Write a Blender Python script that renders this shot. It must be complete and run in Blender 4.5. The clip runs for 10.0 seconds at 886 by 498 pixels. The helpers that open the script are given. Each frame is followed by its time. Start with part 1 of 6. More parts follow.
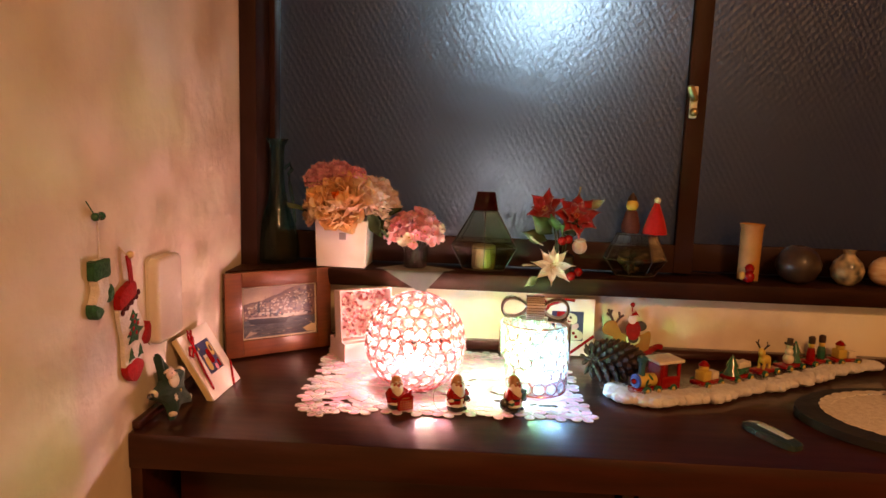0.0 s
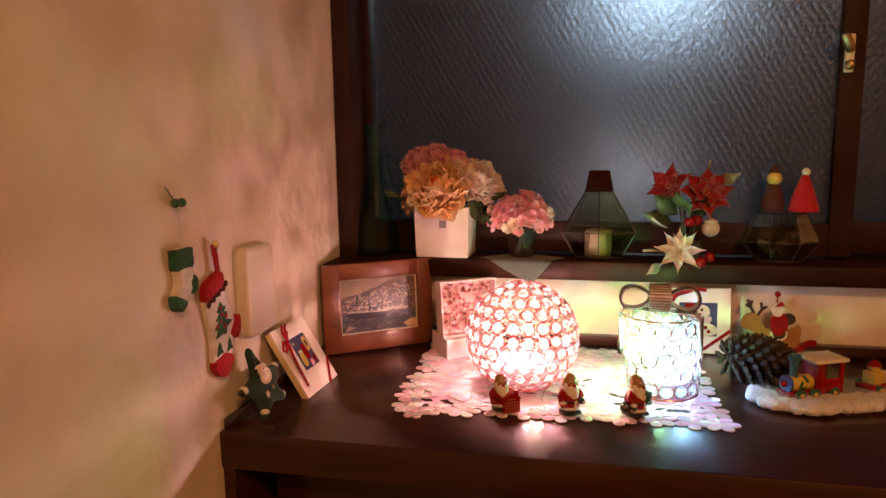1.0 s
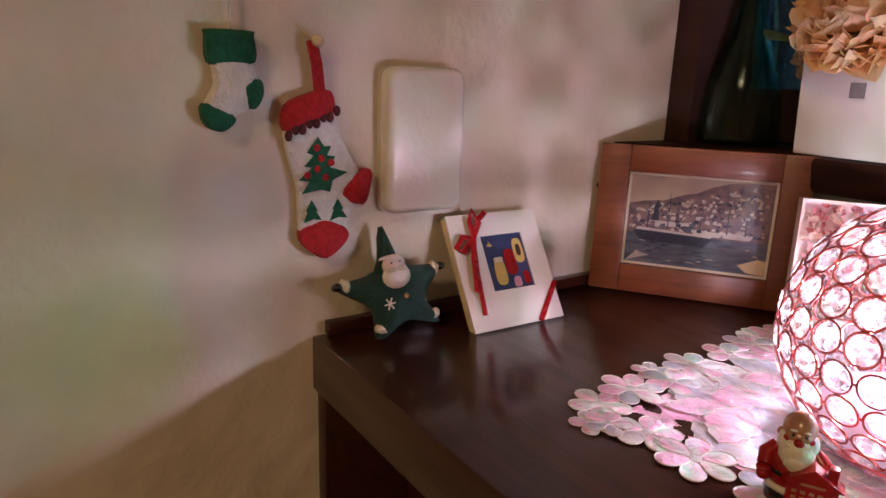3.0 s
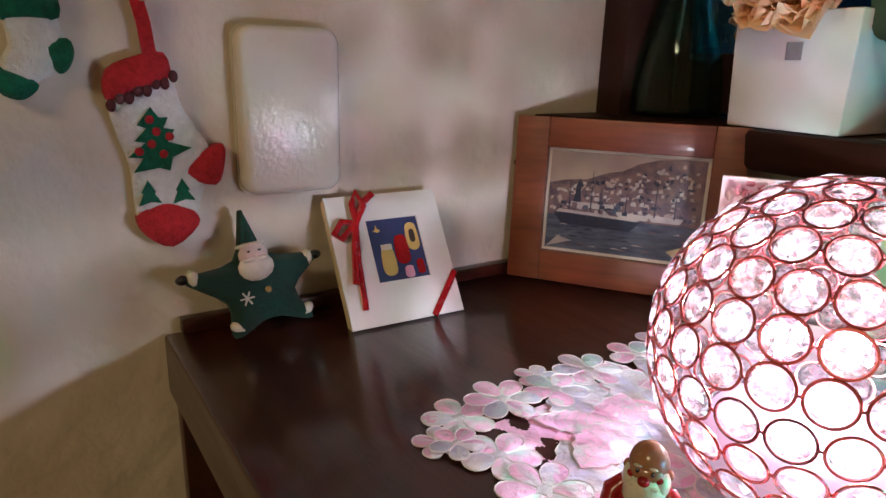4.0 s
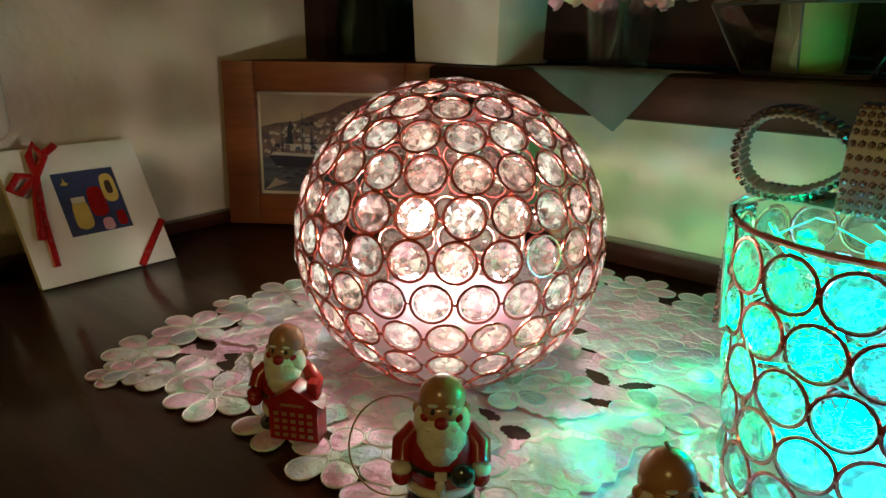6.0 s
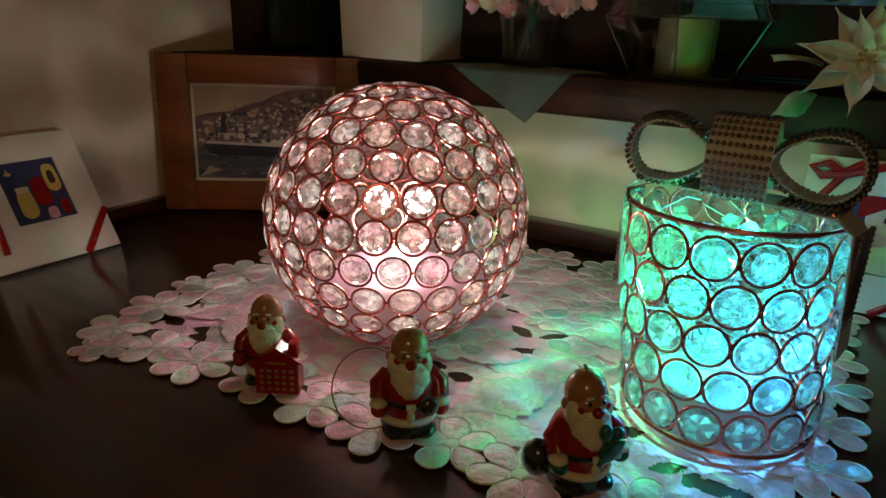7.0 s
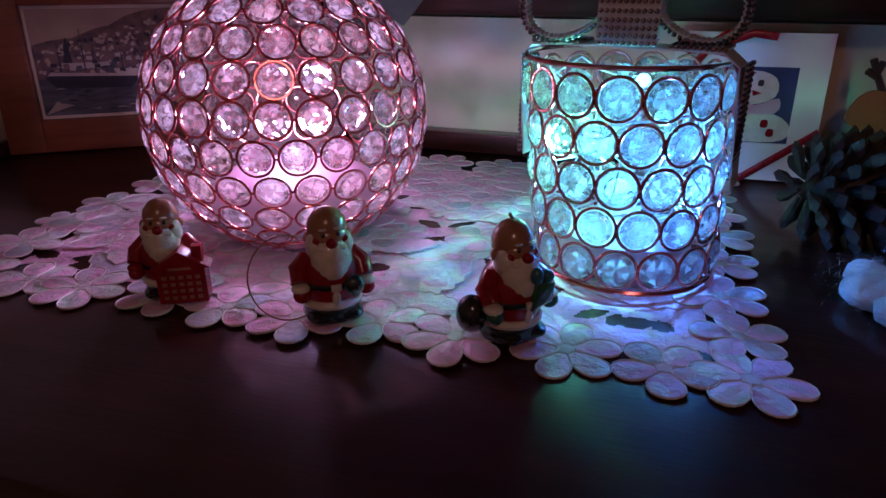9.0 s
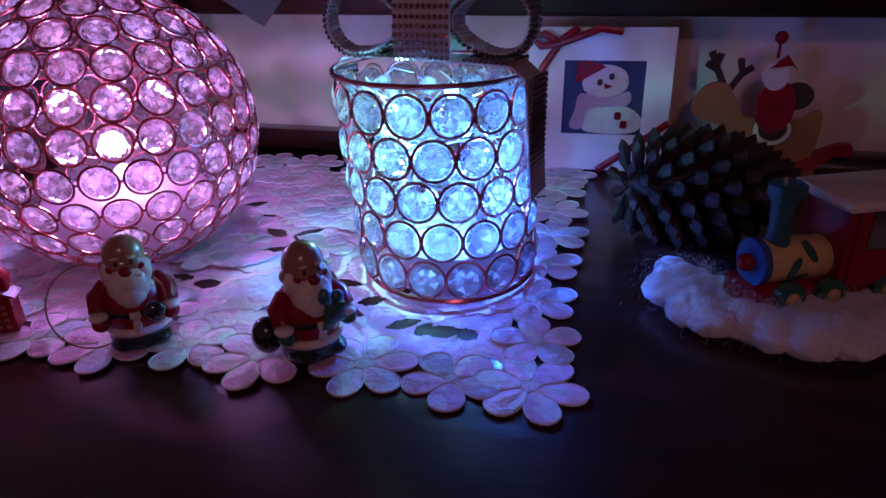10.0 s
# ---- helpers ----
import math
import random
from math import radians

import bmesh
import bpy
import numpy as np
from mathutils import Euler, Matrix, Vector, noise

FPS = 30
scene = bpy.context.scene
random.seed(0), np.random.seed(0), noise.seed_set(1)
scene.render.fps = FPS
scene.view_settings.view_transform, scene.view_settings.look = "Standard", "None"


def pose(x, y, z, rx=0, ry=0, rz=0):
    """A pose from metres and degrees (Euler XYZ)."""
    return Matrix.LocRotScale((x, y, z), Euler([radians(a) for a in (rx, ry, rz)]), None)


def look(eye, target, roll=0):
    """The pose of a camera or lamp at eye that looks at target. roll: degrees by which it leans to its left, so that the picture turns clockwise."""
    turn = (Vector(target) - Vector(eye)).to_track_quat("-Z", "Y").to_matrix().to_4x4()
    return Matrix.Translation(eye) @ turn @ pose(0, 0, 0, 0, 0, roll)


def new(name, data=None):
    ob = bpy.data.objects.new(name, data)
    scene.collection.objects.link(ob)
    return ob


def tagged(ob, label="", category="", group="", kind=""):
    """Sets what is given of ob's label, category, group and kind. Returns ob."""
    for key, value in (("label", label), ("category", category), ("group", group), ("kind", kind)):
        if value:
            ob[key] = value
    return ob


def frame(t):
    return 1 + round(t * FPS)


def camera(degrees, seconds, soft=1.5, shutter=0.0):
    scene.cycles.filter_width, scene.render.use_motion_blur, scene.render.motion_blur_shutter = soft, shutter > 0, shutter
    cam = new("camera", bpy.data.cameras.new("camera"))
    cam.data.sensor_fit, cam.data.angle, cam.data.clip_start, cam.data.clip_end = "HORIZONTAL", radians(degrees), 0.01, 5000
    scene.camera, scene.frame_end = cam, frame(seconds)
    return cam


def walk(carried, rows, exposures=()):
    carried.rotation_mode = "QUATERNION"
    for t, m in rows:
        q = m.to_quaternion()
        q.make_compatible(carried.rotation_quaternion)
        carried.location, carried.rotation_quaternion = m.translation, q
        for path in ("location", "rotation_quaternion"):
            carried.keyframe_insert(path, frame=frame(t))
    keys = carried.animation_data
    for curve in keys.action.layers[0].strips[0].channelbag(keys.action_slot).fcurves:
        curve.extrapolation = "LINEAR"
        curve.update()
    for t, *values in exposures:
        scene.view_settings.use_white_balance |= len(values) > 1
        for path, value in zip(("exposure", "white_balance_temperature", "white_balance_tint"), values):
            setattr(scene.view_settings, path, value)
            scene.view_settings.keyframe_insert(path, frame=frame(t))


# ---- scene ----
cam = camera(68.0, 10.0)
PATH = [
    (0, (0.378, -0.687, 1.125), (0.297, 1.291, 0.837), 2.0),
    (0.5, (0.352, -0.703, 1.136), (0.17, 1.27, 0.869), 1.2),
    (1, (0.384, -0.604, 1.096), (-0.041, 1.328, 0.801), -0.8),
    (1.5, (0.47, -0.472, 1.07), (-0.346, 1.327, 0.756), -0.6),
    (2, (0.459, -0.354, 1.03), (-0.682, 1.245, 0.649), 0.9),
    (2.5, (0.424, -0.251, 1.011), (-1.006, 1.079, 0.577), 2.4),
    (2.7, (0.419, -0.218, 0.991), (-1.112, 0.988, 0.542), 2.0),
    (3.8, (0.421, -0.083, 0.977), (-1.217, 0.914, 0.409), 1.7),
    (4, (0.421, -0.067, 0.974), (-1.178, 0.997, 0.417), 1.6),
    (4.5, (0.455, -0.041, 0.989), (-1.013, 1.2, 0.438), 1.1),
    (5, (0.484, -0.022, 0.982), (-0.883, 1.334, 0.438), 0.4),
    (5.5, (0.489, -0.024, 0.972), (-0.781, 1.413, 0.404), 0.8),
    (6, (0.487, -0.035, 0.954), (-0.701, 1.449, 0.333), 0.7),
    (7.3, (0.5, -0.104, 0.971), (-0.397, 1.559, 0.315), 2.1),
    (7.5, (0.5, -0.109, 0.957), (-0.399, 1.577, 0.365), 2.3),
    (8, (0.496, -0.103, 0.929), (-0.322, 1.607, 0.291), 1.2),
    (8.5, (0.496, -0.096, 0.926), (-0.181, 1.638, 0.195), -0.0),
    (9, (0.486, -0.101, 0.933), (-0.081, 1.649, 0.15), -0.1),
    (9.5, (0.49, -0.104, 0.945), (-0.019, 1.647, 0.124), -0.4),
    (10, (0.547, -0.081, 0.949), (0.101, 1.673, 0.098), -1.2),
]
# exposure follows the phone's own metering as the bright lamps fill the picture
EXPOSURES = [(0.0, 0.24, 10700, 36), (1.0, -0.06, 10800, 42), (1.5, -0.18, 10200, 40), (2.0, -0.27, 8000, 30), (2.7, -0.22, 6000, 6), (4.0, -0.27, 5000, -18), (5.0, -0.82, 5500, -42), (6.0, -1.52, 7000, -44),
             (7.5, -2.34, 7300, -10), (8.0, -2.38, 6400, 6), (8.5, -2.42, 5700, 36), (9.2, -2.46, 5300, 64), (10.0, -2.48, 5150, 104)]
walk(cam, [(t, look(eye, target, roll)) for t, eye, target, roll in PATH], EXPOSURES)

# ---------------------------------------------------------------- world and lights
world = bpy.data.worlds.new("night_sky")
world.use_nodes = True
scene.world = world
wbg = world.node_tree.nodes["Background"]
wbg.inputs["Color"].default_value = (0.05, 0.34, 1.0, 1)
wbg.inputs["Strength"].default_value = 0.09


def lamp(name, kind, place, power, colour, size=0.02, target=None):
    data = bpy.data.lights.new(name, kind)
    data.energy, data.color = power, colour
    if kind == "AREA":
        data.shape, data.size = "DISK", size
    else:
        data.shadow_soft_size = size
    ob = new(name, data)
    ob.matrix_world = look(place, target) if target else pose(*place)
    return ob


GLOBE = Vector((0.3085, 0.1930, 0.8665))
GLOBE_R = 0.0690
DRUM = Vector((0.4790, 0.2020, 0.8035))
lamp("ceiling_glow", "AREA", (1.15, -1.75, 2.26), 30, (1.0, 0.60, 0.31), 0.42, (1.15, -1.75, 0))
# each crystal lamp holds several small diodes of different colours
for turn, colour in ((0.3, (1.0, 0.48, 0.80)), (1.55, (0.80, 0.88, 0.80)), (2.8, (1.0, 0.80, 0.87)), (4.05, (0.96, 0.68, 0.93)), (5.3, (1.0, 0.75, 0.72))):
    lamp("globe_led", "POINT", (GLOBE.x + 0.017 * math.cos(turn), GLOBE.y + 0.017 * math.sin(turn), GLOBE.z + 0.002), 0.62, colour, 0.0030)
for dx, dy, dz, power, colour in ((-0.024, 0.004, 0.060, 2.7, (0.12, 1.0, 0.40)), (0.019, -0.010, 0.050, 2.9, (0.08, 0.42, 1.0))):
    lamp("drum_led", "POINT", (DRUM.x + dx, DRUM.y + dy, DRUM.z + dz), power, colour, 0.0025)

# ---------------------------------------------------------------- materials


def mat(name, colour, rough=0.5, metal=0.0, colour2=None, scale=20.0, amount=0.5, bump=0.0, bscale=None, stretch=(1, 1, 1),
        coat=0.0, sheen=0.0, trans=0.0, sss=0.0, thin=0.0, film=0.0, bdist=0.002, per_piece=0.0, detail=6.0, rough_var=0.08):
    m = bpy.data.materials.new(name)
    m.use_nodes = True
    nt = m.node_tree
    n, l = nt.nodes, nt.links
    b = n["Principled BSDF"]
    b.inputs["Roughness"].default_value = rough
    b.inputs["Metallic"].default_value = metal
    b.inputs["Coat Weight"].default_value = coat
    b.inputs["Coat Roughness"].default_value = 0.14
    b.inputs["Sheen Weight"].default_value = sheen
    b.inputs["Transmission Weight"].default_value = trans
    b.inputs["Subsurface Weight"].default_value = sss
    b.inputs["Subsurface Radius"].default_value = (0.004, 0.003, 0.002)
    if film:
        b.inputs["Thin Film Thickness"].default_value = film
        b.inputs["Thin Film IOR"].default_value = 1.45
    tc = n.new("ShaderNodeTexCoord")
    mp = n.new("ShaderNodeMapping")
    mp.inputs["Scale"].default_value = stretch
    l.new(tc.outputs["Object"], mp.inputs["Vector"])
    nz = n.new("ShaderNodeTexNoise")
    nz.inputs["Scale"].default_value = scale
    nz.inputs["Detail"].default_value = detail
    l.new(mp.outputs["Vector"], nz.inputs["Vector"])
    mix = n.new("ShaderNodeMix")
    mix.data_type = "RGBA"
    c2 = colour2 or tuple(c * 0.6 for c in colour)
    mix.inputs[6].default_value = (*colour, 1)
    mix.inputs[7].default_value = (*c2, 1)
    ramp = n.new("ShaderNodeMapRange")
    ramp.inputs["From Min"].default_value, ramp.inputs["From Max"].default_value = 0.35, 0.7
    ramp.inputs["To Max"].default_value = amount
    l.new(nz.outputs["Fac"], ramp.inputs["Value"])
    l.new(ramp.outputs["Result"], mix.inputs["Factor"])
    out = mix.outputs[2]
    if per_piece:
        info = n.new("ShaderNodeObjectInfo")
        geo = n.new("ShaderNodeNewGeometry")
        add = n.new("ShaderNodeMath")
        l.new(info.outputs["Random"], add.inputs[0])
        l.new(geo.outputs["Random Per Island"], add.inputs[1])
        hsv = n.new("ShaderNodeHueSaturation")
        mr = n.new("ShaderNodeMapRange")
        mr.inputs["From Max"].default_value = 2.0
        mr.inputs["To Min"].default_value, mr.inputs["To Max"].default_value = 1 - per_piece, 1 + per_piece
        l.new(add.outputs[0], mr.inputs["Value"])
        l.new(mr.outputs["Result"], hsv.inputs["Value"])
        l.new(out, hsv.inputs["Color"])
        out = hsv.outputs["Color"]
    l.new(out, b.inputs["Base Color"])
    rr = n.new("ShaderNodeMapRange")
    rr.inputs["To Min"].default_value, rr.inputs["To Max"].default_value = max(rough - rough_var, 0.02), min(rough + rough_var, 1)
    l.new(nz.outputs["Fac"], rr.inputs["Value"])
    l.new(rr.outputs["Result"], b.inputs["Roughness"])
    if bump:
        bn = n.new("ShaderNodeTexNoise")
        bn.inputs["Scale"].default_value = bscale or scale * 4
        bn.inputs["Detail"].default_value = 8
        l.new(mp.outputs["Vector"], bn.inputs["Vector"])
        bp = n.new("ShaderNodeBump")
        bp.inputs["Strength"].default_value = bump
        bp.inputs["Distance"].default_value = bdist
        l.new(bn.outputs["Fac"], bp.inputs["Height"])
        l.new(bp.outputs["Normal"], b.inputs["Normal"])
    if thin:
        tl = n.new("ShaderNodeBsdfTranslucent")
        l.new(out, tl.inputs["Color"])
        mx = n.new("ShaderNodeMixShader")
        mx.inputs[0].default_value = thin
        l.new(b.outputs[0], mx.inputs[1])
        l.new(tl.outputs[0], mx.inputs[2])
        l.new(mx.outputs[0], n["Material Output"].inputs["Surface"])
    return m


def glass(name, colour, rough=0.02, clear=0.3, glow=0.0, ior=1.5, solid=1.0):
    """Glass that also lets a share of the light straight through."""
    m = bpy.data.materials.new(name)
    m.use_nodes = True
    nt = m.node_tree
    b = nt.nodes["Principled BSDF"]
    b.inputs["Base Color"].default_value = (*colour, 1)
    b.inputs["Roughness"].default_value = rough
    b.inputs["Transmission Weight"].default_value = solid
    b.inputs["IOR"].default_value = ior
    last = b.outputs[0]
    if glow:
        # facet sparkle is imitated by uneven translucency, iridescence by a faint tint per bead
        tl = nt.nodes.new("ShaderNodeBsdfTranslucent")
        info = nt.nodes.new("ShaderNodeObjectInfo")
        tint = nt.nodes.new("ShaderNodeValToRGB")
        for place, col in ((0.0, (1.0, 0.80, 0.86)), (0.45, (1.0, 0.97, 0.98)), (0.8, (0.90, 1.0, 0.97)), (1.0, (1.0, 0.86, 0.74))):
            e = tint.color_ramp.elements.new(place) if place not in (0.0, 1.0) else tint.color_ramp.elements[int(place)]
            e.color = (col[0] * colour[0], col[1] * colour[1], col[2] * colour[2], 1)
        nt.links.new(info.outputs["Random"], tint.inputs["Fac"])
        nt.links.new(tint.outputs["Color"], tl.inputs["Color"])
        geo = nt.nodes.new("ShaderNodeNewGeometry")
        mixed = nt.nodes.new("ShaderNodeMath")
        mixed.operation = "MULTIPLY_ADD"
        mixed.inputs[1].default_value = 7.3
        nt.links.new(info.outputs["Random"], mixed.inputs[0])
        nt.links.new(geo.outputs["Random Per Island"], mixed.inputs[2])
        facet = nt.nodes.new("ShaderNodeMath")
        facet.operation = "FRACT"
        nt.links.new(mixed.outputs[0], facet.inputs[0])
        pw = nt.nodes.new("ShaderNodeMath")
        pw.operation = "POWER"
        pw.inputs[1].default_value = 2.2
        nt.links.new(facet.outputs[0], pw.inputs[0])
        fac = nt.nodes.new("ShaderNodeMath")
        fac.operation = "MULTIPLY"
        fac.inputs[1].default_value = glow
        nt.links.new(pw.outputs[0], fac.inputs[0])
        mx = nt.nodes.new("ShaderNodeMixShader")
        nt.links.new(fac.outputs[0], mx.inputs[0])
        nt.links.new(last, mx.inputs[1])
        nt.links.new(tl.outputs[0], mx.inputs[2])
        last = mx.outputs[0]
    tr = nt.nodes.new("ShaderNodeBsdfTransparent")
    tr.inputs["Color"].default_value = (*colour, 1)
    mx = nt.nodes.new("ShaderNodeMixShader")
    mx.inputs[0].default_value = clear
    nt.links.new(last, mx.inputs[1])
    nt.links.new(tr.outputs[0], mx.inputs[2])
    nt.links.new(mx.outputs[0], nt.nodes["Material Output"].inputs["Surface"])
    return m


def glowing(name, colour, strength):
    m = bpy.data.materials.new(name)
    m.use_nodes = True
    b = m.node_tree.nodes["Principled BSDF"]
    b.inputs["Base Color"].default_value = (*colour, 1)
    b.inputs["Emission Color"].default_value = (*colour, 1)
    b.inputs["Emission Strength"].default_value = strength
    return m


def pattern_glass():
    """Figured frosted window glass with a pressed diagonal lattice."""
    m = bpy.data.materials.new("figured_glass")
    m.use_nodes = True
    nt = m.node_tree
    n, l = nt.nodes, nt.links
    b = n["Principled BSDF"]
    b.inputs["Base Color"].default_value = (0.56, 0.76, 0.92, 1)
    b.inputs["Specular IOR Level"].default_value = 0.06
    b.inputs["Transmission Weight"].default_value = 1.0
    b.inputs["Roughness"].default_value = 0.36
    b.inputs["IOR"].default_value = 1.42
    tc = n.new("ShaderNodeTexCoord")
    mp = n.new("ShaderNodeMapping")
    mp.inputs["Rotation"].default_value = (0, radians(38), 0)
    mp.inputs["Scale"].default_value = (1.0, 1.0, 0.75)
    l.new(tc.outputs["Object"], mp.inputs["Vector"])
    vo = n.new("ShaderNodeTexVoronoi")
    vo.inputs["Scale"].default_value = 112
    vo.inputs["Randomness"].default_value = 0.15
    l.new(mp.outputs["Vector"], vo.inputs["Vector"])
    nz = n.new("ShaderNodeTexNoise")
    nz.inputs["Scale"].default_value = 190
    l.new(mp.outputs["Vector"], nz.inputs["Vector"])
    add = n.new("ShaderNodeMath")
    add.operation = "MULTIPLY_ADD"
    add.inputs[1].default_value = 1.05
    l.new(vo.outputs["Distance"], add.inputs[0])
    l.new(nz.outputs["Fac"], add.inputs[2])
    wv = n.new("ShaderNodeTexWave")
    wv.bands_direction = "X"
    wv.inputs["Scale"].default_value = 42
    wv.inputs["Distortion"].default_value = 1.5
    l.new(mp.outputs["Vector"], wv.inputs["Vector"])
    wm = n.new("ShaderNodeMath")
    wm.operation = "MULTIPLY_ADD"
    wm.inputs[1].default_value = 0.08
    l.new(wv.outputs["Fac"], wm.inputs[0])
    l.new(add.outputs[0], wm.inputs[2])
    add = wm
    bp = n.new("ShaderNodeBump")
    bp.inputs["Strength"].default_value = 0.52
    bp.inputs["Distance"].default_value = 0.0022
    l.new(add.outputs[0], bp.inputs["Height"])
    l.new(bp.outputs["Normal"], b.inputs["Normal"])
    return m


PLASTER = mat("cream_plaster", (0.74, 0.66, 0.55), 0.85, colour2=(0.64, 0.55, 0.44), scale=9, amount=1.0, bump=1.0, bscale=26, bdist=0.004)
WALLPAPER = mat("pale_wallboard", (0.78, 0.70, 0.55), 0.7, colour2=(0.58, 0.49, 0.36), scale=11, amount=1.0, bump=0.25, bscale=60)
DESKWOOD = mat("dark_stained_wood", (0.046, 0.0105, 0.0062), 0.34, colour2=(0.020, 0.0052, 0.0036), scale=9, amount=0.9, bump=0.10, bscale=60,
               stretch=(1, 9, 9), coat=0.6)
DESKWOOD.node_tree.nodes["Principled BSDF"].inputs["Coat Roughness"].default_value = 0.12
DESKWOOD.node_tree.nodes["Principled BSDF"].inputs["Specular IOR Level"].default_value = 0.2
SILLWOOD = mat("brown_varnished_wood", (0.034, 0.0100, 0.0050), 0.50, colour2=(0.015, 0.0050, 0.0030), scale=10, amount=0.9, bump=0.10, bscale=70,
               stretch=(1, 8, 8))
FRAMEBROWN = mat("dark_brown_sash", (0.040, 0.018, 0.014), 0.45, scale=16, bump=0.05)
for wood in (SILLWOOD, FRAMEBROWN):
    wood.node_tree.nodes["Principled BSDF"].inputs["Specular IOR Level"].default_value = 0.12
FLOORWOOD = mat("floor_boards", (0.16, 0.09, 0.05), 0.5, scale=6, stretch=(1, 10, 1), bump=0.1)
CEIL = mat("ceiling_paint", (0.75, 0.70, 0.62), 0.9, scale=10, amount=0.2)
CONCRETE = mat("outside_concrete", (0.07, 0.075, 0.085), 0.9, scale=3, amount=0.7, bump=0.3)
FIGURED = pattern_glass()
STREETLIGHT = glowing("street_light", (0.34, 0.72, 1.0), 7.5)
PORCHLIGHT = glowing("porch_light", (0.68, 0.84, 1.0), 3.0)
CEILLAMP = glowing("warm_diffuser", (1.0, 0.66, 0.36), 3.0)
BRASS = mat("worn_brass", (0.62, 0.48, 0.28), 0.35, 1.0, scale=60, amount=0.5)
COPPER = mat("rose_copper_wire", (0.74, 0.22, 0.20), 0.20, 1.0, colour2=(0.52, 0.11, 0.11), scale=120, amount=0.5)
# second copy of each glass glows more: sparkle put into alternate facets
CRYSTAL = [glass("cut_crystal", (0.99, 0.96, 0.98), 0.02, 0.30, 0.20), glass("cut_crystal_sparkle", (0.99, 0.96, 0.98), 0.02, 0.20, 0.60)]
CRYSTAL2 = [glass("cut_crystal_drum", (0.95, 0.98, 1.0), 0.02, 0.42, 0.12), glass("cut_crystal_drum_sparkle", (0.95, 0.98, 1.0), 0.02, 0.30, 0.60)]
GLOBEBASE = glowing("lit_pink_diffuser", (1.0, 0.58, 0.71), 0.6)
GLOBEBASE.node_tree.nodes["Principled BSDF"].inputs["Base Color"].default_value = (0.20, 0.10, 0.14, 1)
GLOBELED = glowing("white_led", (1.0, 0.82, 0.88), 4.0)
DRUMLED = glowing("cyan_led", (0.10, 0.70, 0.95), 40.0)
THREADGLASS = mat("clear_plastic_thread", (0.86, 0.88, 0.90), 0.12, scale=200, amount=0.2, thin=0.45)
DRUMBASE = mat("milky_plastic", (0.55, 0.50, 0.55), 0.4, scale=30, amount=0.2)
RHINE = mat("rhinestone_silver", (0.52, 0.44, 0.42), 0.16, 1.0, scale=300, amount=0.6, per_piece=0.3)
RIBBONBACK = mat("silver_ribbon_back", (0.62, 0.60, 0.60), 0.45, 0.3, scale=90, amount=0.4)
ORGANZA = mat("white_organza", (0.86, 0.83, 0.80), 0.55, colour2=(0.62, 0.58, 0.54), scale=70, amount=0.8, bump=1.0, bscale=260, sheen=0.2, per_piece=0.32, film=430)
SATIN = mat("satin_stitch", (0.84, 0.82, 0.80), 0.22, scale=400, amount=0.5, bump=0.5, bscale=700, stretch=(1, 6, 1), film=380)


def shimmer(m, strength):
    """Paints an iridescent sheen into the base colour: pale pink, yellow, mint and lilac from petal to petal and along
    the weave.
    """
    nt = m.node_tree
    n, l = nt.nodes, nt.links
    b = n["Principled BSDF"]
    old = b.inputs["Base Color"].links[0].from_socket
    tc, info, geo = n.new("ShaderNodeTexCoord"), n.new("ShaderNodeObjectInfo"), n.new("ShaderNodeNewGeometry")
    nz = n.new("ShaderNodeTexNoise")
    nz.inputs["Scale"].default_value = 55
    nz.inputs["Detail"].default_value = 5
    l.new(tc.outputs["Object"], nz.inputs["Vector"])
    total = nz.outputs["Fac"]
    for src, k in ((info.outputs["Random"], 0.55), (geo.outputs["Random Per Island"], 0.45)):
        ma = n.new("ShaderNodeMath")
        ma.operation = "MULTIPLY_ADD"
        ma.inputs[1].default_value = k
        l.new(src, ma.inputs[0])
        l.new(total, ma.inputs[2])
        total = ma.outputs[0]
    fr = n.new("ShaderNodeMath")
    fr.operation = "FRACT"
    l.new(total, fr.inputs[0])
    ramp = n.new("ShaderNodeValToRGB")
    for place, col in ((0.0, (1.0, 0.62, 0.88)), (0.25, (1.0, 0.90, 0.50)), (0.5, (0.60, 1.0, 0.82)), (0.75, (0.72, 0.76, 1.0)), (1.0, (1.0, 0.62, 0.88))):
        e = ramp.color_ramp.elements.new(place) if place not in (0.0, 1.0) else ramp.color_ramp.elements[int(place)]
        e.color = (*col, 1)
    l.new(fr.outputs[0], ramp.inputs["Fac"])
    mix = n.new("ShaderNodeMix")
    mix.data_type, mix.blend_type = "RGBA", "MULTIPLY"
    mix.inputs["Factor"].default_value = strength
    l.new(old, mix.inputs[6])
    l.new(ramp.outputs["Color"], mix.inputs[7])
    l.new(mix.outputs[2], b.inputs["Base Color"])
    b.inputs["Specular Tint"].default_value = (1.0, 0.8, 0.95, 1)
    b.inputs["Specular IOR Level"].default_value = 0.5


shimmer(ORGANZA, 0.95)
THREAD = mat("pale_edging", (0.82, 0.78, 0.73), 0.5, scale=300)
FRAMEWOOD = mat("reddish_frame_wood", (0.19, 0.050, 0.016), 0.45, colour2=(0.12, 0.030, 0.010), scale=26, amount=0.9, bump=0.12, stretch=(1, 1, 8), coat=0.15)
MATBOARD = mat("cream_mat", (0.74, 0.68, 0.55), 0.8, scale=80, amount=0.2)
CLEAR = glass("clear_glass", (0.97, 0.99, 0.98), 0.0, 0.55)
PANE = glass("picture_pane", (1, 1, 1), 0.0, 0.9)
GREENGLASS = glass("green_bottle_glass", (0.62, 0.82, 0.74), 0.02, 0.62)
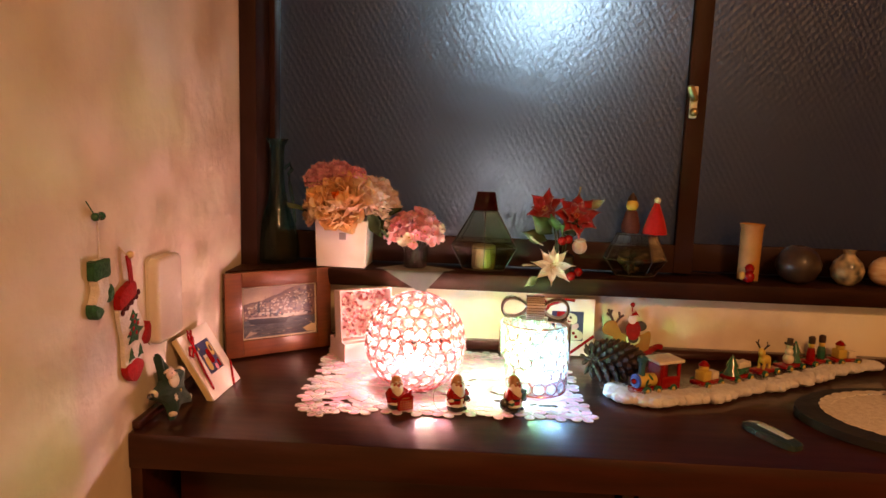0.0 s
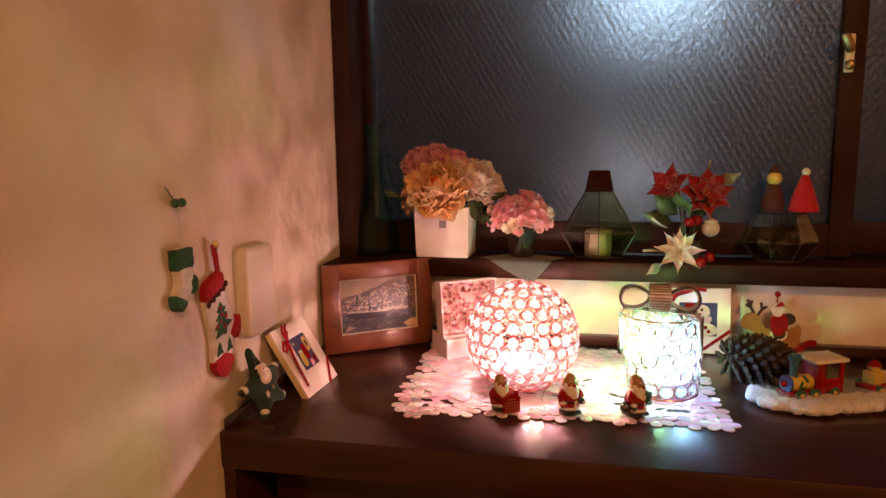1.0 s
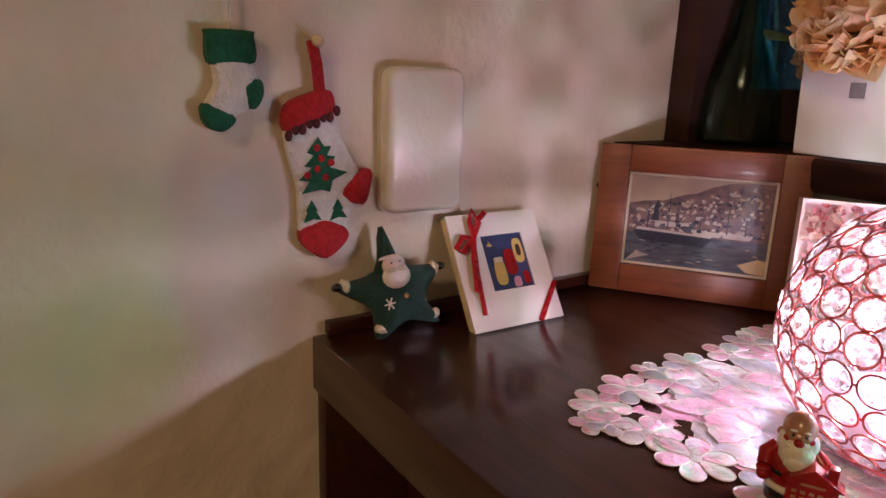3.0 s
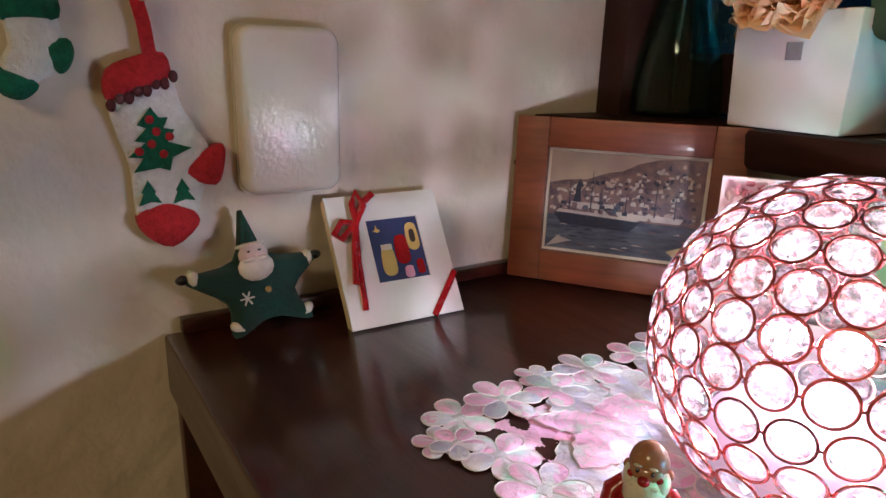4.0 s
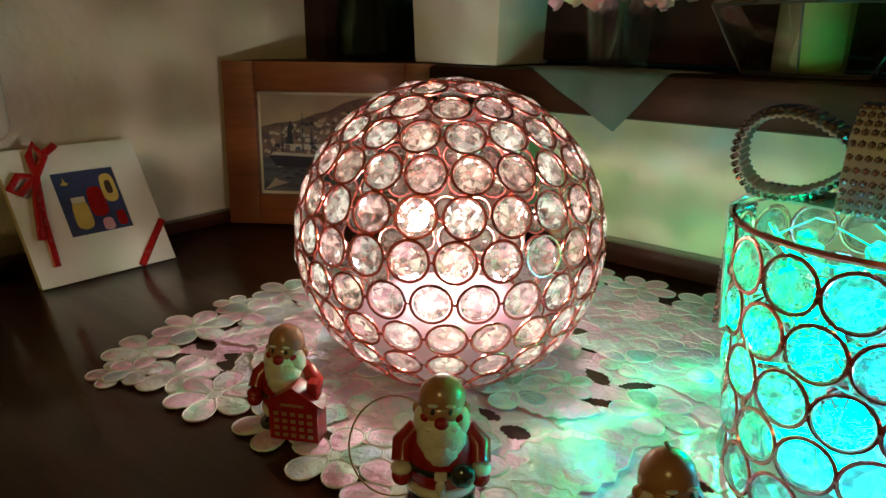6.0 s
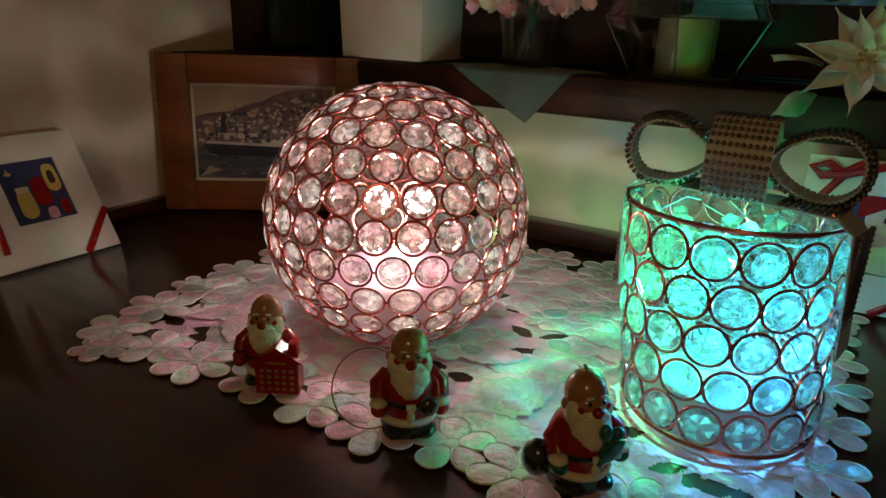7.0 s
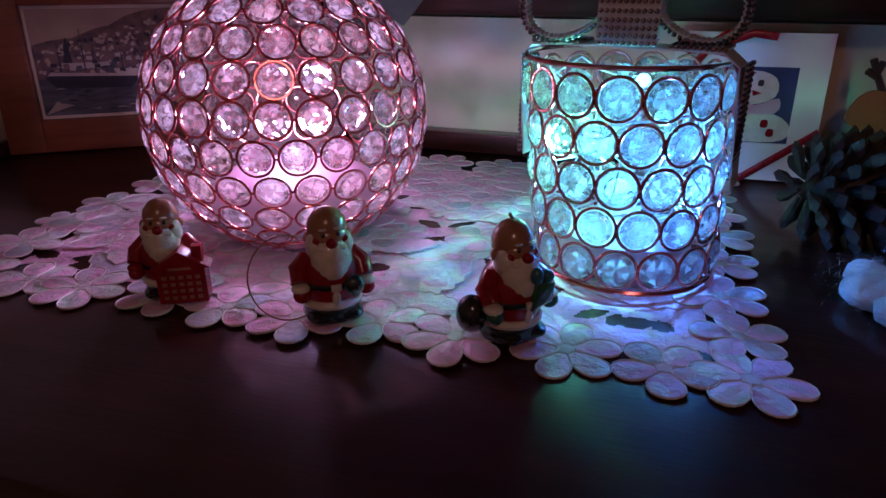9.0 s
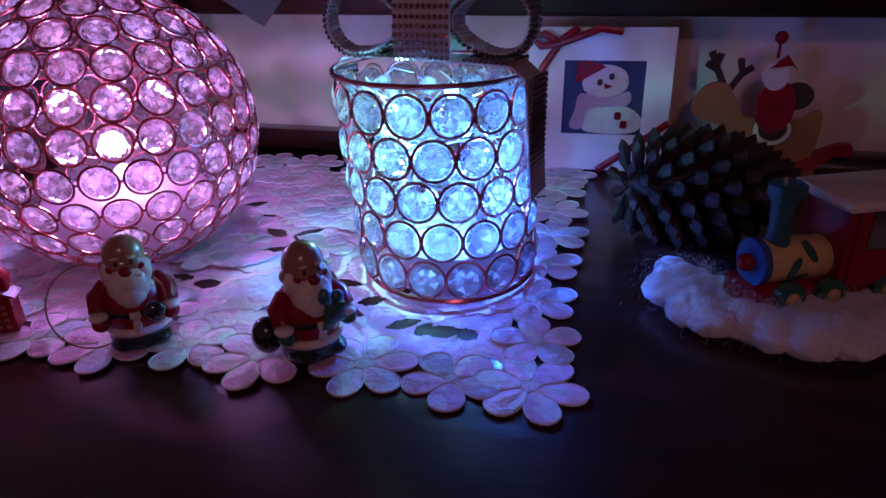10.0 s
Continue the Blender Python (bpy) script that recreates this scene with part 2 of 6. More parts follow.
WHITECARD = mat("white_card", (0.80, 0.77, 0.72), 0.55, colour2=(0.74, 0.70, 0.64), scale=40, amount=0.5, bump=0.03)
CREAMCARD = mat("card_edge", (0.74, 0.60, 0.36), 0.7, scale=60, amount=0.3)
PINKCARD = mat("pale_pink_card", (0.76, 0.60, 0.57), 0.6, colour2=(0.70, 0.53, 0.50), scale=50, amount=0.4)
REDRIBBON = mat("red_satin_ribbon", (0.36, 0.008, 0.014), 0.26, colour2=(0.20, 0.005, 0.008), scale=240, amount=0.6)
NAVY = mat("navy_print", (0.020, 0.028, 0.095), 0.6, colour2=(0.05, 0.05, 0.16), scale=60, amount=0.5)
CERAMIC = mat("white_glazed_ceramic", (0.78, 0.75, 0.68), 0.35, colour2=(0.68, 0.64, 0.55), scale=24, amount=0.6, coat=0.2)
GREYINK = mat("grey_stamp", (0.30, 0.28, 0.25), 0.7, scale=200)
PEACH = mat("peach_petal", (1.0, 0.70, 0.40), 0.6, colour2=(1.0, 0.88, 0.68), scale=40, amount=0.9, thin=0.40, per_piece=0.08, bump=0.2)
ORANGE = mat("deep_orange_petal", (1.0, 0.30, 0.09), 0.6, colour2=(1.0, 0.46, 0.20), scale=40, amount=0.8, thin=0.55, per_piece=0.08)
BLUSH = mat("blush_petal", (0.98, 0.88, 0.82), 0.6, colour2=(0.98, 0.78, 0.66), scale=40, amount=0.7, thin=0.55, per_piece=0.08)
ROSE = mat("rose_pink_petal", (0.94, 0.46, 0.54), 0.6, colour2=(0.97, 0.70, 0.70), scale=60, amount=0.9, thin=0.5, per_piece=0.2)
MAUVE = mat("mauve_petal", (0.92, 0.50, 0.64), 0.6, colour2=(0.94, 0.64, 0.70), scale=60, amount=0.8, thin=0.5, per_piece=0.2)
REDPETAL = mat("velvet_red_petal", (0.36, 0.006, 0.012), 0.7, colour2=(0.22, 0.004, 0.008), scale=80, amount=0.7, sheen=0.5, per_piece=0.2)
SALMON = mat("cream_poinsettia_petal", (0.88, 0.76, 0.62), 0.6, thin=0.35, colour2=(0.78, 0.58, 0.44), scale=80, amount=0.7, sheen=0.3, per_piece=0.12)
LEAF = mat("artificial_leaf", (0.045, 0.085, 0.035), 0.45, colour2=(0.025, 0.05, 0.02), scale=60, amount=0.8, per_piece=0.3)
LEAFPALE = mat("variegated_leaf", (0.16, 0.22, 0.13), 0.5, colour2=(0.50, 0.50, 0.40), scale=90, amount=0.9, per_piece=0.2)
GOLD = mat("gold_paint", (0.65, 0.45, 0.16), 0.35, 0.8, scale=120)
CLOTH = mat("grey_green_cloth", (0.17, 0.20, 0.18), 0.85, colour2=(0.12, 0.15, 0.135), scale=30, amount=0.5, bump=0.4, bscale=900, sheen=0.4)
CANDLE = mat("candle_wax", (0.60, 0.50, 0.34), 0.55, scale=30, amount=0.3, sss=0.4)
LEAD = mat("dark_solder", (0.06, 0.055, 0.05), 0.4, 0.7, scale=90)
REDFELT = mat("red_felt", (0.46, 0.008, 0.016), 0.95, scale=200, amount=0.5, bump=0.5, bscale=700, sheen=0.15)
KNITWHITE = mat("white_knit", (0.72, 0.69, 0.64), 0.95, colour2=(0.58, 0.55, 0.50), scale=160, amount=0.7, bump=0.9, bscale=420, sheen=0.4)
KNITGREEN = mat("green_knit", (0.010, 0.110, 0.050), 0.95, colour2=(0.006, 0.055, 0.027), scale=260, amount=0.8, bump=0.9, bscale=420, sheen=0.05)
KNITRED = mat("red_knit", (0.42, 0.008, 0.014), 0.95, colour2=(0.26, 0.005, 0.009), scale=260, amount=0.8, bump=0.9, bscale=420, sheen=0.05)
DARKFELT = mat("dark_green_felt", (0.008, 0.034, 0.024), 0.95, colour2=(0.013, 0.050, 0.036), scale=90, amount=0.8, bump=0.4, bscale=700, sheen=0.08)
FRILL = mat("maroon_yarn", (0.09, 0.018, 0.022), 0.95, scale=260, bump=0.8, bscale=500)
SKIN = mat("painted_tan", (0.36, 0.17, 0.08), 0.25, colour2=(0.28, 0.12, 0.055), scale=120, amount=0.5, coat=0.6)
BEARD = mat("painted_white", (0.74, 0.68, 0.56), 0.3, colour2=(0.60, 0.52, 0.40), scale=160, amount=0.7, coat=0.5, bump=0.2)
REDGLAZE = mat("glazed_red", (0.30, 0.008, 0.010), 0.25, colour2=(0.17, 0.005, 0.007), scale=100, amount=0.6, coat=0.2)
REDGLAZE.node_tree.nodes["Principled BSDF"].inputs["Specular IOR Level"].default_value = 0.3
BLACKGLAZE = mat("glazed_black", (0.010, 0.012, 0.012), 0.2, scale=100, coat=0.8)
GREENGLAZE = mat("glazed_green", (0.010, 0.11, 0.06), 0.2, scale=100, coat=0.8)
TEALGLAZE = mat("glazed_teal", (0.015, 0.12, 0.13), 0.3, scale=100, coat=0.5)
BLUEPAINT = mat("blue_paint", (0.03, 0.10, 0.30), 0.4, scale=100)
YELLOWPAINT = mat("yellow_paint", (0.62, 0.44, 0.12), 0.4, scale=100, amount=0.4)
TANWOOD = mat("tan_plywood", (0.36, 0.125, 0.032), 0.6, scale=40, amount=0.5, stretch=(1, 1, 6))
DARKBROWN = mat("dark_brown_paint", (0.045, 0.02, 0.012), 0.6, scale=60)
CONE = mat("pine_scale", (0.030, 0.015, 0.009), 0.7, colour2=(0.066, 0.040, 0.026), scale=110, amount=0.8, bump=0.5, per_piece=0.3)
COTTON = mat("cotton_wool", (0.70, 0.68, 0.66), 1.0, colour2=(0.58, 0.56, 0.54), scale=60, amount=0.6, bump=1.0, bscale=260, sheen=0.8, sss=0.3)
SLATE = mat("dark_slate", (0.010, 0.011, 0.015), 0.55, colour2=(0.020, 0.022, 0.026), scale=40, amount=0.7, bump=0.6, bscale=90)
FOB = mat("dark_green_plastic", (0.020, 0.045, 0.040), 0.22, scale=60, coat=0.6)
SCREEN = mat("pale_screen", (0.45, 0.55, 0.58), 0.15, scale=60, amount=0.2)
PLASTIC = mat("ivory_plastic", (0.76, 0.72, 0.64), 0.12, scale=20, amount=0.15, coat=0.0, bump=0.32, bscale=170, rough_var=0.03)
PAPERSHADE = mat("ochre_paper", (0.46, 0.24, 0.08), 0.8, colour2=(0.34, 0.16, 0.05), scale=40, amount=0.7, bump=0.3)
DARKPOT = mat("dark_glazed_pottery", (0.060, 0.034, 0.022), 0.45, colour2=(0.02, 0.014, 0.011), scale=45, amount=1.0, coat=0.15)
VASEPAT = mat("cream_brown_pottery", (0.56, 0.44, 0.28), 0.3, colour2=(0.04, 0.04, 0.035), scale=62, amount=1.0, coat=0.4, detail=1.0)
SHELL = mat("striped_seashell", (0.46, 0.26, 0.16), 0.4, colour2=(0.66, 0.50, 0.38), scale=30, amount=1.0, stretch=(1, 1, 5))
POTPOURRI = mat("dried_petals", (0.45, 0.10, 0.12), 0.9, colour2=(0.70, 0.40, 0.38), scale=130, amount=1.0, bump=1.0, bscale=200, per_piece=0.4)
STRING = mat("gold_string", (0.28, 0.17, 0.06), 0.5, scale=300)
PHOTO = mat("photo_sky", (0.50, 0.38, 0.30), 0.35, colour2=(0.28, 0.22, 0.22), scale=25, amount=0.8)
PHOTOSEA = mat("photo_water", (0.055, 0.07, 0.115), 0.35, colour2=(0.16, 0.18, 0.23), scale=60, amount=0.9, stretch=(1, 1, 5))
PHOTOTOWN = mat("photo_town", (0.22, 0.14, 0.13), 0.35, colour2=(0.07, 0.05, 0.085), scale=130, amount=1.0)
PHOTODARK = mat("photo_hull", (0.025, 0.03, 0.06), 0.35, scale=80)
PHOTOLIGHT = mat("photo_white", (0.52, 0.46, 0.42), 0.35, scale=80)

# ---------------------------------------------------------------- mesh tools
ONE = Matrix.Identity(4)


def part(name, bm, material, parent=None, label="", at=None, smooth=True, angle=40):
    """Links a bmesh as one mesh object, under a thing or a part."""
    bmesh.ops.recalc_face_normals(bm, faces=bm.faces)
    me = bpy.data.meshes.new(name)
    bm.to_mesh(me)
    bm.free()
    for m in material if isinstance(material, (list, tuple)) else [material]:
        me.materials.append(m)
    if smooth:
        me.polygons.foreach_set("use_smooth", [True] * len(me.polygons))
        me.set_sharp_from_angle(angle=radians(angle))
    ob = new(name, me)
    if parent:
        ob.parent = parent
    if at is not None:
        ob.matrix_basis = at if isinstance(at, Matrix) else Matrix.Translation(at)
    if label:
        ob["label"] = label
    return ob


def shared(name, me, parent, m):
    ob = new(name, me)
    ob.parent = parent
    ob.matrix_basis = m
    return ob


def thing(name, at, label, category, group="", kind=""):
    ob = new(name)
    ob.empty_display_size = 0.02
    ob.matrix_basis = at if isinstance(at, Matrix) else Matrix.Translation(at)
    return tagged(ob, label, category, group, kind)


def structure(name, bm, material, label, category):
    return tagged(part(name, bm, material), label, category, "", "structure")


def box(bm, c, s, m=ONE, slot=0, bevel=0.0):
    tmp = bmesh.new()
    bmesh.ops.create_cube(tmp, size=1)
    bmesh.ops.transform(tmp, matrix=Matrix.Translation(c) @ Matrix.Diagonal((*s, 1)), verts=tmp.verts)
    if bevel:
        bmesh.ops.bevel(tmp, geom=list(tmp.edges), offset=bevel, segments=2, affect="EDGES", profile=0.5)
    join(bm, tmp, m, slot)
    return bm


def join(bm, tmp, m=ONE, slot=0):
    vs = [bm.verts.new(m @ v.co) for v in tmp.verts]
    tmp.verts.index_update()
    for f in tmp.faces:
        nf = bm.faces.new([vs[v.index] for v in f.verts])
        nf.material_index = slot
    tmp.free()


def lathe(bm, prof, seg=24, m=ONE, slot=0, cap=True):
    rings = []
    for r, z in prof:
        rings.append([bm.verts.new(m @ Vector((r * math.cos(2 * math.pi * i / seg), r * math.sin(2 * math.pi * i / seg), z))) for i in range(seg)])
    for a, b in zip(rings, rings[1:]):
        for i in range(seg):
            j = (i + 1) % seg
            bm.faces.new((a[i], a[j], b[j], b[i])).material_index = slot
    if cap:
        bm.faces.new(rings[0][::-1]).material_index = slot
        bm.faces.new(rings[-1]).material_index = slot
    return bm


def ball(bm, c, r, m=ONE, slot=0, u=14, v=9):
    r = r if isinstance(r, (tuple, list)) else (r, r, r)
    tmp = bmesh.new()
    bmesh.ops.create_uvsphere(tmp, u_segments=u, v_segments=v, radius=1)
    join(bm, tmp, m @ Matrix.Translation(c) @ Matrix.Diagonal((*r, 1)), slot)
    return bm


def tube(bm, pts, r, seg=6, closed=False, m=ONE, slot=0, flat=1.0, up=(0, 0, 1)):
    pts = [Vector(p) for p in pts]
    n = len(pts)
    rings = []
    up = Vector(up)
    for i, p in enumerate(pts):
        a = pts[(i - 1) % n] if closed or i else p
        b = pts[(i + 1) % n] if closed or i < n - 1 else p
        d = (b - a).normalized()
        s = d.cross(up)
        if s.length < 0.05:
            s = d.cross(Vector((1, 0, 0)))
        s.normalize()
        w = s.cross(d)
        rad = r[i] if isinstance(r, (list, tuple)) else r
        rings.append([bm.verts.new(m @ (p + s * rad * math.cos(2 * math.pi * k / seg) + w * rad * flat * math.sin(2 * math.pi * k / seg))) for k in range(seg)])
    pairs = list(zip(rings, rings[1:])) + ([(rings[-1], rings[0])] if closed else [])
    for a, b in pairs:
        for k in range(seg):
            j = (k + 1) % seg
            bm.faces.new((a[k], a[j], b[j], b[k])).material_index = slot
    if not closed:
        bm.faces.new(rings[0][::-1]).material_index = slot
        bm.faces.new(rings[-1]).material_index = slot
    return bm


def strip(bm, pts, width, thick, side, m=ONE, slot=0):
    """A ribbon along pts; side is the direction of its width."""
    pts = [Vector(p) for p in pts]
    side = Vector(side).normalized()
    rows = []
    for i, p in enumerate(pts):
        d = (pts[min(i + 1, len(pts) - 1)] - pts[max(i - 1, 0)]).normalized()
        nrm = d.cross(side).normalized()
        rows.append([bm.verts.new(m @ (p + side * width / 2 * a + nrm * thick / 2 * b)) for a, b in ((-1, -1), (1, -1), (1, 1), (-1, 1))])
    for a, b in zip(rows, rows[1:]):
        for k in range(4):
            j = (k + 1) % 4
            bm.faces.new((a[k], a[j], b[j], b[k])).material_index = slot
    bm.faces.new(rows[0][::-1]).material_index = slot
    bm.faces.new(rows[-1]).material_index = slot
    return bm


def prism(bm, outline, thick, m=ONE, slot=0, puff=0.0, side=None):
    """An outline in the xy plane, thick in z; puff domes the front."""
    n = len(outline)
    cx, cy = sum(p[0] for p in outline) / n, sum(p[1] for p in outline) / n
    back = [bm.verts.new(m @ Vector((x, y, 0))) for x, y in outline]
    front = [bm.verts.new(m @ Vector((x, y, thick))) for x, y in outline]
    for i in range(n):
        j = (i + 1) % n
        bm.faces.new((back[i], back[j], front[j], front[i])).material_index = slot if side is None else side
    bm.faces.new(back[::-1]).material_index = slot
    if puff:
        inner = [bm.verts.new(m @ Vector((cx + (x - cx) * 0.72, cy + (y - cy) * 0.72, thick + puff * 0.8))) for x, y in outline]
        for i in range(n):
            j = (i + 1) % n
            bm.faces.new((front[i], front[j], inner[j], inner[i])).material_index = slot
        top = bm.verts.new(m @ Vector((cx, cy, thick + puff)))
        for i in range(n):
            bm.faces.new((inner[i], inner[(i + 1) % n], top)).material_index = slot
    else:
        bm.faces.new(front).material_index = slot
    return bm


def smooth_outline(pts, steps=4):
    """A closed Catmull-Rom curve through pts."""
    out = []
    n = len(pts)
    for i in range(n):
        p0, p1, p2, p3 = (Vector(pts[(i + k) % n]).to_2d() for k in (-1, 0, 1, 2))
        for s in range(steps):
            t = s / steps
            q = 0.5 * ((2 * p1) + (p2 - p0) * t + (2 * p0 - 5 * p1 + 4 * p2 - p3) * t * t + (3 * p1 - p0 - 3 * p2 + p3) * t ** 3)
            out.append((q.x, q.y))
    return out


def ellipse(cx, cy, rx, ry, n=16, turn=0.0):
    c, s = math.cos(turn), math.sin(turn)
    return [(cx + rx * math.cos(a) * c - ry * math.sin(a) * s, cy + rx * math.cos(a) * s + ry * math.sin(a) * c) for a in (2 * math.pi * i / n for i in range(n))]


def petal(bm, m, length, width, curl=0.6, cup=0.25, point=0.0, ruffle=0.0, slot=0, rng=random, nu=5, nv=4):
    """A curved petal that grows along +y from the origin and bends towards +z."""
    grid = []
    ph = rng.random() * 6.28
    for i in range(nu + 1):
        u = i / nu
        w = width * (math.sin(math.pi * (0.10 + (0.64 + 0.26 * min(point * 1.4, 1.0)) * u)) ** (0.6 + point)) * (1 - point * 0.45 * u * u)
        ang = curl * u
        y, z = (length * math.sin(ang) / curl, length * (1 - math.cos(ang)) / curl) if abs(curl) > 1e-3 else (length * u, 0)
        row = []
        for j in range(nv + 1):
            v = 2 * j / nv - 1
            zz = z + cup * width * v * v + ruffle * u * u * length * math.sin(5 * v + ph)
            row.append(bm.verts.new(m @ Vector((w * v * 0.5, y - 0.34 * length * v * v * u * u * (1 - min(point, 1.0) * 0.8), zz))))
        grid.append(row)
    for a, b in zip(grid, grid[1:]):
        for j in range(nv):
            bm.faces.new((a[j], a[j + 1], b[j + 1], b[j])).material_index = slot


def aim(at, direction, spin=0.0):
    """A pose whose z axis points along direction."""
    return Matrix.Translation(at) @ Vector(direction).to_track_quat("Z", "Y").to_matrix().to_4x4() @ Matrix.Rotation(spin, 4, "Z")


# ---------------------------------------------------------------- the room
TOP = 0.800
WALL_Y = 0.402
SILL_Z = 0.932
W, BACK = 3.2, -3.2
structure("wall_west", box(bmesh.new(), (-0.06, (BACK + 0.62) / 2, 1.2), (0.12, 0.62 - BACK, 2.4)), PLASTER, "cream textured plaster wall beside the desk", "wall")
bm = bmesh.new()
box(bm, (W / 2, WALL_Y + 0.08, 0.45), (W, 0.16, 0.90))
box(bm, (W / 2, WALL_Y + 0.08, 2.14), (W, 0.16, 0.52))
box(bm, ((1.56 + W) / 2, WALL_Y + 0.08, 1.39), (W - 1.56, 0.16, 0.98))
structure("wall_north", bm, WALLPAPER, "pale cream wall below the window sill", "wall")
structure("wall_east", box(bmesh.new(), (W + 0.06, (BACK + 0.62) / 2, 1.2), (0.12, 0.62 - BACK, 2.4)), PLASTER, "cream plaster wall", "wall")
structure("wall_south", box(bmesh.new(), (W / 2, BACK - 0.06, 1.2), (W + 0.24, 0.12, 2.4)), PLASTER, "cream plaster wall", "wall")
structure("floor", box(bmesh.new(), (W / 2, (BACK + 0.62) / 2, -0.03), (W + 0.24, 0.86 - BACK, 0.06)), FLOORWOOD, "brown wooden floor of the room", "floor")
structure("ceiling", box(bmesh.new(), (W / 2, (BACK + 0.62) / 2, 2.43), (W + 0.24, 0.86 - BACK, 0.06)), CEIL, "off-white painted ceiling", "ceiling")
structure("ground", box(bmesh.new(), (0, 30, -0.35), (160, 58.6, 0.1)), CONCRETE, "dark concrete ground outside the window", "ground")

light = thing("ceiling_lamp", (1.15, -1.75, 2.4), "round warm white ceiling lamp", "lamp")
part("mount", lathe(bmesh.new(), [(0.10, -0.03), (0.10, 0.0)], 24), CEIL, light)
part("shade", lathe(bmesh.new(), [(0.24, -0.03), (0.25, -0.05), (0.24, -0.10), (0.225, -0.115), (0.215, -0.10), (0.22, -0.04)], 32, cap=False), CEILLAMP, light)

# window: casing, two sashes, figured panes
win = thing("window_1", (0, 0, 0), "sliding window with dark brown sashes and figured frosted glass", "window", kind="structure")
bm = bmesh.new()
box(bm, (0.0145, 0.445, 1.40), (0.027, 0.15, 0.94), bevel=0.001)
box(bm, (1.545, 0.445, 1.40), (0.030, 0.15, 0.94), bevel=0.001)
box(bm, (0.78, 0.445, 1.885), (1.50, 0.15, 0.03), bevel=0.001)
part("window_frame", bm, FRAMEBROWN, win)


def sash(x0, x1, y, left, right):
    bm = bmesh.new()
    z0, z1 = 0.936, 1.868
    for a, b in ((x0, x0 + left), (x1 - right, x1)):
        box(bm, ((a + b) / 2, y, (z0 + z1) / 2), (b - a, 0.022, z1 - z0), bevel=0.0015)
    box(bm, ((x0 + left + x1 - right) / 2, y, 0.960), (x1 - x0 - left - right, 0.020, 0.048), bevel=0.0015)
    box(bm, ((x0 + left + x1 - right) / 2, y, 1.848), (x1 - x0 - left - right, 0.020, 0.040), bevel=0.0015)
    s = part("sash", bm, FRAMEBROWN, win)
    part("pane", box(bmesh.new(), ((x0 + x1) / 2, y + 0.002, 1.406), (x1 - x0 - left - right + 0.008, 0.004, 0.85)), FIGURED, s)
    return s


front_sash = sash(0.0285, 0.7575, 0.446, 0.010, 0.031)
sash(0.7280, 1.528, 0.474, 0.034, 0.020)
lock = part("latch", box(bmesh.new(), (0.7350, 0.4315, 1.222), (0.012, 0.008, 0.052), bevel=0.0025), PLASTIC, front_sash, "small cream sash latch")
bm = bmesh.new()
tube(bm, [(0.735, 0.426, 1.226), (0.728, 0.418, 1.234), (0.722, 0.414, 1.246)], [0.006, 0.007, 0.005], 8)
ball(bm, (0.735, 0.426, 1.206), 0.007)
part("latch_lever", bm, BRASS, lock)

# sill board with a small corner bracket against the left wall
bm = bmesh.new()
box(bm, (0.80, (0.372 + 0.470) / 2, (0.903 + SILL_Z) / 2), (1.60, 0.098, SILL_Z - 0.903), bevel=0.0040)
prism(bm, [(0.001, 0.300), (0.094, 0.3715), (0.001, 0.3715)], 0.029, Matrix.Translation((0, 0, 0.903)))
structure("window_sill", bm, SILLWOOD, "dark brown varnished wooden window sill", "sill")
structure("window_track", box(bmesh.new(), (0.78, 0.495, 0.918), (1.56, 0.048, 0.030)), FRAMEBROWN, "dark window track", "window")

# lights outside, seen blurred through the panes
street = thing("street_lamp", (0.745, 3.2, -0.3), "street lamp glowing behind the frosted window", "lamp")
part("pole", lathe(bmesh.new(), [(0.04, 0), (0.03, 2.05)], 12), FRAMEBROWN, street)
part("bulb", ball(bmesh.new(), (0, 0, 2.30), (0.25, 0.20, 0.17)), STREETLIGHT, street)
porch = thing("porch_lamp", (0.62, 3.2, -0.3), "dim garden lamp behind the frosted window", "lamp")
part("post", lathe(bmesh.new(), [(0.03, 0), (0.03, 1.18)], 12), FRAMEBROWN, porch)
part("bulb", ball(bmesh.new(), (0, 0, 1.25), 0.10), PORCHLIGHT, porch)
# wall and roof added outside, a lamp-lit backdrop that gives the panes a base tone
nb = thing("backdrop_house", (1.0, 4.4, -0.3), "dark backdrop wall added outside the window", "house")
part("wall", box(bmesh.new(), (0, 0.1, 2.2), (9.0, 0.2, 4.4)), CONCRETE, nb)
part("roof", prism(bmesh.new(), [(-4.8, 0), (4.8, 0), (4.2, 0.9), (-4.2, 0.9)], 0.4, Matrix.Translation((0, 0.3, 4.4)) @ Matrix.Rotation(radians(90), 4, "X")), SLATE, nb)

# ---------------------------------------------------------------- the desk
desk = thing("desk", (0, 0, 0), "dark reddish brown lacquered wooden desk in the room's corner", "desk")
part("desktop", box(bmesh.new(), (0.8605, 0.2005, TOP - 0.021), (1.720, 0.401, 0.042), bevel=0.0022), DESKWOOD, desk)
for x in (0.0075, 0.58, 1.14, 1.69):
    y0 = 0.004 if x < 0.1 else 0.060
    part("side_panel", box(bmesh.new(), (x, (y0 + 0.378) / 2, (TOP - 0.043) / 2), (0.014, 0.378 - y0, TOP - 0.043), bevel=0.001), DESKWOOD, desk)
part("back_panel", box(bmesh.new(), (0.86, 0.385, (TOP - 0.043) / 2), (1.66, 0.010, TOP - 0.046)), DESKWOOD, desk)
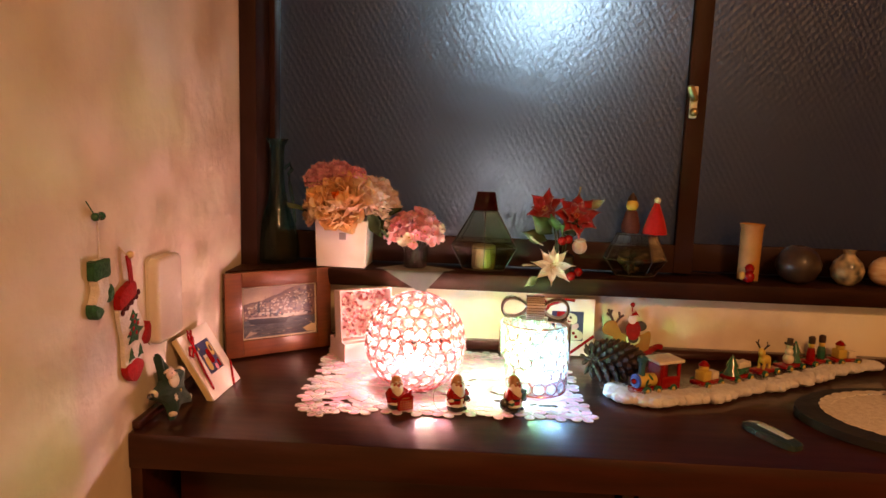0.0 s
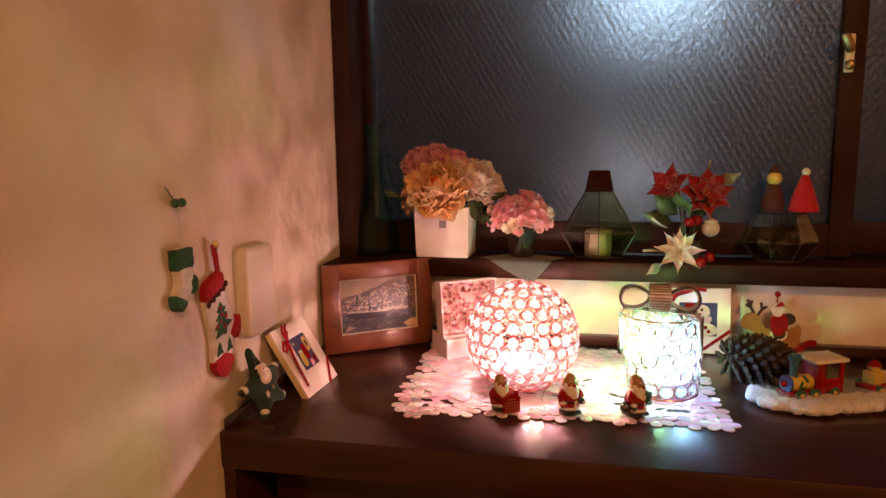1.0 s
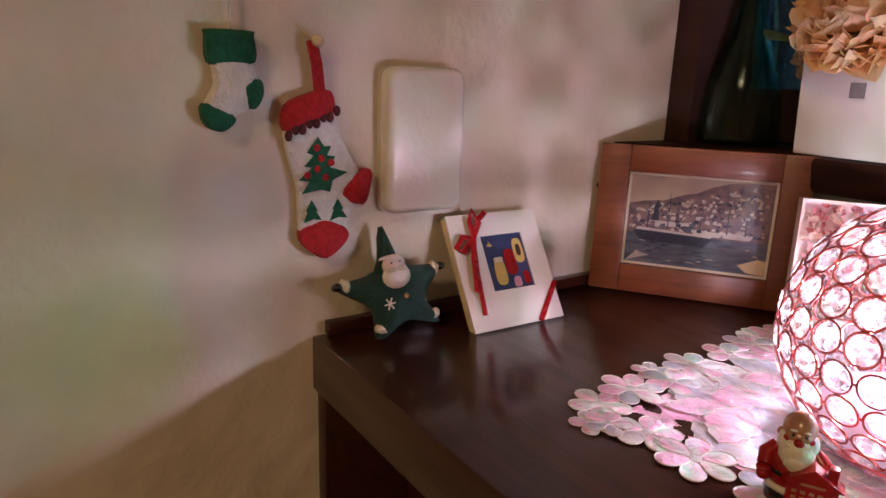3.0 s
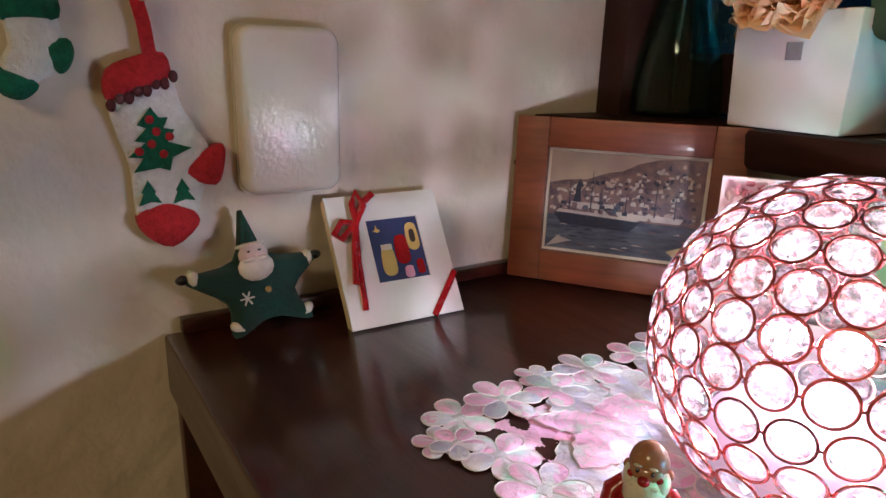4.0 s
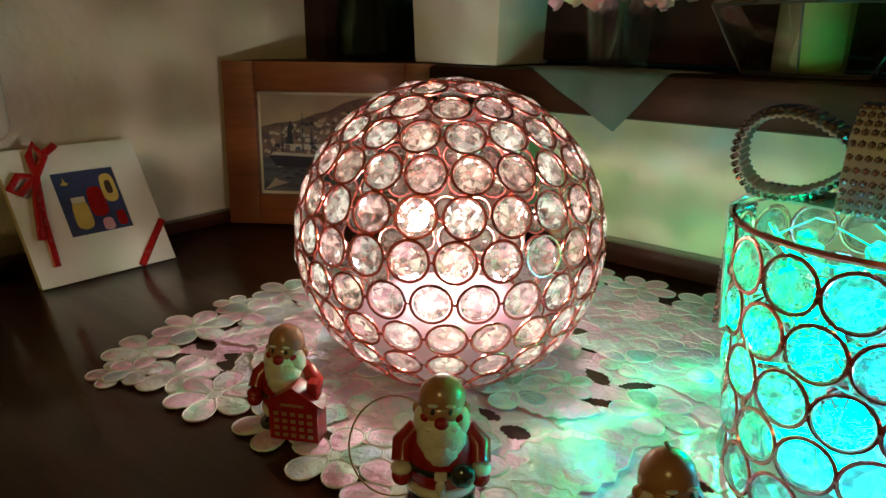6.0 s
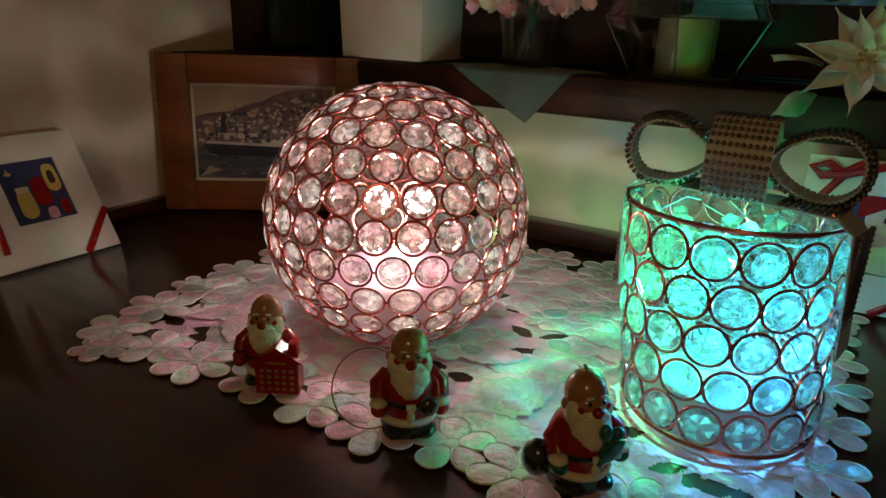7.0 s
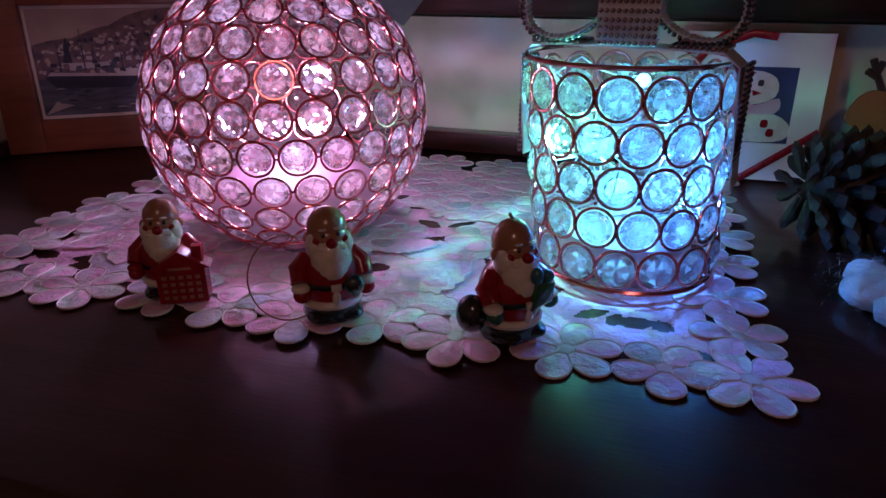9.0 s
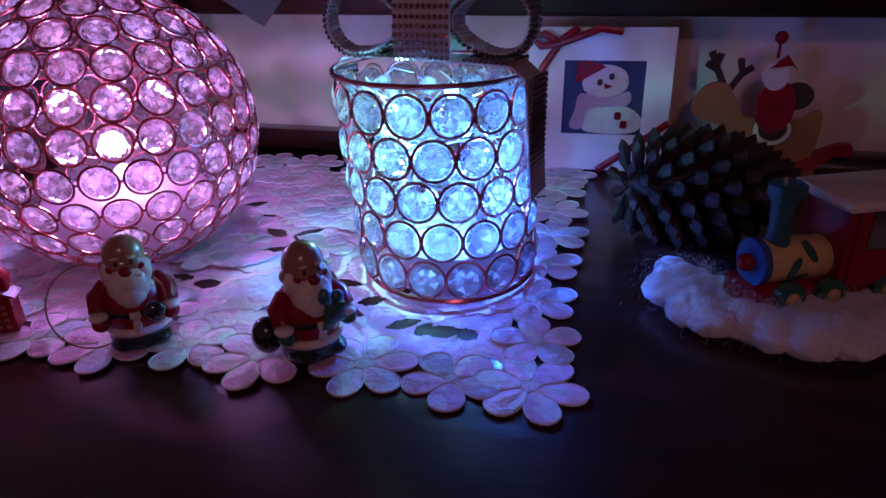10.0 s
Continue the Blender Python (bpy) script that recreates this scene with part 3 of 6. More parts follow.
for x0, x1 in ((0.03, 0.566), (0.594, 1.126), (1.154, 1.676)):
    d = part("drawer", box(bmesh.new(), ((x0 + x1) / 2, 0.075, 0.665), (x1 - x0, 0.018, 0.15), bevel=0.002), DESKWOOD, desk)
    part("knob", ball(bmesh.new(), ((x0 + x1) / 2, 0.060, 0.665), (0.012, 0.009, 0.012)), BRASS, d)
    part("door", box(bmesh.new(), ((x0 + x1) / 2, 0.075, 0.300), (x1 - x0, 0.018, 0.56), bevel=0.002), DESKWOOD, desk)
bm = bmesh.new()
box(bm, (0.86, 0.3925, TOP + 0.0085), (1.70, 0.015, 0.015), bevel=0.001)
part("upstand", bm, DESKWOOD, desk)
part("upstand", box(bmesh.new(), (0.0055, 0.190, TOP + 0.0055), (0.009, 0.36, 0.010), bevel=0.001), DESKWOOD, desk)

# ---------------------------------------------------------------- crystal lamps


def ring_mesh(name, radius, wire, seg=22, sides=6):
    bm = bmesh.new()
    tube(bm, [(radius * math.cos(a), radius * math.sin(a), 0) for a in (2 * math.pi * i / seg for i in range(seg))], wire, sides, closed=True)
    for a in (0, math.pi):
        ball(bm, (radius * 1.04 * math.cos(a), radius * 1.04 * math.sin(a), 0), wire * 1.35, u=6, v=4)
    return mesh_of(name, bm, COPPER)


def mesh_of(name, bm, material, smooth=True):
    bmesh.ops.recalc_face_normals(bm, faces=bm.faces)
    me = bpy.data.meshes.new(name)
    bm.to_mesh(me)
    bm.free()
    for m in material if isinstance(material, (list, tuple)) else [material]:
        me.materials.append(m)
    if smooth:
        me.polygons.foreach_set("use_smooth", [True] * len(me.polygons))
        me.set_sharp_from_angle(angle=radians(40))
    return me


def crystal_mesh(name, radius, depth, material):
    """A round brilliant bead: flat table, two rings of facets, shallow back."""
    bm = bmesh.new()
    rows = [(radius * 0.34, depth * 0.50, 8, 0.5), (radius * 0.78, depth * 0.32, 8, 0.0), (radius, 0.02 * depth, 16, 0.0), (radius * 0.60, -depth * 0.34, 8, 0.5)]
    loops = []
    for r, z, n, off in rows:
        loops.append([bm.verts.new((r * math.cos(2 * math.pi * (i + off) / n), r * math.sin(2 * math.pi * (i + off) / n), z)) for i in range(n)])
    t, a, g, k = loops
    tip = bm.verts.new((0, 0, -depth * 0.5))
    bm.faces.new(t)
    for i in range(8):
        j = (i + 1) % 8
        bm.faces.new((t[i], t[j], a[j]))
        bm.faces.new((a[i], a[j], t[i])).material_index = 1
        bm.faces.new((a[i], g[2 * i], g[2 * i + 1])).material_index = 1
        bm.faces.new((a[i], g[2 * i + 1], a[j]))
        bm.faces.new((a[j], g[2 * i + 1], g[(2 * i + 2) % 16]))
        bm.faces.new((k[i], g[2 * i + 1], g[2 * i]))
        bm.faces.new((k[i], g[(2 * i + 2) % 16], g[2 * i + 1]))
        bm.faces.new((k[i], k[j], g[(2 * i + 2) % 16]))
        bm.faces.new((tip, k[j], k[i])).material_index = i % 2
    bmesh.ops.recalc_face_normals(bm, faces=bm.faces)
    me = bpy.data.meshes.new(name)
    bmesh.ops.split_edges(bm, edges=bm.edges)
    bm.to_mesh(me)
    bm.free()
    for m in material:
        me.materials.append(m)
    return me


def facing(at, outward, up=Vector((0, 0, 1))):
    z = Vector(outward).normalized()
    x = up.cross(z)
    x = x.normalized() if x.length > 1e-4 else Vector((1, 0, 0))
    y = z.cross(x)
    m = Matrix((x, y, z)).transposed().to_4x4()
    m.translation = at
    return m


def globe_lamp():
    lampy = thing("globe_lamp", (GLOBE.x, GLOBE.y, 0.8035), "round lamp of crystal beads in copper rings, glowing pinkish white", "lamp")
    c = Vector((0, 0, GLOBE.z - 0.8035))
    ring = ring_mesh("ring", 0.0077, 0.00060)
    gem = crystal_mesh("crystal", 0.0068, 0.0044, CRYSTAL)
    rng = random.Random(4)
    step = radians(13.3)
    for row in range(-5, 7):
        lat = row * step + radians(8.2)
        count = max(1, int(2 * math.pi * GLOBE_R * math.cos(lat) / 0.0169))
        for i in range(count):
            a = 2 * math.pi * (i + 0.5 * (row % 2)) / count + 0.13
            d = Vector((math.cos(lat) * math.cos(a), math.cos(lat) * math.sin(a), math.sin(lat)))
            m = facing(c + d * GLOBE_R, d)
            shared("ring", ring, lampy, m)
            shared("crystal", gem, lampy, m @ Matrix.Translation((0, 0, -0.0008)) @ Matrix.Rotation(rng.random() * 6.28, 4, "Z") @ Matrix.Rotation(rng.uniform(-0.12, 0.12), 4, "X"))
    bm = bmesh.new()
    for rad, z in ((0.029, 0.0012), (0.0335, 0.0032)):
        tube(bm, [(rad * math.cos(a), rad * math.sin(a), z) for a in (2 * math.pi * i / 48 for i in range(48))], 0.0012, 6, closed=True)
    part("base_ring", bm, COPPER, lampy, "copper base ring")
    part("cap_ring", tube(bmesh.new(), [(0.006 * math.cos(a), 0.006 * math.sin(a), c.z + GLOBE_R * 0.995) for a in (2 * math.pi * i / 16 for i in range(16))], 0.0007, 6, closed=True), COPPER, lampy)
    part("diffuser", lathe(bmesh.new(), [(0.030, 0.003), (0.041, 0.012), (0.045, 0.022), (0.040, 0.030), (0.026, 0.035), (0.008, 0.037)], 32), GLOBEBASE, lampy, "milky pink lit plastic base")
    part("led", ball(bmesh.new(), (0, 0, 0.0400), (0.0048, 0.0048, 0.0048)), GLOBELED, lampy, "bright white diode")
    return lampy


def rhinestones(bm, m, cols, rows, pitch, r, slot=0):
    for i in range(cols):
        for j in range(rows):
            tmp = bmesh.new()
            bmesh.ops.create_icosphere(tmp, subdivisions=1, radius=r)
            join(bm, tmp, m @ Matrix.Translation(((i - (cols - 1) / 2) * pitch, (j - (rows - 1) / 2) * pitch, 0)), slot)


def drum_lamp():
    lampy = thing("drum_lamp", DRUM, "drum-shaped crystal bead lamp with rhinestone bow, glowing cyan blue", "lamp")
    R0, R1, H = 0.0408, 0.0426, 0.0955

    def skew(z):
        """The soft wire basket sags a little to one side."""
        return Vector((-0.080 * z, 0, 0))

    ring = ring_mesh("ring", 0.0086, 0.00072)
    gem = crystal_mesh("crystal", 0.0074, 0.0050, CRYSTAL2)
    rng = random.Random(9)
    for row in range(5):
        z = 0.0125 + row * 0.0178
        rad = R0 + (R1 - R0) * z / H
        for i in range(15):
            a = 2 * math.pi * (i + 0.5 * (row % 2)) / 15 + 0.1
            d = Vector((math.cos(a), math.sin(a), 0))
            m = facing(d * rad + Vector((0, 0, z)) + skew(z), d)
            shared("ring", ring, lampy, m)
            shared("crystal", gem, lampy, m @ Matrix.Rotation(rng.random() * 6.28, 4, "Z") @ Matrix.Rotation(rng.uniform(-0.12, 0.12), 4, "X"))

    def hoop(rad, z, wire):
        return tube(bmesh.new(), [Vector((rad * math.cos(a), rad * math.sin(a), z)) + skew(z) for a in (2 * math.pi * i / 56 for i in range(56))], wire, 6, closed=True)
    part("rim", hoop(R1 + 0.0004, H, 0.0011), COPPER, lampy)
    part("rim", hoop(R0 - 0.0012, 0.0016, 0.0012), COPPER, lampy)
    # glittering beads strung inside, lit by the diodes
    tmp = bmesh.new()
    bmesh.ops.create_icosphere(tmp, subdivisions=1, radius=0.0042)
    bmesh.ops.split_edges(tmp, edges=tmp.edges)
    bead = bpy.data.meshes.new("bead")
    tmp.to_mesh(bead)
    tmp.free()
    bead.materials.append(CRYSTAL2[1])
    for k in range(70):
        a, rr, z = rng.random() * 6.28, 0.034 * math.sqrt(rng.random()), rng.uniform(0.024, H - 0.004)
        shared("bead", bead, lampy, Matrix.Translation((rr * math.cos(a), rr * math.sin(a), z)) @ Matrix.Rotation(a, 4, "X") @ Matrix.Scale(rng.uniform(0.75, 1.3), 4))
    bm = bmesh.new()
    for k in range(90):
        a, b = rng.random() * 6.28, rng.random() * 6.28
        p = Vector((0.037 * math.cos(a), 0.037 * math.sin(a), rng.uniform(0.022, H - 0.004)))
        q = Vector((0.037 * math.cos(b), 0.037 * math.sin(b), rng.uniform(0.022, H - 0.004)))
        mid = (p + q) / 2 + Vector((rng.uniform(-0.008, 0.008), rng.uniform(-0.008, 0.008), rng.uniform(-0.008, 0.008)))
        tube(bm, [p + skew(p.z), mid + skew(mid.z), q + skew(q.z)], 0.00038, 4)
    tagged(part("wire_tangle", bm, THREADGLASS, lampy), "tangle of clear plastic threads inside", "", "", "stuff")
    part("base_cup", lathe(bmesh.new(), [(0.028, 0.002), (0.030, 0.004), (0.030, 0.017), (0.025, 0.020), (0.010, 0.0205)], 32), DRUMBASE, lampy, "milky plastic lamp base")
    for x, y, z in ((0.010, -0.012, 0.072), (-0.014, -0.010, 0.060), (-0.004, -0.020, 0.043), (0.014, 0.010, 0.052), (0.0, 0.006, 0.084)):
        part("led", ball(bmesh.new(), (x, y, z), 0.0034, u=8, v=6), DRUMLED, lampy, "small lit diode")
    # rhinestone band over the top and down both sides
    turn = Matrix.Rotation(radians(-13), 4, "Z")
    pts = [(-R1 - 0.0040, 0, 0.048)] + [(-R1 - 0.0040, 0, z) for z in (0.060, 0.072, 0.084, 0.094)] + [(-R1 + 0.002, 0, H + 0.0035), (-0.02, 0, H + 0.004), (0.02, 0, H + 0.004), (R1 - 0.002, 0, H + 0.0035)] + [(R1 + 0.0040, 0, z) for z in (0.094, 0.084, 0.072, 0.060, 0.044)]
    pts = [Vector(p) + skew(p[2]) for p in pts]
    bm = strip(bmesh.new(), pts, 0.019, 0.0008, (0, 1, 0), turn, 0)
    for sx in (-1, 1):
        rhinestones(bm, turn @ facing(Vector((sx * (R1 + 0.0048), 0, 0.072)) + skew(0.072), (sx, 0, 0)), 8, 20, 0.00235, 0.00125, 1)
        rhinestones(bm, turn @ facing(Vector((sx * 0.030, 0, H + 0.0050)) + skew(H), (0, 0, 1), Vector((0, 1, 0))), 10, 8, 0.00235, 0.00125, 1)
    part("ribbon_band", bm, [RIBBONBACK, RHINE], lampy, "silver ribbon set with rows of rhinestones")
    turn = Matrix.Translation(skew(H)) @ Matrix.Rotation(radians(-2), 4, "Z")
    part("bow_knot", lathe_knot(turn, H), [RIBBONBACK, RHINE], lampy, "rhinestone knot of the bow")
    for sx in (-1, 1):
        bm = bmesh.new()
        n = 22
        loop = []
        for i in range(4 * n + 1):
            # pleated ribbon
            a, q = 2 * math.pi * i / (4 * n), 1.0 - 0.055 * (i % 2)
            loop.append((sx * (0.028 - 0.0165 * q * math.cos(a)), 0.0015 * sx, H + 0.0195 + 0.0125 * q * math.sin(a) * (1.0 - 0.25 * math.cos(a))))
        strip(bm, loop, 0.0145, 0.0007, (0.10 * sx, 1, 0.0), turn, 0)
        for i in range(n * 2):
            a = 2 * math.pi * i / (n * 2)
            p = Vector((sx * (0.028 - 0.0180 * math.cos(a)), 0, H + 0.0195 + 0.0139 * math.sin(a) * (1.0 - 0.25 * math.cos(a))))
            for j in range(6):
                tmp = bmesh.new()
                bmesh.ops.create_icosphere(tmp, subdivisions=1, radius=0.00118)
                join(bm, tmp, turn @ Matrix.Translation(p + Vector((0, (j - 2.5) * 0.00235, 0))), 1)
        part("bow_loop", bm, [RIBBONBACK, RHINE], lampy, "ribbon loop edged with rhinestones")
    return lampy


def lathe_knot(turn, H):
    bm = bmesh.new()
    pts = [(0, -0.0120, H + 0.006), (0, -0.0135, H + 0.016), (0, -0.0115, H + 0.028), (0, -0.004, H + 0.035), (0, 0.004, H + 0.035), (0, 0.0115, H + 0.028), (0, 0.0135, H + 0.016), (0, 0.0120, H + 0.006)]
    strip(bm, pts, 0.0245, 0.0010, (1, 0, 0), turn, 0)
    for i in range(10):
        for k in range(24):
            t = k / 23 * (len(pts) - 1)
            a, b = Vector(pts[int(t)]), Vector(pts[min(int(t) + 1, len(pts) - 1)])
            p = a.lerp(b, t - int(t))
            out = Vector((0, p.y, max(0, p.z - H - 0.022))).normalized() * 0.0011
            tmp = bmesh.new()
            bmesh.ops.create_icosphere(tmp, subdivisions=1, radius=0.00120)
            join(bm, tmp, turn @ Matrix.Translation(p + out + Vector(((i - 4.5) * 0.00245, 0, 0))), 1)
    return bm


globe_lamp()
drum_lamp()

# ---------------------------------------------------------------- figurines (one plain mesh each)


def figurine(at, turn, height, label, extra=""):
    """A squat glazed ornament in a red coat: boots, coat with trim, belt, arms, beard, round head."""
    bm = bmesh.new()
    s = height / 0.046
    M = Matrix.Diagonal((s * 1.02, s * 1.02, s, 1))
    SK, BE, RE, BK, GR, TE, ST = range(7)
    lathe(bm, [(0.0085, 0.0), (0.0112, 0.0006), (0.0118, 0.0030), (0.0110, 0.0062), (0.0098, 0.0070)], 20, M, BK)
    for sx in (-1, 1):
        ball(bm, (sx * 0.0056, -0.0050, 0.0028), (0.0060, 0.0082, 0.0029), M, BK)
    lathe(bm, [(0.0100, 0.0064), (0.0122, 0.0070), (0.0127, 0.0084), (0.0120, 0.0099), (0.0104, 0.0104)], 20, M, BE)
    lathe(bm, [(0.0112, 0.0102), (0.0122, 0.0135), (0.0121, 0.0160)], 20, M, RE)
    lathe(bm, [(0.0123, 0.0156), (0.0127, 0.0167), (0.0123, 0.0180)], 20, M, BK)
    lathe(bm, [(0.0121, 0.0178), (0.0116, 0.0220), (0.0100, 0.0262), (0.0068, 0.0300)], 20, M, RE)
    ball(bm, (0, -0.0116, 0.0120), (0.0017, 0.0014, 0.0038), M, BE)
    box(bm, (0, -0.0125, 0.0168), (0.0040, 0.0014, 0.0028), M, BE, 0.0004)
    for sx in (-1, 1):
        tube(bm, [(sx * 0.0078, 0, 0.0265), (sx * 0.0122, -0.0022, 0.0222), (sx * 0.0128, -0.0062, 0.0178)], [0.0038, 0.0043, 0.0036], 10, m=M, slot=RE)
        ball(bm, (sx * 0.0127, -0.0070, 0.0163), (0.0037, 0.0039, 0.0020), M, RE if extra == "house" else BE)
        ball(bm, (sx * 0.0126, -0.0080, 0.0138), (0.0034, 0.0035, 0.0033), M, RE if extra != "sack" else GR)
    # a long smooth beard, a tall egg-shaped head, ears, nose, cheeks and eyes
    ball(bm, (0, -0.0050, 0.0268), (0.0082, 0.0072, 0.0100), M, BE)
    ball(bm, (0, -0.0068, 0.0238), (0.0064, 0.0060, 0.0072), M, BE)
    for sx in (-1, 1):
        ball(bm, (sx * 0.0058, -0.0032, 0.0318), (0.0034, 0.0048, 0.0056), M, BE)
    ball(bm, (0, -0.0004, 0.0378), (0.0079, 0.0078, 0.0090), M, SK)
    ball(bm, (0, -0.0018, 0.0352), (0.0078, 0.0074, 0.0060), M, SK)
    ball(bm, (0, -0.0094, 0.0344), (0.0024, 0.0021, 0.0021), M, RE)
    for sx in (-1, 1):
        ball(bm, (sx * 0.0078, -0.0006, 0.0345), (0.0018, 0.0020, 0.0025), M, SK)
        ball(bm, (sx * 0.0030, -0.0084, 0.0322), (0.0030, 0.0019, 0.0014), M, BE)
        ball(bm, (sx * 0.0050, -0.0060, 0.0345), (0.0022, 0.0017, 0.0019), M, RE)
        ball(bm, (sx * 0.0028, -0.0078, 0.0374), (0.0008, 0.0007, 0.0011), M, BK)
        ball(bm, (sx * 0.0029, -0.0076, 0.0396), (0.0017, 0.0009, 0.0005), M, BE)
    if extra == "house":
        H = M @ Matrix.Diagonal((1.25, 1.1, 1.12, 1))
        prism(bm, [(-0.0085, 0), (0.0085, 0), (0.0085, 0.0150), (0.0105, 0.0150), (0.0, 0.0225), (-0.0105, 0.0150), (-0.0085, 0.0150)], 0.009, H @ Matrix.Translation((0.0065, -0.0060, 0.0008)) @ Matrix.Rotation(radians(90), 4, "X"), RE)
        box(bm, (0.0125, -0.0100, 0.0200), (0.0036, 0.0050, 0.0090), H, RE, 0.0004)
        for i in range(5):
            for j in range(4):
                box(bm, (0.0007 + 0.0029 * i, -0.0151, 0.0032 + 0.0030 * j), (0.0017, 0.0004, 0.0015), H, SK)
        box(bm, (0.0065, -0.0151, 0.0160), (0.008, 0.0004, 0.0010), H, SK)
    if extra == "sack":
        ball(bm, (-0.0165, 0.0010, 0.0120), (0.0058, 0.0060, 0.0075), M, BK)
        prism(bm, [(-0.0045, 0), (0.0045, 0.002), (0.0055, 0.009), (-0.0025, 0.011)], 0.004, M @ Matrix.Translation((0.0040, -0.0100, 0.0150)) @ Matrix.Rotation(radians(90), 4, "X"), GR, 0.001)
        ball(bm, (0.0015, -0.0132, 0.0285), (0.0026, 0.0022, 0.0034), M, TE)
        ball(bm, (0.0065, -0.0132, 0.0272), (0.0026, 0.0022, 0.0026), M, TE)
        tube(bm, [(0, 0, 0.0462), (-0.0015, 0, 0.0490)], 0.0006, 6, m=M, slot=ST)
    if extra == "string":
        loop = [(-0.016 + 0.0155 * math.cos(a), 0.004 + 0.006 * math.sin(a), 0.0165 + 0.0160 * math.sin(a)) for a in (2 * math.pi * i / 30 for i in range(30))]
        tube(bm, loop, 0.00032, 5, closed=True, m=M, slot=ST)
        ball(bm, (0.0070, -0.0128, 0.0175), (0.0042, 0.0030, 0.0042), M, BK)
    ob = part("santa_figurine", bm, [SKIN, BEARD, REDGLAZE, BLACKGLAZE, GREENGLAZE, TEALGLAZE, STRING], None, at=Matrix.Translation(at) @ Matrix.Rotation(radians(turn), 4, "Z"))
    return tagged(ob, label, "figurine", "figurines before the lamps")


FZ = 0.8026
figurine((0.2920, 0.1105, FZ), 28, 0.0420, "small glazed santa ornament holding a red calendar house", "house")
figurine((0.3685, 0.1135, FZ), 38, 0.0458, "small glazed santa ornament with a gold string loop", "string")
figurine((0.4410, 0.1205, FZ), 50, 0.0462, "small glazed santa ornament with a green gift and dark sack", "sack")

# ---------------------------------------------------------------- picture frame, boxes


def picture_frame():
    ang = math.atan2(0.098, 0.140)
    m = Matrix.Translation((0.0135, 0.2690, TOP + 0.0008)) @ Matrix.Rotation(ang, 4, "Z") @ Matrix.Rotation(radians(-4), 4, "X")
    t = thing("picture_frame", m, "reddish wooden picture frame with a harbour photo, leaning in the corner", "picture frame")
    Wd, Hd, L, Rr, T, Bt, D = 0.172, 0.132, 0.0262, 0.0240, 0.0235, 0.0250, 0.012

    def bar(x0, x1, z0, z1):
        part("frame_bar", box(bmesh.new(), ((x0 + x1) / 2, D / 2, (z0 + z1) / 2), (x1 - x0, D, z1 - z0), bevel=0.0010), FRAMEWOOD, t)
    bar(0, L, 0, Hd), bar(Wd - Rr, Wd, 0, Hd), bar(L, Wd - Rr, Hd - T, Hd), bar(L, Wd - Rr, 0, Bt)
    part("backing", box(bmesh.new(), (Wd / 2, D + 0.0012, Hd / 2), (Wd - 0.01, 0.002, Hd - 0.01)), CREAMCARD, t)
    bm = bmesh.new()
    x0, x1, z0, z1 = L, Wd - Rr, Bt, Hd - T
    y = 0.0060
    w, h = x1 - x0, z1 - z0

    def flat(a, b, c, d, depth, slot):
        box(bm, (x0 + w * (a + c) / 2, y + depth, z0 + h * (b + d) / 2), (w * (c - a), 0.0006, h * (d - b)), slot=slot)
    flat(0, 0, 1, 1, 0.0012, 5)
    flat(0.02, 0.62, 0.98, 0.97, 0.0004, 0)
    flat(0.02, 0.03, 0.98, 0.36, 0.0004, 1)
    rng = random.Random(2)
    ridge = [(0.02, 0.36), (0.98, 0.36), (0.98, 0.96), (0.86, 0.97), (0.70, 0.95), (0.58, 0.90), (0.48, 0.82), (0.40, 0.80), (0.26, 0.72), (0.12, 0.70), (0.02, 0.66)]
    up = Matrix.Translation((x0, y + 0.0002, z0)) @ Matrix.Rotation(radians(90), 4, "X")
    prism(bm, [(a * w, b * h) for a, b in ridge], 0.0003, up, 2)
    for k in range(420):
        a, b = rng.uniform(0.03, 0.93), rng.uniform(0.40, 0.92)
        if b < 0.58 + 0.38 * a:
            prism(bm, [(a * w, b * h), ((a + rng.uniform(0.012, 0.032)) * w, b * h), ((a + 0.02) * w, (b + rng.uniform(0.015, 0.045)) * h), (a * w, (b + 0.025) * h)], 0.0003, Matrix.Translation((0, -0.0002 - 0.00001 * (k % 20), 0)) @ up, rng.choice((3, 2, 2, 4, 0)))
    prism(bm, [(0.06 * w, 0.38 * h), (0.12 * w, 0.28 * h), (0.56 * w, 0.26 * h), (0.62 * w, 0.36 * h), (0.40 * w, 0.40 * h)], 0.0003, Matrix.Translation((0, -0.0006, 0)) @ up, 3)
    prism(bm, [(0.08 * w, 0.39 * h), (0.60 * w, 0.365 * h), (0.62 * w, 0.385 * h), (0.10 * w, 0.42 * h)], 0.0003, Matrix.Translation((0, -0.0009, 0)) @ up, 4)
    prism(bm, [(0.12 * w, 0.46 * h), (0.44 * w, 0.44 * h), (0.42 * w, 0.50 * h), (0.14 * w, 0.50 * h)], 0.0003, Matrix.Translation((0, -0.0009, 0)) @ up, 4)
    prism(bm, [(0.18 * w, 0.46 * h), (0.24 * w, 0.46 * h), (0.225 * w, 0.72 * h), (0.215 * w, 0.72 * h)], 0.0003, Matrix.Translation((0, -0.0008, 0)) @ up, 3)
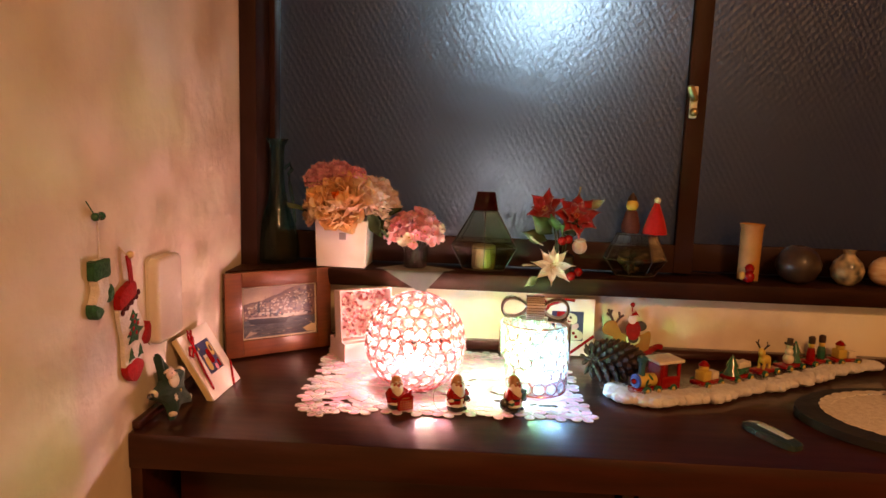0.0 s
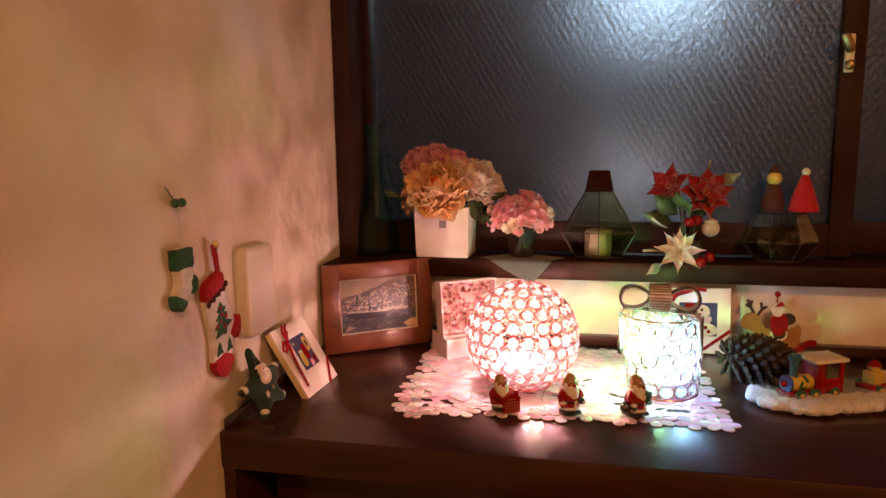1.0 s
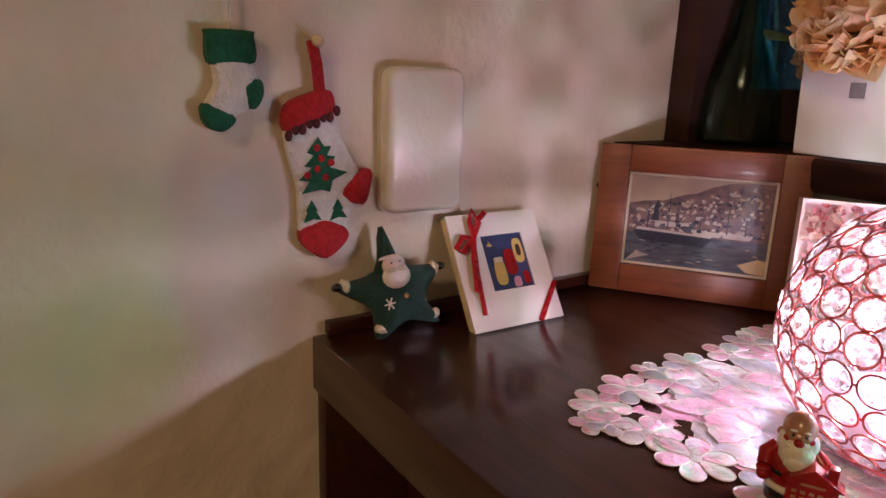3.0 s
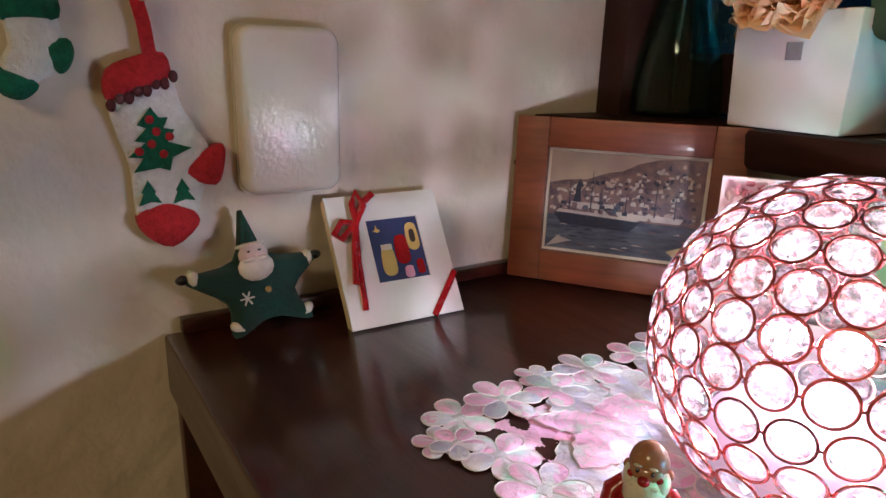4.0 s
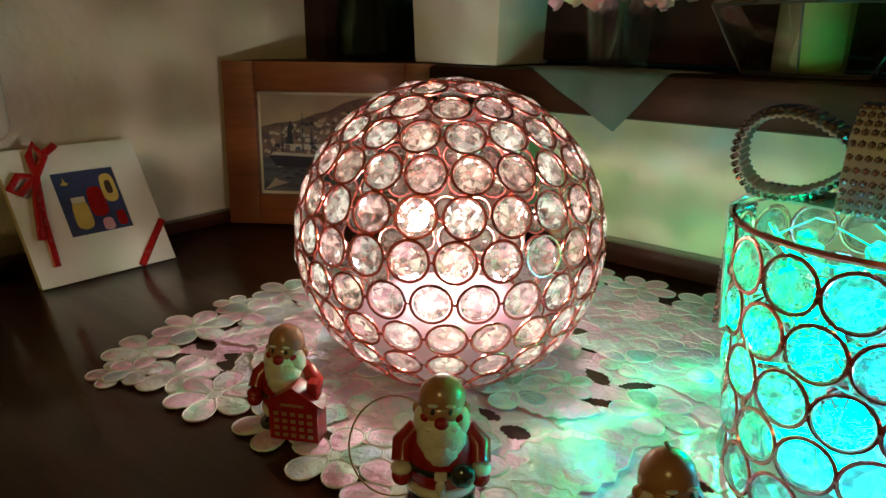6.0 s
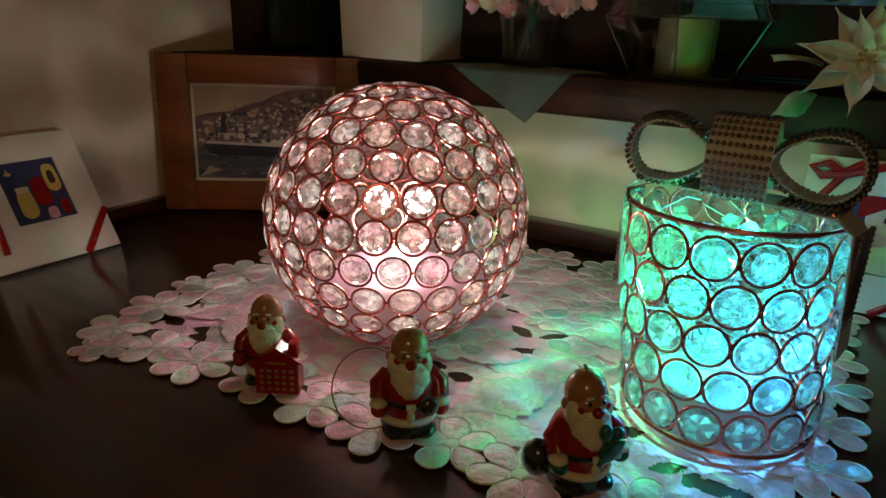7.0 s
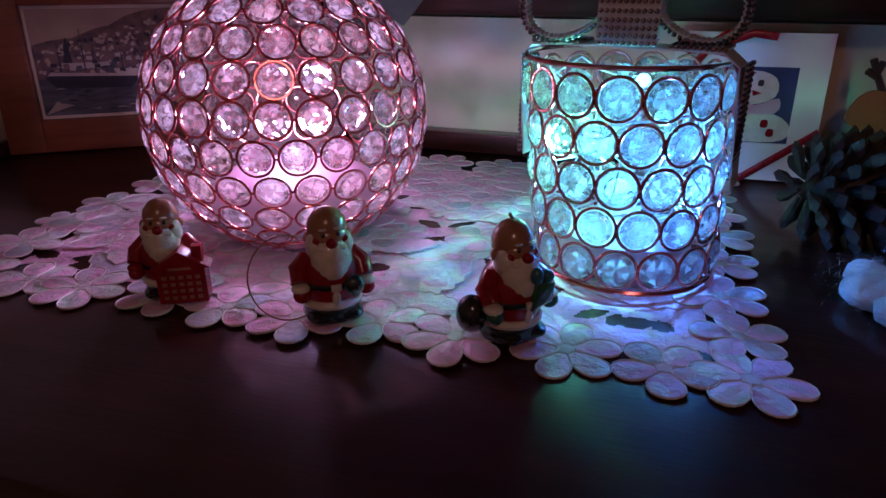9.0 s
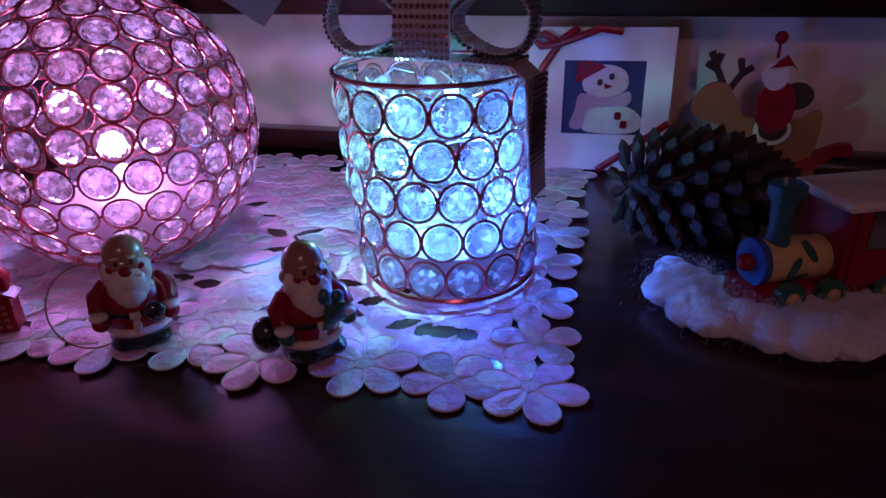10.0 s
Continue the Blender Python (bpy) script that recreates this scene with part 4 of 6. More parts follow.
    for k in range(26):
        a, b = rng.uniform(0.10, 0.58), rng.uniform(0.40, 0.56)
        prism(bm, [(a * w, b * h), ((a + 0.035) * w, (b - 0.005) * h), ((a + 0.03) * w, (b + 0.035) * h), (a * w, (b + 0.03) * h)], 0.0003, Matrix.Translation((0, -0.0010 - 0.00001 * k, 0)) @ up, rng.choice((2, 3, 3, 4, 1)))
    for a, top in ((0.16, 0.70), (0.30, 0.80), (0.36, 0.66), (0.52, 0.62), (0.70, 0.74), (0.82, 0.66)):
        prism(bm, [(a * w, 0.42 * h), ((a + 0.008) * w, 0.42 * h), ((a + 0.006) * w, top * h), ((a + 0.002) * w, top * h)], 0.0003, Matrix.Translation((0, -0.0013, 0)) @ up, 3)
    for k in range(46):
        a, b = rng.uniform(0.06, 0.90), rng.uniform(0.06, 0.31)
        prism(bm, [(a * w, b * h), ((a + rng.uniform(0.03, 0.09)) * w, b * h), ((a + 0.03) * w, (b + 0.014) * h)], 0.0003, Matrix.Translation((0, -0.0004 - 0.000005 * k, 0)) @ up, 3 if 0.12 < a < 0.58 and b > 0.14 else rng.choice((2, 4, 1)))
    for a in (0.46, 0.66):
        prism(bm, [(a * w, 0.44 * h), ((a + 0.22) * w, 0.43 * h), ((a + 0.20) * w, 0.38 * h), ((a + 0.03) * w, 0.38 * h)], 0.0003, Matrix.Translation((0, -0.0007, 0)) @ up, 4)
    prism(bm, [(0.03 * w, 0.04 * h), (0.20 * w, 0.12 * h), (0.10 * w, 0.15 * h)], 0.0003, Matrix.Translation((0, -0.0009, 0)) @ up, 4)
    prism(bm, [(0.80 * w, 0.12 * h), (0.93 * w, 0.20 * h), (0.985 * w, 0.18 * h), (0.985 * w, 0.035 * h), (0.86 * w, 0.05 * h)], 0.0003, Matrix.Translation((0, -0.0012, 0)) @ up, 6)
    part("photograph", bm, [PHOTO, PHOTOSEA, PHOTOTOWN, PHOTODARK, PHOTOLIGHT, MATBOARD, CREAMCARD], t, "faded harbour photograph with fishing boats", smooth=False)
    part("glass", box(bmesh.new(), ((x0 + x1) / 2, 0.0032, (z0 + z1) / 2), (w - 0.0002, 0.0010, h - 0.0002)), PANE, t, "shiny picture glass")
    part("clip", ball(bmesh.new(), (-0.0008, 0.006, Hd * 0.71), (0.0016, 0.0022, 0.0022)), DARKBROWN, t)
    part("easel_strut", box(bmesh.new(), (Wd / 2, D + 0.012, 0.046), (0.03, 0.002, 0.088), Matrix.Rotation(radians(6), 4, "X")), CREAMCARD, t)


def ribbon_card(m, size, label, picture, bow, cut_corner=False):
    """A flat white gift box with a window picture and thin red ribbon; local x along its width, z up its face, y into it."""
    t = thing("gift_box", m, label, "gift box")
    w, h, d = size
    bm = bmesh.new()
    a0, a1, b0, b1 = picture[0]
    loops = []
    for y, (x0, x1, z0, z1) in ((0, (a0, a1, b0, b1)), (0, (0, w, 0, h)), (0.0016, (0, w, 0, h)), (0.0016, (a0, a1, b0, b1))):
        loops.append([bm.verts.new(p) for p in ((x0, y, z0), (x1, y, z0), (x1, y, z1), (x0, y, z1))])
    for a, b in zip(loops, loops[1:] + loops[:1]):
        for i in range(4):
            bm.faces.new((a[i], a[(i + 1) % 4], b[(i + 1) % 4], b[i]))
    part("front", bm, WHITECARD, t)
    part("body", box(bmesh.new(), (w / 2, 0.0016 + d / 2, h / 2), (w - 0.0010, d, h - 0.0010), bevel=0.0006), CREAMCARD, t, "yellowish card sides")
    bm = bmesh.new()
    mats = [NAVY, YELLOWPAINT, REDGLAZE, BEARD, DARKBROWN, GREENGLAZE, MAUVE]
    up = Matrix.Rotation(radians(90), 4, "X")
    box(bm, ((a0 + a1) / 2, 0.0015, (b0 + b1) / 2), (a1 - a0, 0.0006, b1 - b0), slot=0)
    for kind, pts, slot, lift in picture[1]:
        outline = [(a0 + (a1 - a0) * x, b0 + (b1 - b0) * z) for x, z in (smooth_outline(pts, 3) if kind == "soft" else pts)]
        prism(bm, outline, 0.0003, Matrix.Translation((0, 0.0013 - 0.0003 * lift, 0)) @ up, slot)
    part("picture", bm, mats, t, "small printed Christmas picture", smooth=False)
    bm = bmesh.new()
    for pts in bow:
        tube(bm, [(x, -0.0011 - y, z) for x, y, z in pts], 0.0024, 8, flat=0.38, up=(0, 1, 0))
    part("ribbon", bm, REDRIBBON, t, "narrow red ribbon tied in a bow")
    return t


picture_frame()
mitten = [(0.0, 0.0), (0.5, -0.15), (1.0, 0.0), (1.05, 0.5), (0.9, 1.0), (0.15, 1.0), (-0.05, 0.5)]


def scaled(pts, x, z, sx, sz, turn=0.0):
    c, s = math.cos(turn), math.sin(turn)
    return [(x + (a * c - b * s) * sx, z + (a * s + b * c) * sz) for a, b in pts]


STOCKINGS = [("soft", scaled(mitten, 0.16, 0.14, 0.24, 0.38), 1, 1), ("hard", scaled([(0, 0), (1, 0), (1, 1), (0, 1)], 0.18, 0.50, 0.21, 0.09), 3, 2),
             ("soft", scaled(mitten, 0.45, 0.30, 0.25, 0.40), 2, 1), ("soft", scaled(mitten, 0.72, 0.50, 0.22, 0.38), 1, 1), ("soft", scaled(mitten, 0.78, 0.60, 0.10, 0.18), 4, 2),
             ("hard", scaled([(0, 0), (0.4, 0.25), (0.5, 0.7), (0.62, 0.25), (1, 0), (0.6, -0.2)], 0.10, 0.82, 0.14, 0.14), 1, 1),
             ("soft", scaled(mitten, 0.55, 0.04, 0.16, 0.16), 6, 1), ("soft", scaled(mitten, 0.80, 0.08, 0.14, 0.20), 2, 1)]
lean = radians(31.5)
# local x runs along the wall (+y), the face looks into the room (+x) and leans on the wall
face = Matrix(((0, -1, 0, 0), (1, 0, 0, 0), (0, 0, 1, 0), (0, 0, 0, 1)))
m_box = Matrix.Translation((0.0590, 0.1050, TOP + 0.0010)) @ Matrix.Rotation(radians(-2), 4, "Z") @ face @ Matrix.Rotation(-lean, 4, "X")
ribbon_card(m_box, (0.0865, 0.093, 0.0075), "white gift box with red ribbon leaning on the wall", ((0.027, 0.067, 0.029, 0.074), STOCKINGS),
            [[(0.012, 0, 0.012), (0.014, 0.001, 0.045), (0.018, 0.002, 0.072), (0.026, 0.002, 0.086), (0.036, 0.001, 0.093)],
             [(0.018, 0.002, 0.072), (0.008, 0.003, 0.074), (0.001, 0.002, 0.066), (0.006, 0.002, 0.062), (0.018, 0.003, 0.072)],
             [(0.018, 0.002, 0.072), (0.026, 0.004, 0.084), (0.022, 0.004, 0.094), (0.018, 0.003, 0.086), (0.018, 0.003, 0.072)],
             [(0.018, 0.003, 0.072), (0.013, 0.003, 0.055), (0.008, 0.003, 0.030)],
             [(0.062, 0, 0.0), (0.0865, 0, 0.029)]])
SNOWMAN = [("soft", scaled([(0, 0), (0.5, -0.1), (1, 0), (1.1, 0.4), (0.8, 0.8), (0.2, 0.8), (-0.1, 0.4)], 0.28, 0.05, 0.66, 0.42), 3, 1),
           ("soft", [(0.26, 0.60), (0.5, 0.50), (0.78, 0.62), (0.76, 0.86), (0.5, 0.95), (0.26, 0.82)], 3, 2),
           ("soft", [(0.10, 0.10), (0.26, 0.08), (0.34, 0.36), (0.80, 0.40), (0.82, 0.60), (0.55, 0.50), (0.22, 0.56), (0.16, 0.34)], 6, 3),
           ("hard", [(0.14, 0.68), (0.52, 0.92), (0.30, 1.0), (0.16, 0.98)], 2, 3), ("soft", scaled(mitten, 0.66, 0.22, 0.08, 0.09), 2, 3), ("soft", scaled(mitten, 0.74, 0.10, 0.08, 0.09), 2, 3),
           ("hard", [(0.50, 0.70), (0.62, 0.66), (0.52, 0.62)], 2, 4), ("soft", scaled(mitten, 0.42, 0.68, 0.06, 0.07), 4, 4), ("soft", scaled(mitten, 0.56, 0.76, 0.06, 0.07), 4, 4)]
m_card = Matrix.Translation((0.4940, 0.3700, TOP + 0.0010)) @ Matrix.Rotation(radians(3), 4, "Z") @ Matrix.Rotation(radians(-4), 4, "X")
ribbon_card(m_card, (0.0945, 0.095, 0.0080), "white gift box with snowman picture and red ribbon under the sill", ((0.024, 0.077, 0.025, 0.074), SNOWMAN),
            [[(0.0, 0, 0.048), (0.010, 0.001, 0.070), (0.022, 0.002, 0.088), (0.032, 0.002, 0.095)],
             [(0.020, 0.002, 0.085), (0.034, 0.004, 0.090), (0.046, 0.004, 0.0945), (0.060, 0.003, 0.0925)],
             [(0.020, 0.002, 0.085), (0.010, 0.004, 0.091), (0.002, 0.003, 0.088), (0.008, 0.003, 0.083), (0.020, 0.003, 0.085)],
             [(0.050, 0, 0.0), (0.074, 0, 0.018), (0.0945, 0, 0.034)]])


def potpourri_box():
    m = Matrix.Translation((0.1935, 0.2790, TOP + 0.0010)) @ Matrix.Rotation(radians(33), 4, "Z")
    t = thing("keepsake_box", m, "open pale pink card box filled with dried rose petals", "box")
    w, d = 0.088, 0.062
    bm = bmesh.new()
    box(bm, (w / 2, d / 2, 0.0015), (w, d, 0.003))
    for c, s in (((w / 2, 0.001, 0.016), (w, 0.002, 0.026)), ((w / 2, d - 0.001, 0.016), (w, 0.002, 0.026)), ((0.001, d / 2, 0.016), (0.002, d - 0.004, 0.026)), ((w - 0.001, d / 2, 0.016), (0.002, d - 0.004, 0.026))):
        box(bm, c, s)
    part("tray", bm, PINKCARD, t)
    bm = bmesh.new()
    L = Matrix.Translation((0, 0.012, 0.0292)) @ Matrix.Rotation(radians(-7), 4, "X")
    h, dd = 0.080, 0.026
    box(bm, (w / 2, dd, h / 2), (w, 0.002, h), L)
    for c, s in (((0.001, dd / 2, h / 2), (0.002, dd - 0.002, h)), ((w - 0.001, dd / 2, h / 2), (0.002, dd - 0.002, h)), ((w / 2, dd / 2, h - 0.001), (w - 0.004, dd - 0.002, 0.002)), ((w / 2, dd / 2, 0.001), (w - 0.004, dd - 0.002, 0.002))):
        box(bm, c, s, L)
    part("lid", bm, PINKCARD, t, "upright pale pink lid with white edges")
    rng = random.Random(5)
    bm = bmesh.new()
    for k in range(260):
        p = Vector((rng.uniform(0.005, w - 0.005), dd - rng.uniform(0.004, 0.016), rng.uniform(0.004, h - 0.004)))
        petal(bm, L @ aim(p, (rng.uniform(-1, 1), -1, rng.uniform(-0.6, 1)), rng.random() * 6.28), rng.uniform(0.005, 0.010), rng.uniform(0.004, 0.008), rng.uniform(0.5, 1.6), 0.3, 0.0, 0.1, rng.choice((0, 0, 1, 2)), rng, 3, 2)
    part("dried_petals", bm, [POTPOURRI, ROSE, BLUSH], t, "dried red and pink petals")


potpourri_box()

# ---------------------------------------------------------------- things on the left wall
# outlines here are in (y, z) on the wall
ONWALL = Matrix(((0, 0, 1, 0), (1, 0, 0, 0), (0, 1, 0, 0), (0, 0, 0, 1)))


def green_sock():
    t = thing("knitted_sock", (0.0015, -0.052, 1.050), "small white knitted sock with green cuff, hanging on the wall", "sock")
    body = smooth_outline([(-0.010, -0.044), (0.013, -0.044), (0.015, -0.062), (0.018, -0.078), (0.012, -0.088), (0.002, -0.094), (-0.006, -0.101), (-0.015, -0.097), (-0.016, -0.088), (-0.009, -0.074), (-0.011, -0.060)])
    part("sock_leg", prism(bmesh.new(), body, 0.005, ONWALL, 0, 0.004), KNITWHITE, t)
    part("cuff", prism(bmesh.new(), smooth_outline([(-0.0125, -0.062), (-0.0130, -0.046), (-0.0115, -0.043), (0.0135, -0.043), (0.0150, -0.046), (0.0155, -0.061), (0.0, -0.0625)], 3), 0.0075, ONWALL, 0, 0.0035), KNITGREEN, t, "green ribbed cuff")
    part("heel", prism(bmesh.new(), smooth_outline([(0.0075, -0.075), (0.018, -0.071), (0.0205, -0.079), (0.016, -0.088), (0.011, -0.088)], 3), 0.0070, ONWALL, 0, 0.003), KNITGREEN, t, "green heel")
    part("toe", prism(bmesh.new(), smooth_outline([(-0.0165, -0.086), (-0.008, -0.088), (0.0025, -0.095), (-0.005, -0.1025), (-0.014, -0.1005), (-0.018, -0.093)], 3), 0.0070, ONWALL, 0, 0.003), KNITGREEN, t, "green toe")
    part("cord", tube(bmesh.new(), [(0.004, 0.001, 0.0), (0.005, 0.002, -0.022), (0.005, 0.001, -0.044)], 0.0009, 6), KNITWHITE, t)
    bm = ball(bmesh.new(), (0.006, 0.0055, 0.001), (0.0045, 0.0045, 0.0045))
    ball(bm, (0.006, -0.0045, 0.001), (0.0045, 0.0045, 0.0045))
    ball(bm, (0.006, 0.0, 0.001), (0.004, 0.0035, 0.0035))
    tube(bm, [(0.004, -0.001, 0.001), (0.003, -0.008, 0.010), (0.002, -0.013, 0.017)], 0.0006, 5)
    part("push_pin", bm, GREENGLAZE, t, "green push pin")


def red_sock():
    t = thing("christmas_sock", (0.0015, 0.003, 1.003), "white knitted sock with red cuff and green tree on the wall", "sock")
    body = smooth_outline([(-0.019, -0.052), (0.011, -0.044), (0.018, -0.060), (0.026, -0.074), (0.034, -0.092), (0.025, -0.116), (0.021, -0.132), (0.006, -0.142), (-0.010, -0.130), (-0.0125, -0.112), (-0.013, -0.094), (-0.019, -0.072)])
    part("sock_leg", prism(bmesh.new(), body, 0.005, ONWALL, 0, 0.004), KNITWHITE, t)
    part("cuff", prism(bmesh.new(), smooth_outline([(-0.0215, -0.056), (-0.0205, -0.040), (-0.004, -0.032), (0.010, -0.030), (0.012, -0.044), (-0.006, -0.051)], 3), 0.0075, ONWALL, 0, 0.003), KNITRED, t, "red cuff")
    for k in range(8):
        u = k / 7
        part("frill", ball(bmesh.new(), (0.0085, -0.020 + 0.034 * u, -0.059 + 0.014 * u + 0.002 * (k % 2)), (0.0020, 0.0027, 0.0036), u=8, v=6), FRILL, t, "dark crocheted frill")
    part("heel", prism(bmesh.new(), smooth_outline([(0.040, -0.083), (0.026, -0.088), (0.016, -0.100), (0.034, -0.108), (0.040, -0.096)], 3), 0.0075, ONWALL, 0, 0.003), KNITRED, t, "red heel")
    part("toe", prism(bmesh.new(), smooth_outline([(-0.0125, -0.124), (-0.004, -0.118), (0.006, -0.116), (0.020, -0.123), (0.022, -0.132), (0.006, -0.144), (-0.009, -0.135)], 3), 0.0078, ONWALL, 0, 0.003), KNITRED, t, "red toe")
    tree = [(0.000, -0.060), (0.004, -0.066), (0.009, -0.066), (0.006, -0.072), (0.012, -0.073), (0.008, -0.080), (0.021, -0.084), (0.010, -0.089), (0.008, -0.097), (0.002, -0.095), (-0.012, -0.097), (-0.006, -0.089), (-0.014, -0.088), (-0.004, -0.080), (-0.010, -0.079), (-0.003, -0.072), (-0.008, -0.070)]
    up = Matrix.Translation((0.0088, 0, 0)) @ ONWALL
    part("tree_motif", prism(bmesh.new(), tree, 0.0009, up), KNITGREEN, t, "green knitted tree")
    bm = bmesh.new()
    for y, z in ((-0.001, -0.067), (0.002, -0.074), (0.009, -0.077), (-0.008, -0.085), (0.005, -0.087), (-0.001, -0.081)):
        ball(bm, (0.0096, y, z), (0.0008, 0.0026, 0.0026), u=8, v=5)
    part("tree_baubles", bm, KNITRED, t)
    for y in (-0.005, 0.014):
        part("tree_motif", prism(bmesh.new(), [(y, -0.102), (y + 0.004, -0.109), (y + 0.003, -0.110), (y + 0.007, -0.116), (y + 0.001, -0.115), (y - 0.006, -0.117), (y - 0.003, -0.110), (y - 0.004, -0.109)], 0.0009, Matrix.Translation((-0.0006, 0, 0)) @ up), KNITGREEN, t)
    part("hanging_loop", strip(bmesh.new(), [(0.006, -0.002, 0.001), (0.0065, 0.001, -0.014), (0.007, 0.003, -0.036)], 0.0075, 0.0016, (0, 1, 0.1)), KNITRED, t, "red hanging loop")
    bm = ball(bmesh.new(), (0.0075, 0.0015, 0.001), 0.0042)
    tube(bm, [(0.004, 0, 0.001), (0.003, -0.006, 0.006), (0.0015, -0.010, 0.011)], 0.0007, 5)
    part("push_pin", bm, CREAMCARD, t, "cream push pin")


def star_doll():
    bm = bmesh.new()
    tips = [(0.000, 0.0765), (0.0095, 0.050), (0.0420, 0.0415), (0.0235, 0.0230), (0.0310, 0.0010), (0.0050, 0.0085), (-0.0200, 0.0010), (-0.0200, 0.0230), (-0.0430, 0.0440), (-0.0105, 0.049)]
    prism(bm, smooth_outline(tips, 4), 0.006, ONE, 0, 0.0075)
    prism(bm, [(-0.0075, 0.054), (0.0075, 0.054), (0.0010, 0.0790), (-0.0010, 0.0790)], 0.004, Matrix.Translation((0, 0, 0.0030)), 0, 0.003)
    ball(bm, (0, 0.0500, 0.0125), (0.0095, 0.0075, 0.0040), slot=1)
    ball(bm, (0, 0.0420, 0.0130), (0.0115, 0.0090, 0.0036), slot=2)
    for sx in (-1, 1):
        ball(bm, (sx * 0.0034, 0.0520, 0.0161), (0.0011, 0.0006, 0.0006), slot=3, u=8, v=5)
        ball(bm, (sx * 0.0040, 0.0470, 0.0158), (0.0046, 0.0018, 0.0014), slot=2, u=10, v=6)
    ball(bm, (0, 0.0492, 0.0163), (0.0016, 0.0014, 0.0012), slot=1, u=8, v=5)
    ball(bm, (0, 0.0560, 0.0108), (0.0102, 0.0020, 0.0034), slot=2)
    for x, y, a in ((0.036, 0.0405, -0.1), (-0.037, 0.0435, 0.2), (0.0275, 0.0075, -1.1), (-0.0170, 0.0075, 1.1)):
        ball(bm, (0, 0, 0), (0.0040, 0.0058, 0.0050), Matrix.Translation((x, y, 0.0050)) @ Matrix.Rotation(a, 4, "Z"), 2, 10, 7)
    for x, y in ((0.0425, 0.0410), (-0.0430, 0.0440)):
        ball(bm, (x, y, 0.0045), (0.0042, 0.0032, 0.0040), slot=3)
    for k in range(3):
        a = k * math.pi / 3
        box(bm, (-0.010, 0.0240, 0.0130), (0.0090, 0.0010, 0.0008), Matrix.Translation((-0.010, 0.024, 0)) @ Matrix.Rotation(a, 4, "Z") @ Matrix.Translation((0.010, -0.024, 0)), 2)
    ball(bm, (0.004, 0.0265, 0.0138), (0.0022, 0.0022, 0.0010), slot=4)
    bmesh.ops.rotate(bm, cent=(0, 0, 0), matrix=Matrix.Rotation(radians(5), 3, "Z"), verts=bm.verts)
    m = Matrix.Translation((0.0330, 0.0560, TOP + 0.0022)) @ Matrix.Rotation(radians(-19), 4, "Y") @ ONWALL
    ob = part("star_doll", bm, [DARKFELT, BLUSH, BEARD, BLACKGLAZE, GOLD], None, at=m)
    tagged(ob, "dark green felt star doll with white beard leaning on the wall", "doll")


green_sock()
red_sock()
star_doll()
sw = thing("switch_cover", (0.0, 0.0, 0.0), "blank ivory plastic wall box with rounded edges", "switch")


def rounded(hw, hh, r, n=7):
    return [(sx * (hw - r) + r * math.cos(a0 + k * math.pi / 2 / n), sy * (hh - r) + r * math.sin(a0 + k * math.pi / 2 / n))
            for sx, sy, a0 in ((1, 1, 0), (-1, 1, math.pi / 2), (-1, -1, math.pi), (1, -1, 3 * math.pi / 2)) for k in range(n + 1)]


ONWALL = Matrix(((0, 0, 1, 0.0022), (1, 0, 0, 0.0870), (0, 1, 0, 0.9385), (0, 0, 0, 1)))
part("mounting_plate", prism(bmesh.new(), rounded(0.0340, 0.0530, 0.008), 0.0018, Matrix.Translation((-0.0020, 0, 0)) @ ONWALL), PLASTIC, sw)
bm = bmesh.new()
rims = []
for inset, z in [(0.0, 0.0)] + [(0.0052 * (1 - math.cos(a)), 0.0070 + 0.0055 * math.sin(a)) for a in (0, 0.4, 0.8, 1.2, 1.5708)]:
    rims.append([bm.verts.new(ONWALL @ Vector((x, y, z))) for x, y in rounded(0.0330 - inset, 0.0522 - inset, 0.0105 - inset)])
for a, b in zip(rims, rims[1:]):
    for k in range(len(a)):
        bm.faces.new((a[k], a[(k + 1) % len(a)], b[(k + 1) % len(a)], b[k]))
bm.faces.new(rims[0][::-1])
bm.faces.new(rims[-1])
part("cover", bm, PLASTIC, sw)

# ---------------------------------------------------------------- things on the window sill
SZ = SILL_Z + 0.0008


def bottle():
    t = thing("glass_jug", (0.0500, 0.4120, SZ), "tall green glass jug with a slim neck and curled handle", "bottle")
    outer = [(0.0, 0.0), (0.034, 0.0), (0.0375, 0.004), (0.0375, 0.022), (0.0345, 0.046), (0.027, 0.072), (0.0175, 0.098), (0.0125, 0.122), (0.0105, 0.150), (0.0105, 0.180), (0.0120, 0.196), (0.0185, 0.207)]
    inner = [(r - 0.0022, z - 0.0006) for r, z in outer[:1:-1]] + [(0.0, 0.005)]
    part("body", lathe(bmesh.new(), [(max(r, 0.0004), z) for r, z in outer + inner], 28, cap=False), GREENGLASS, t)
    part("handle", tube(bmesh.new(), [(0.0115, 0, 0.158), (0.021, 0, 0.166), (0.0245, 0, 0.157), (0.019, 0, 0.150), (0.0205, 0, 0.132), (0.026, 0, 0.104), (0.0300, 0, 0.066)], [0.003, 0.0034, 0.0034, 0.003, 0.003, 0.003, 0.002], 8), GREENGLASS, t, "curled glass handle")


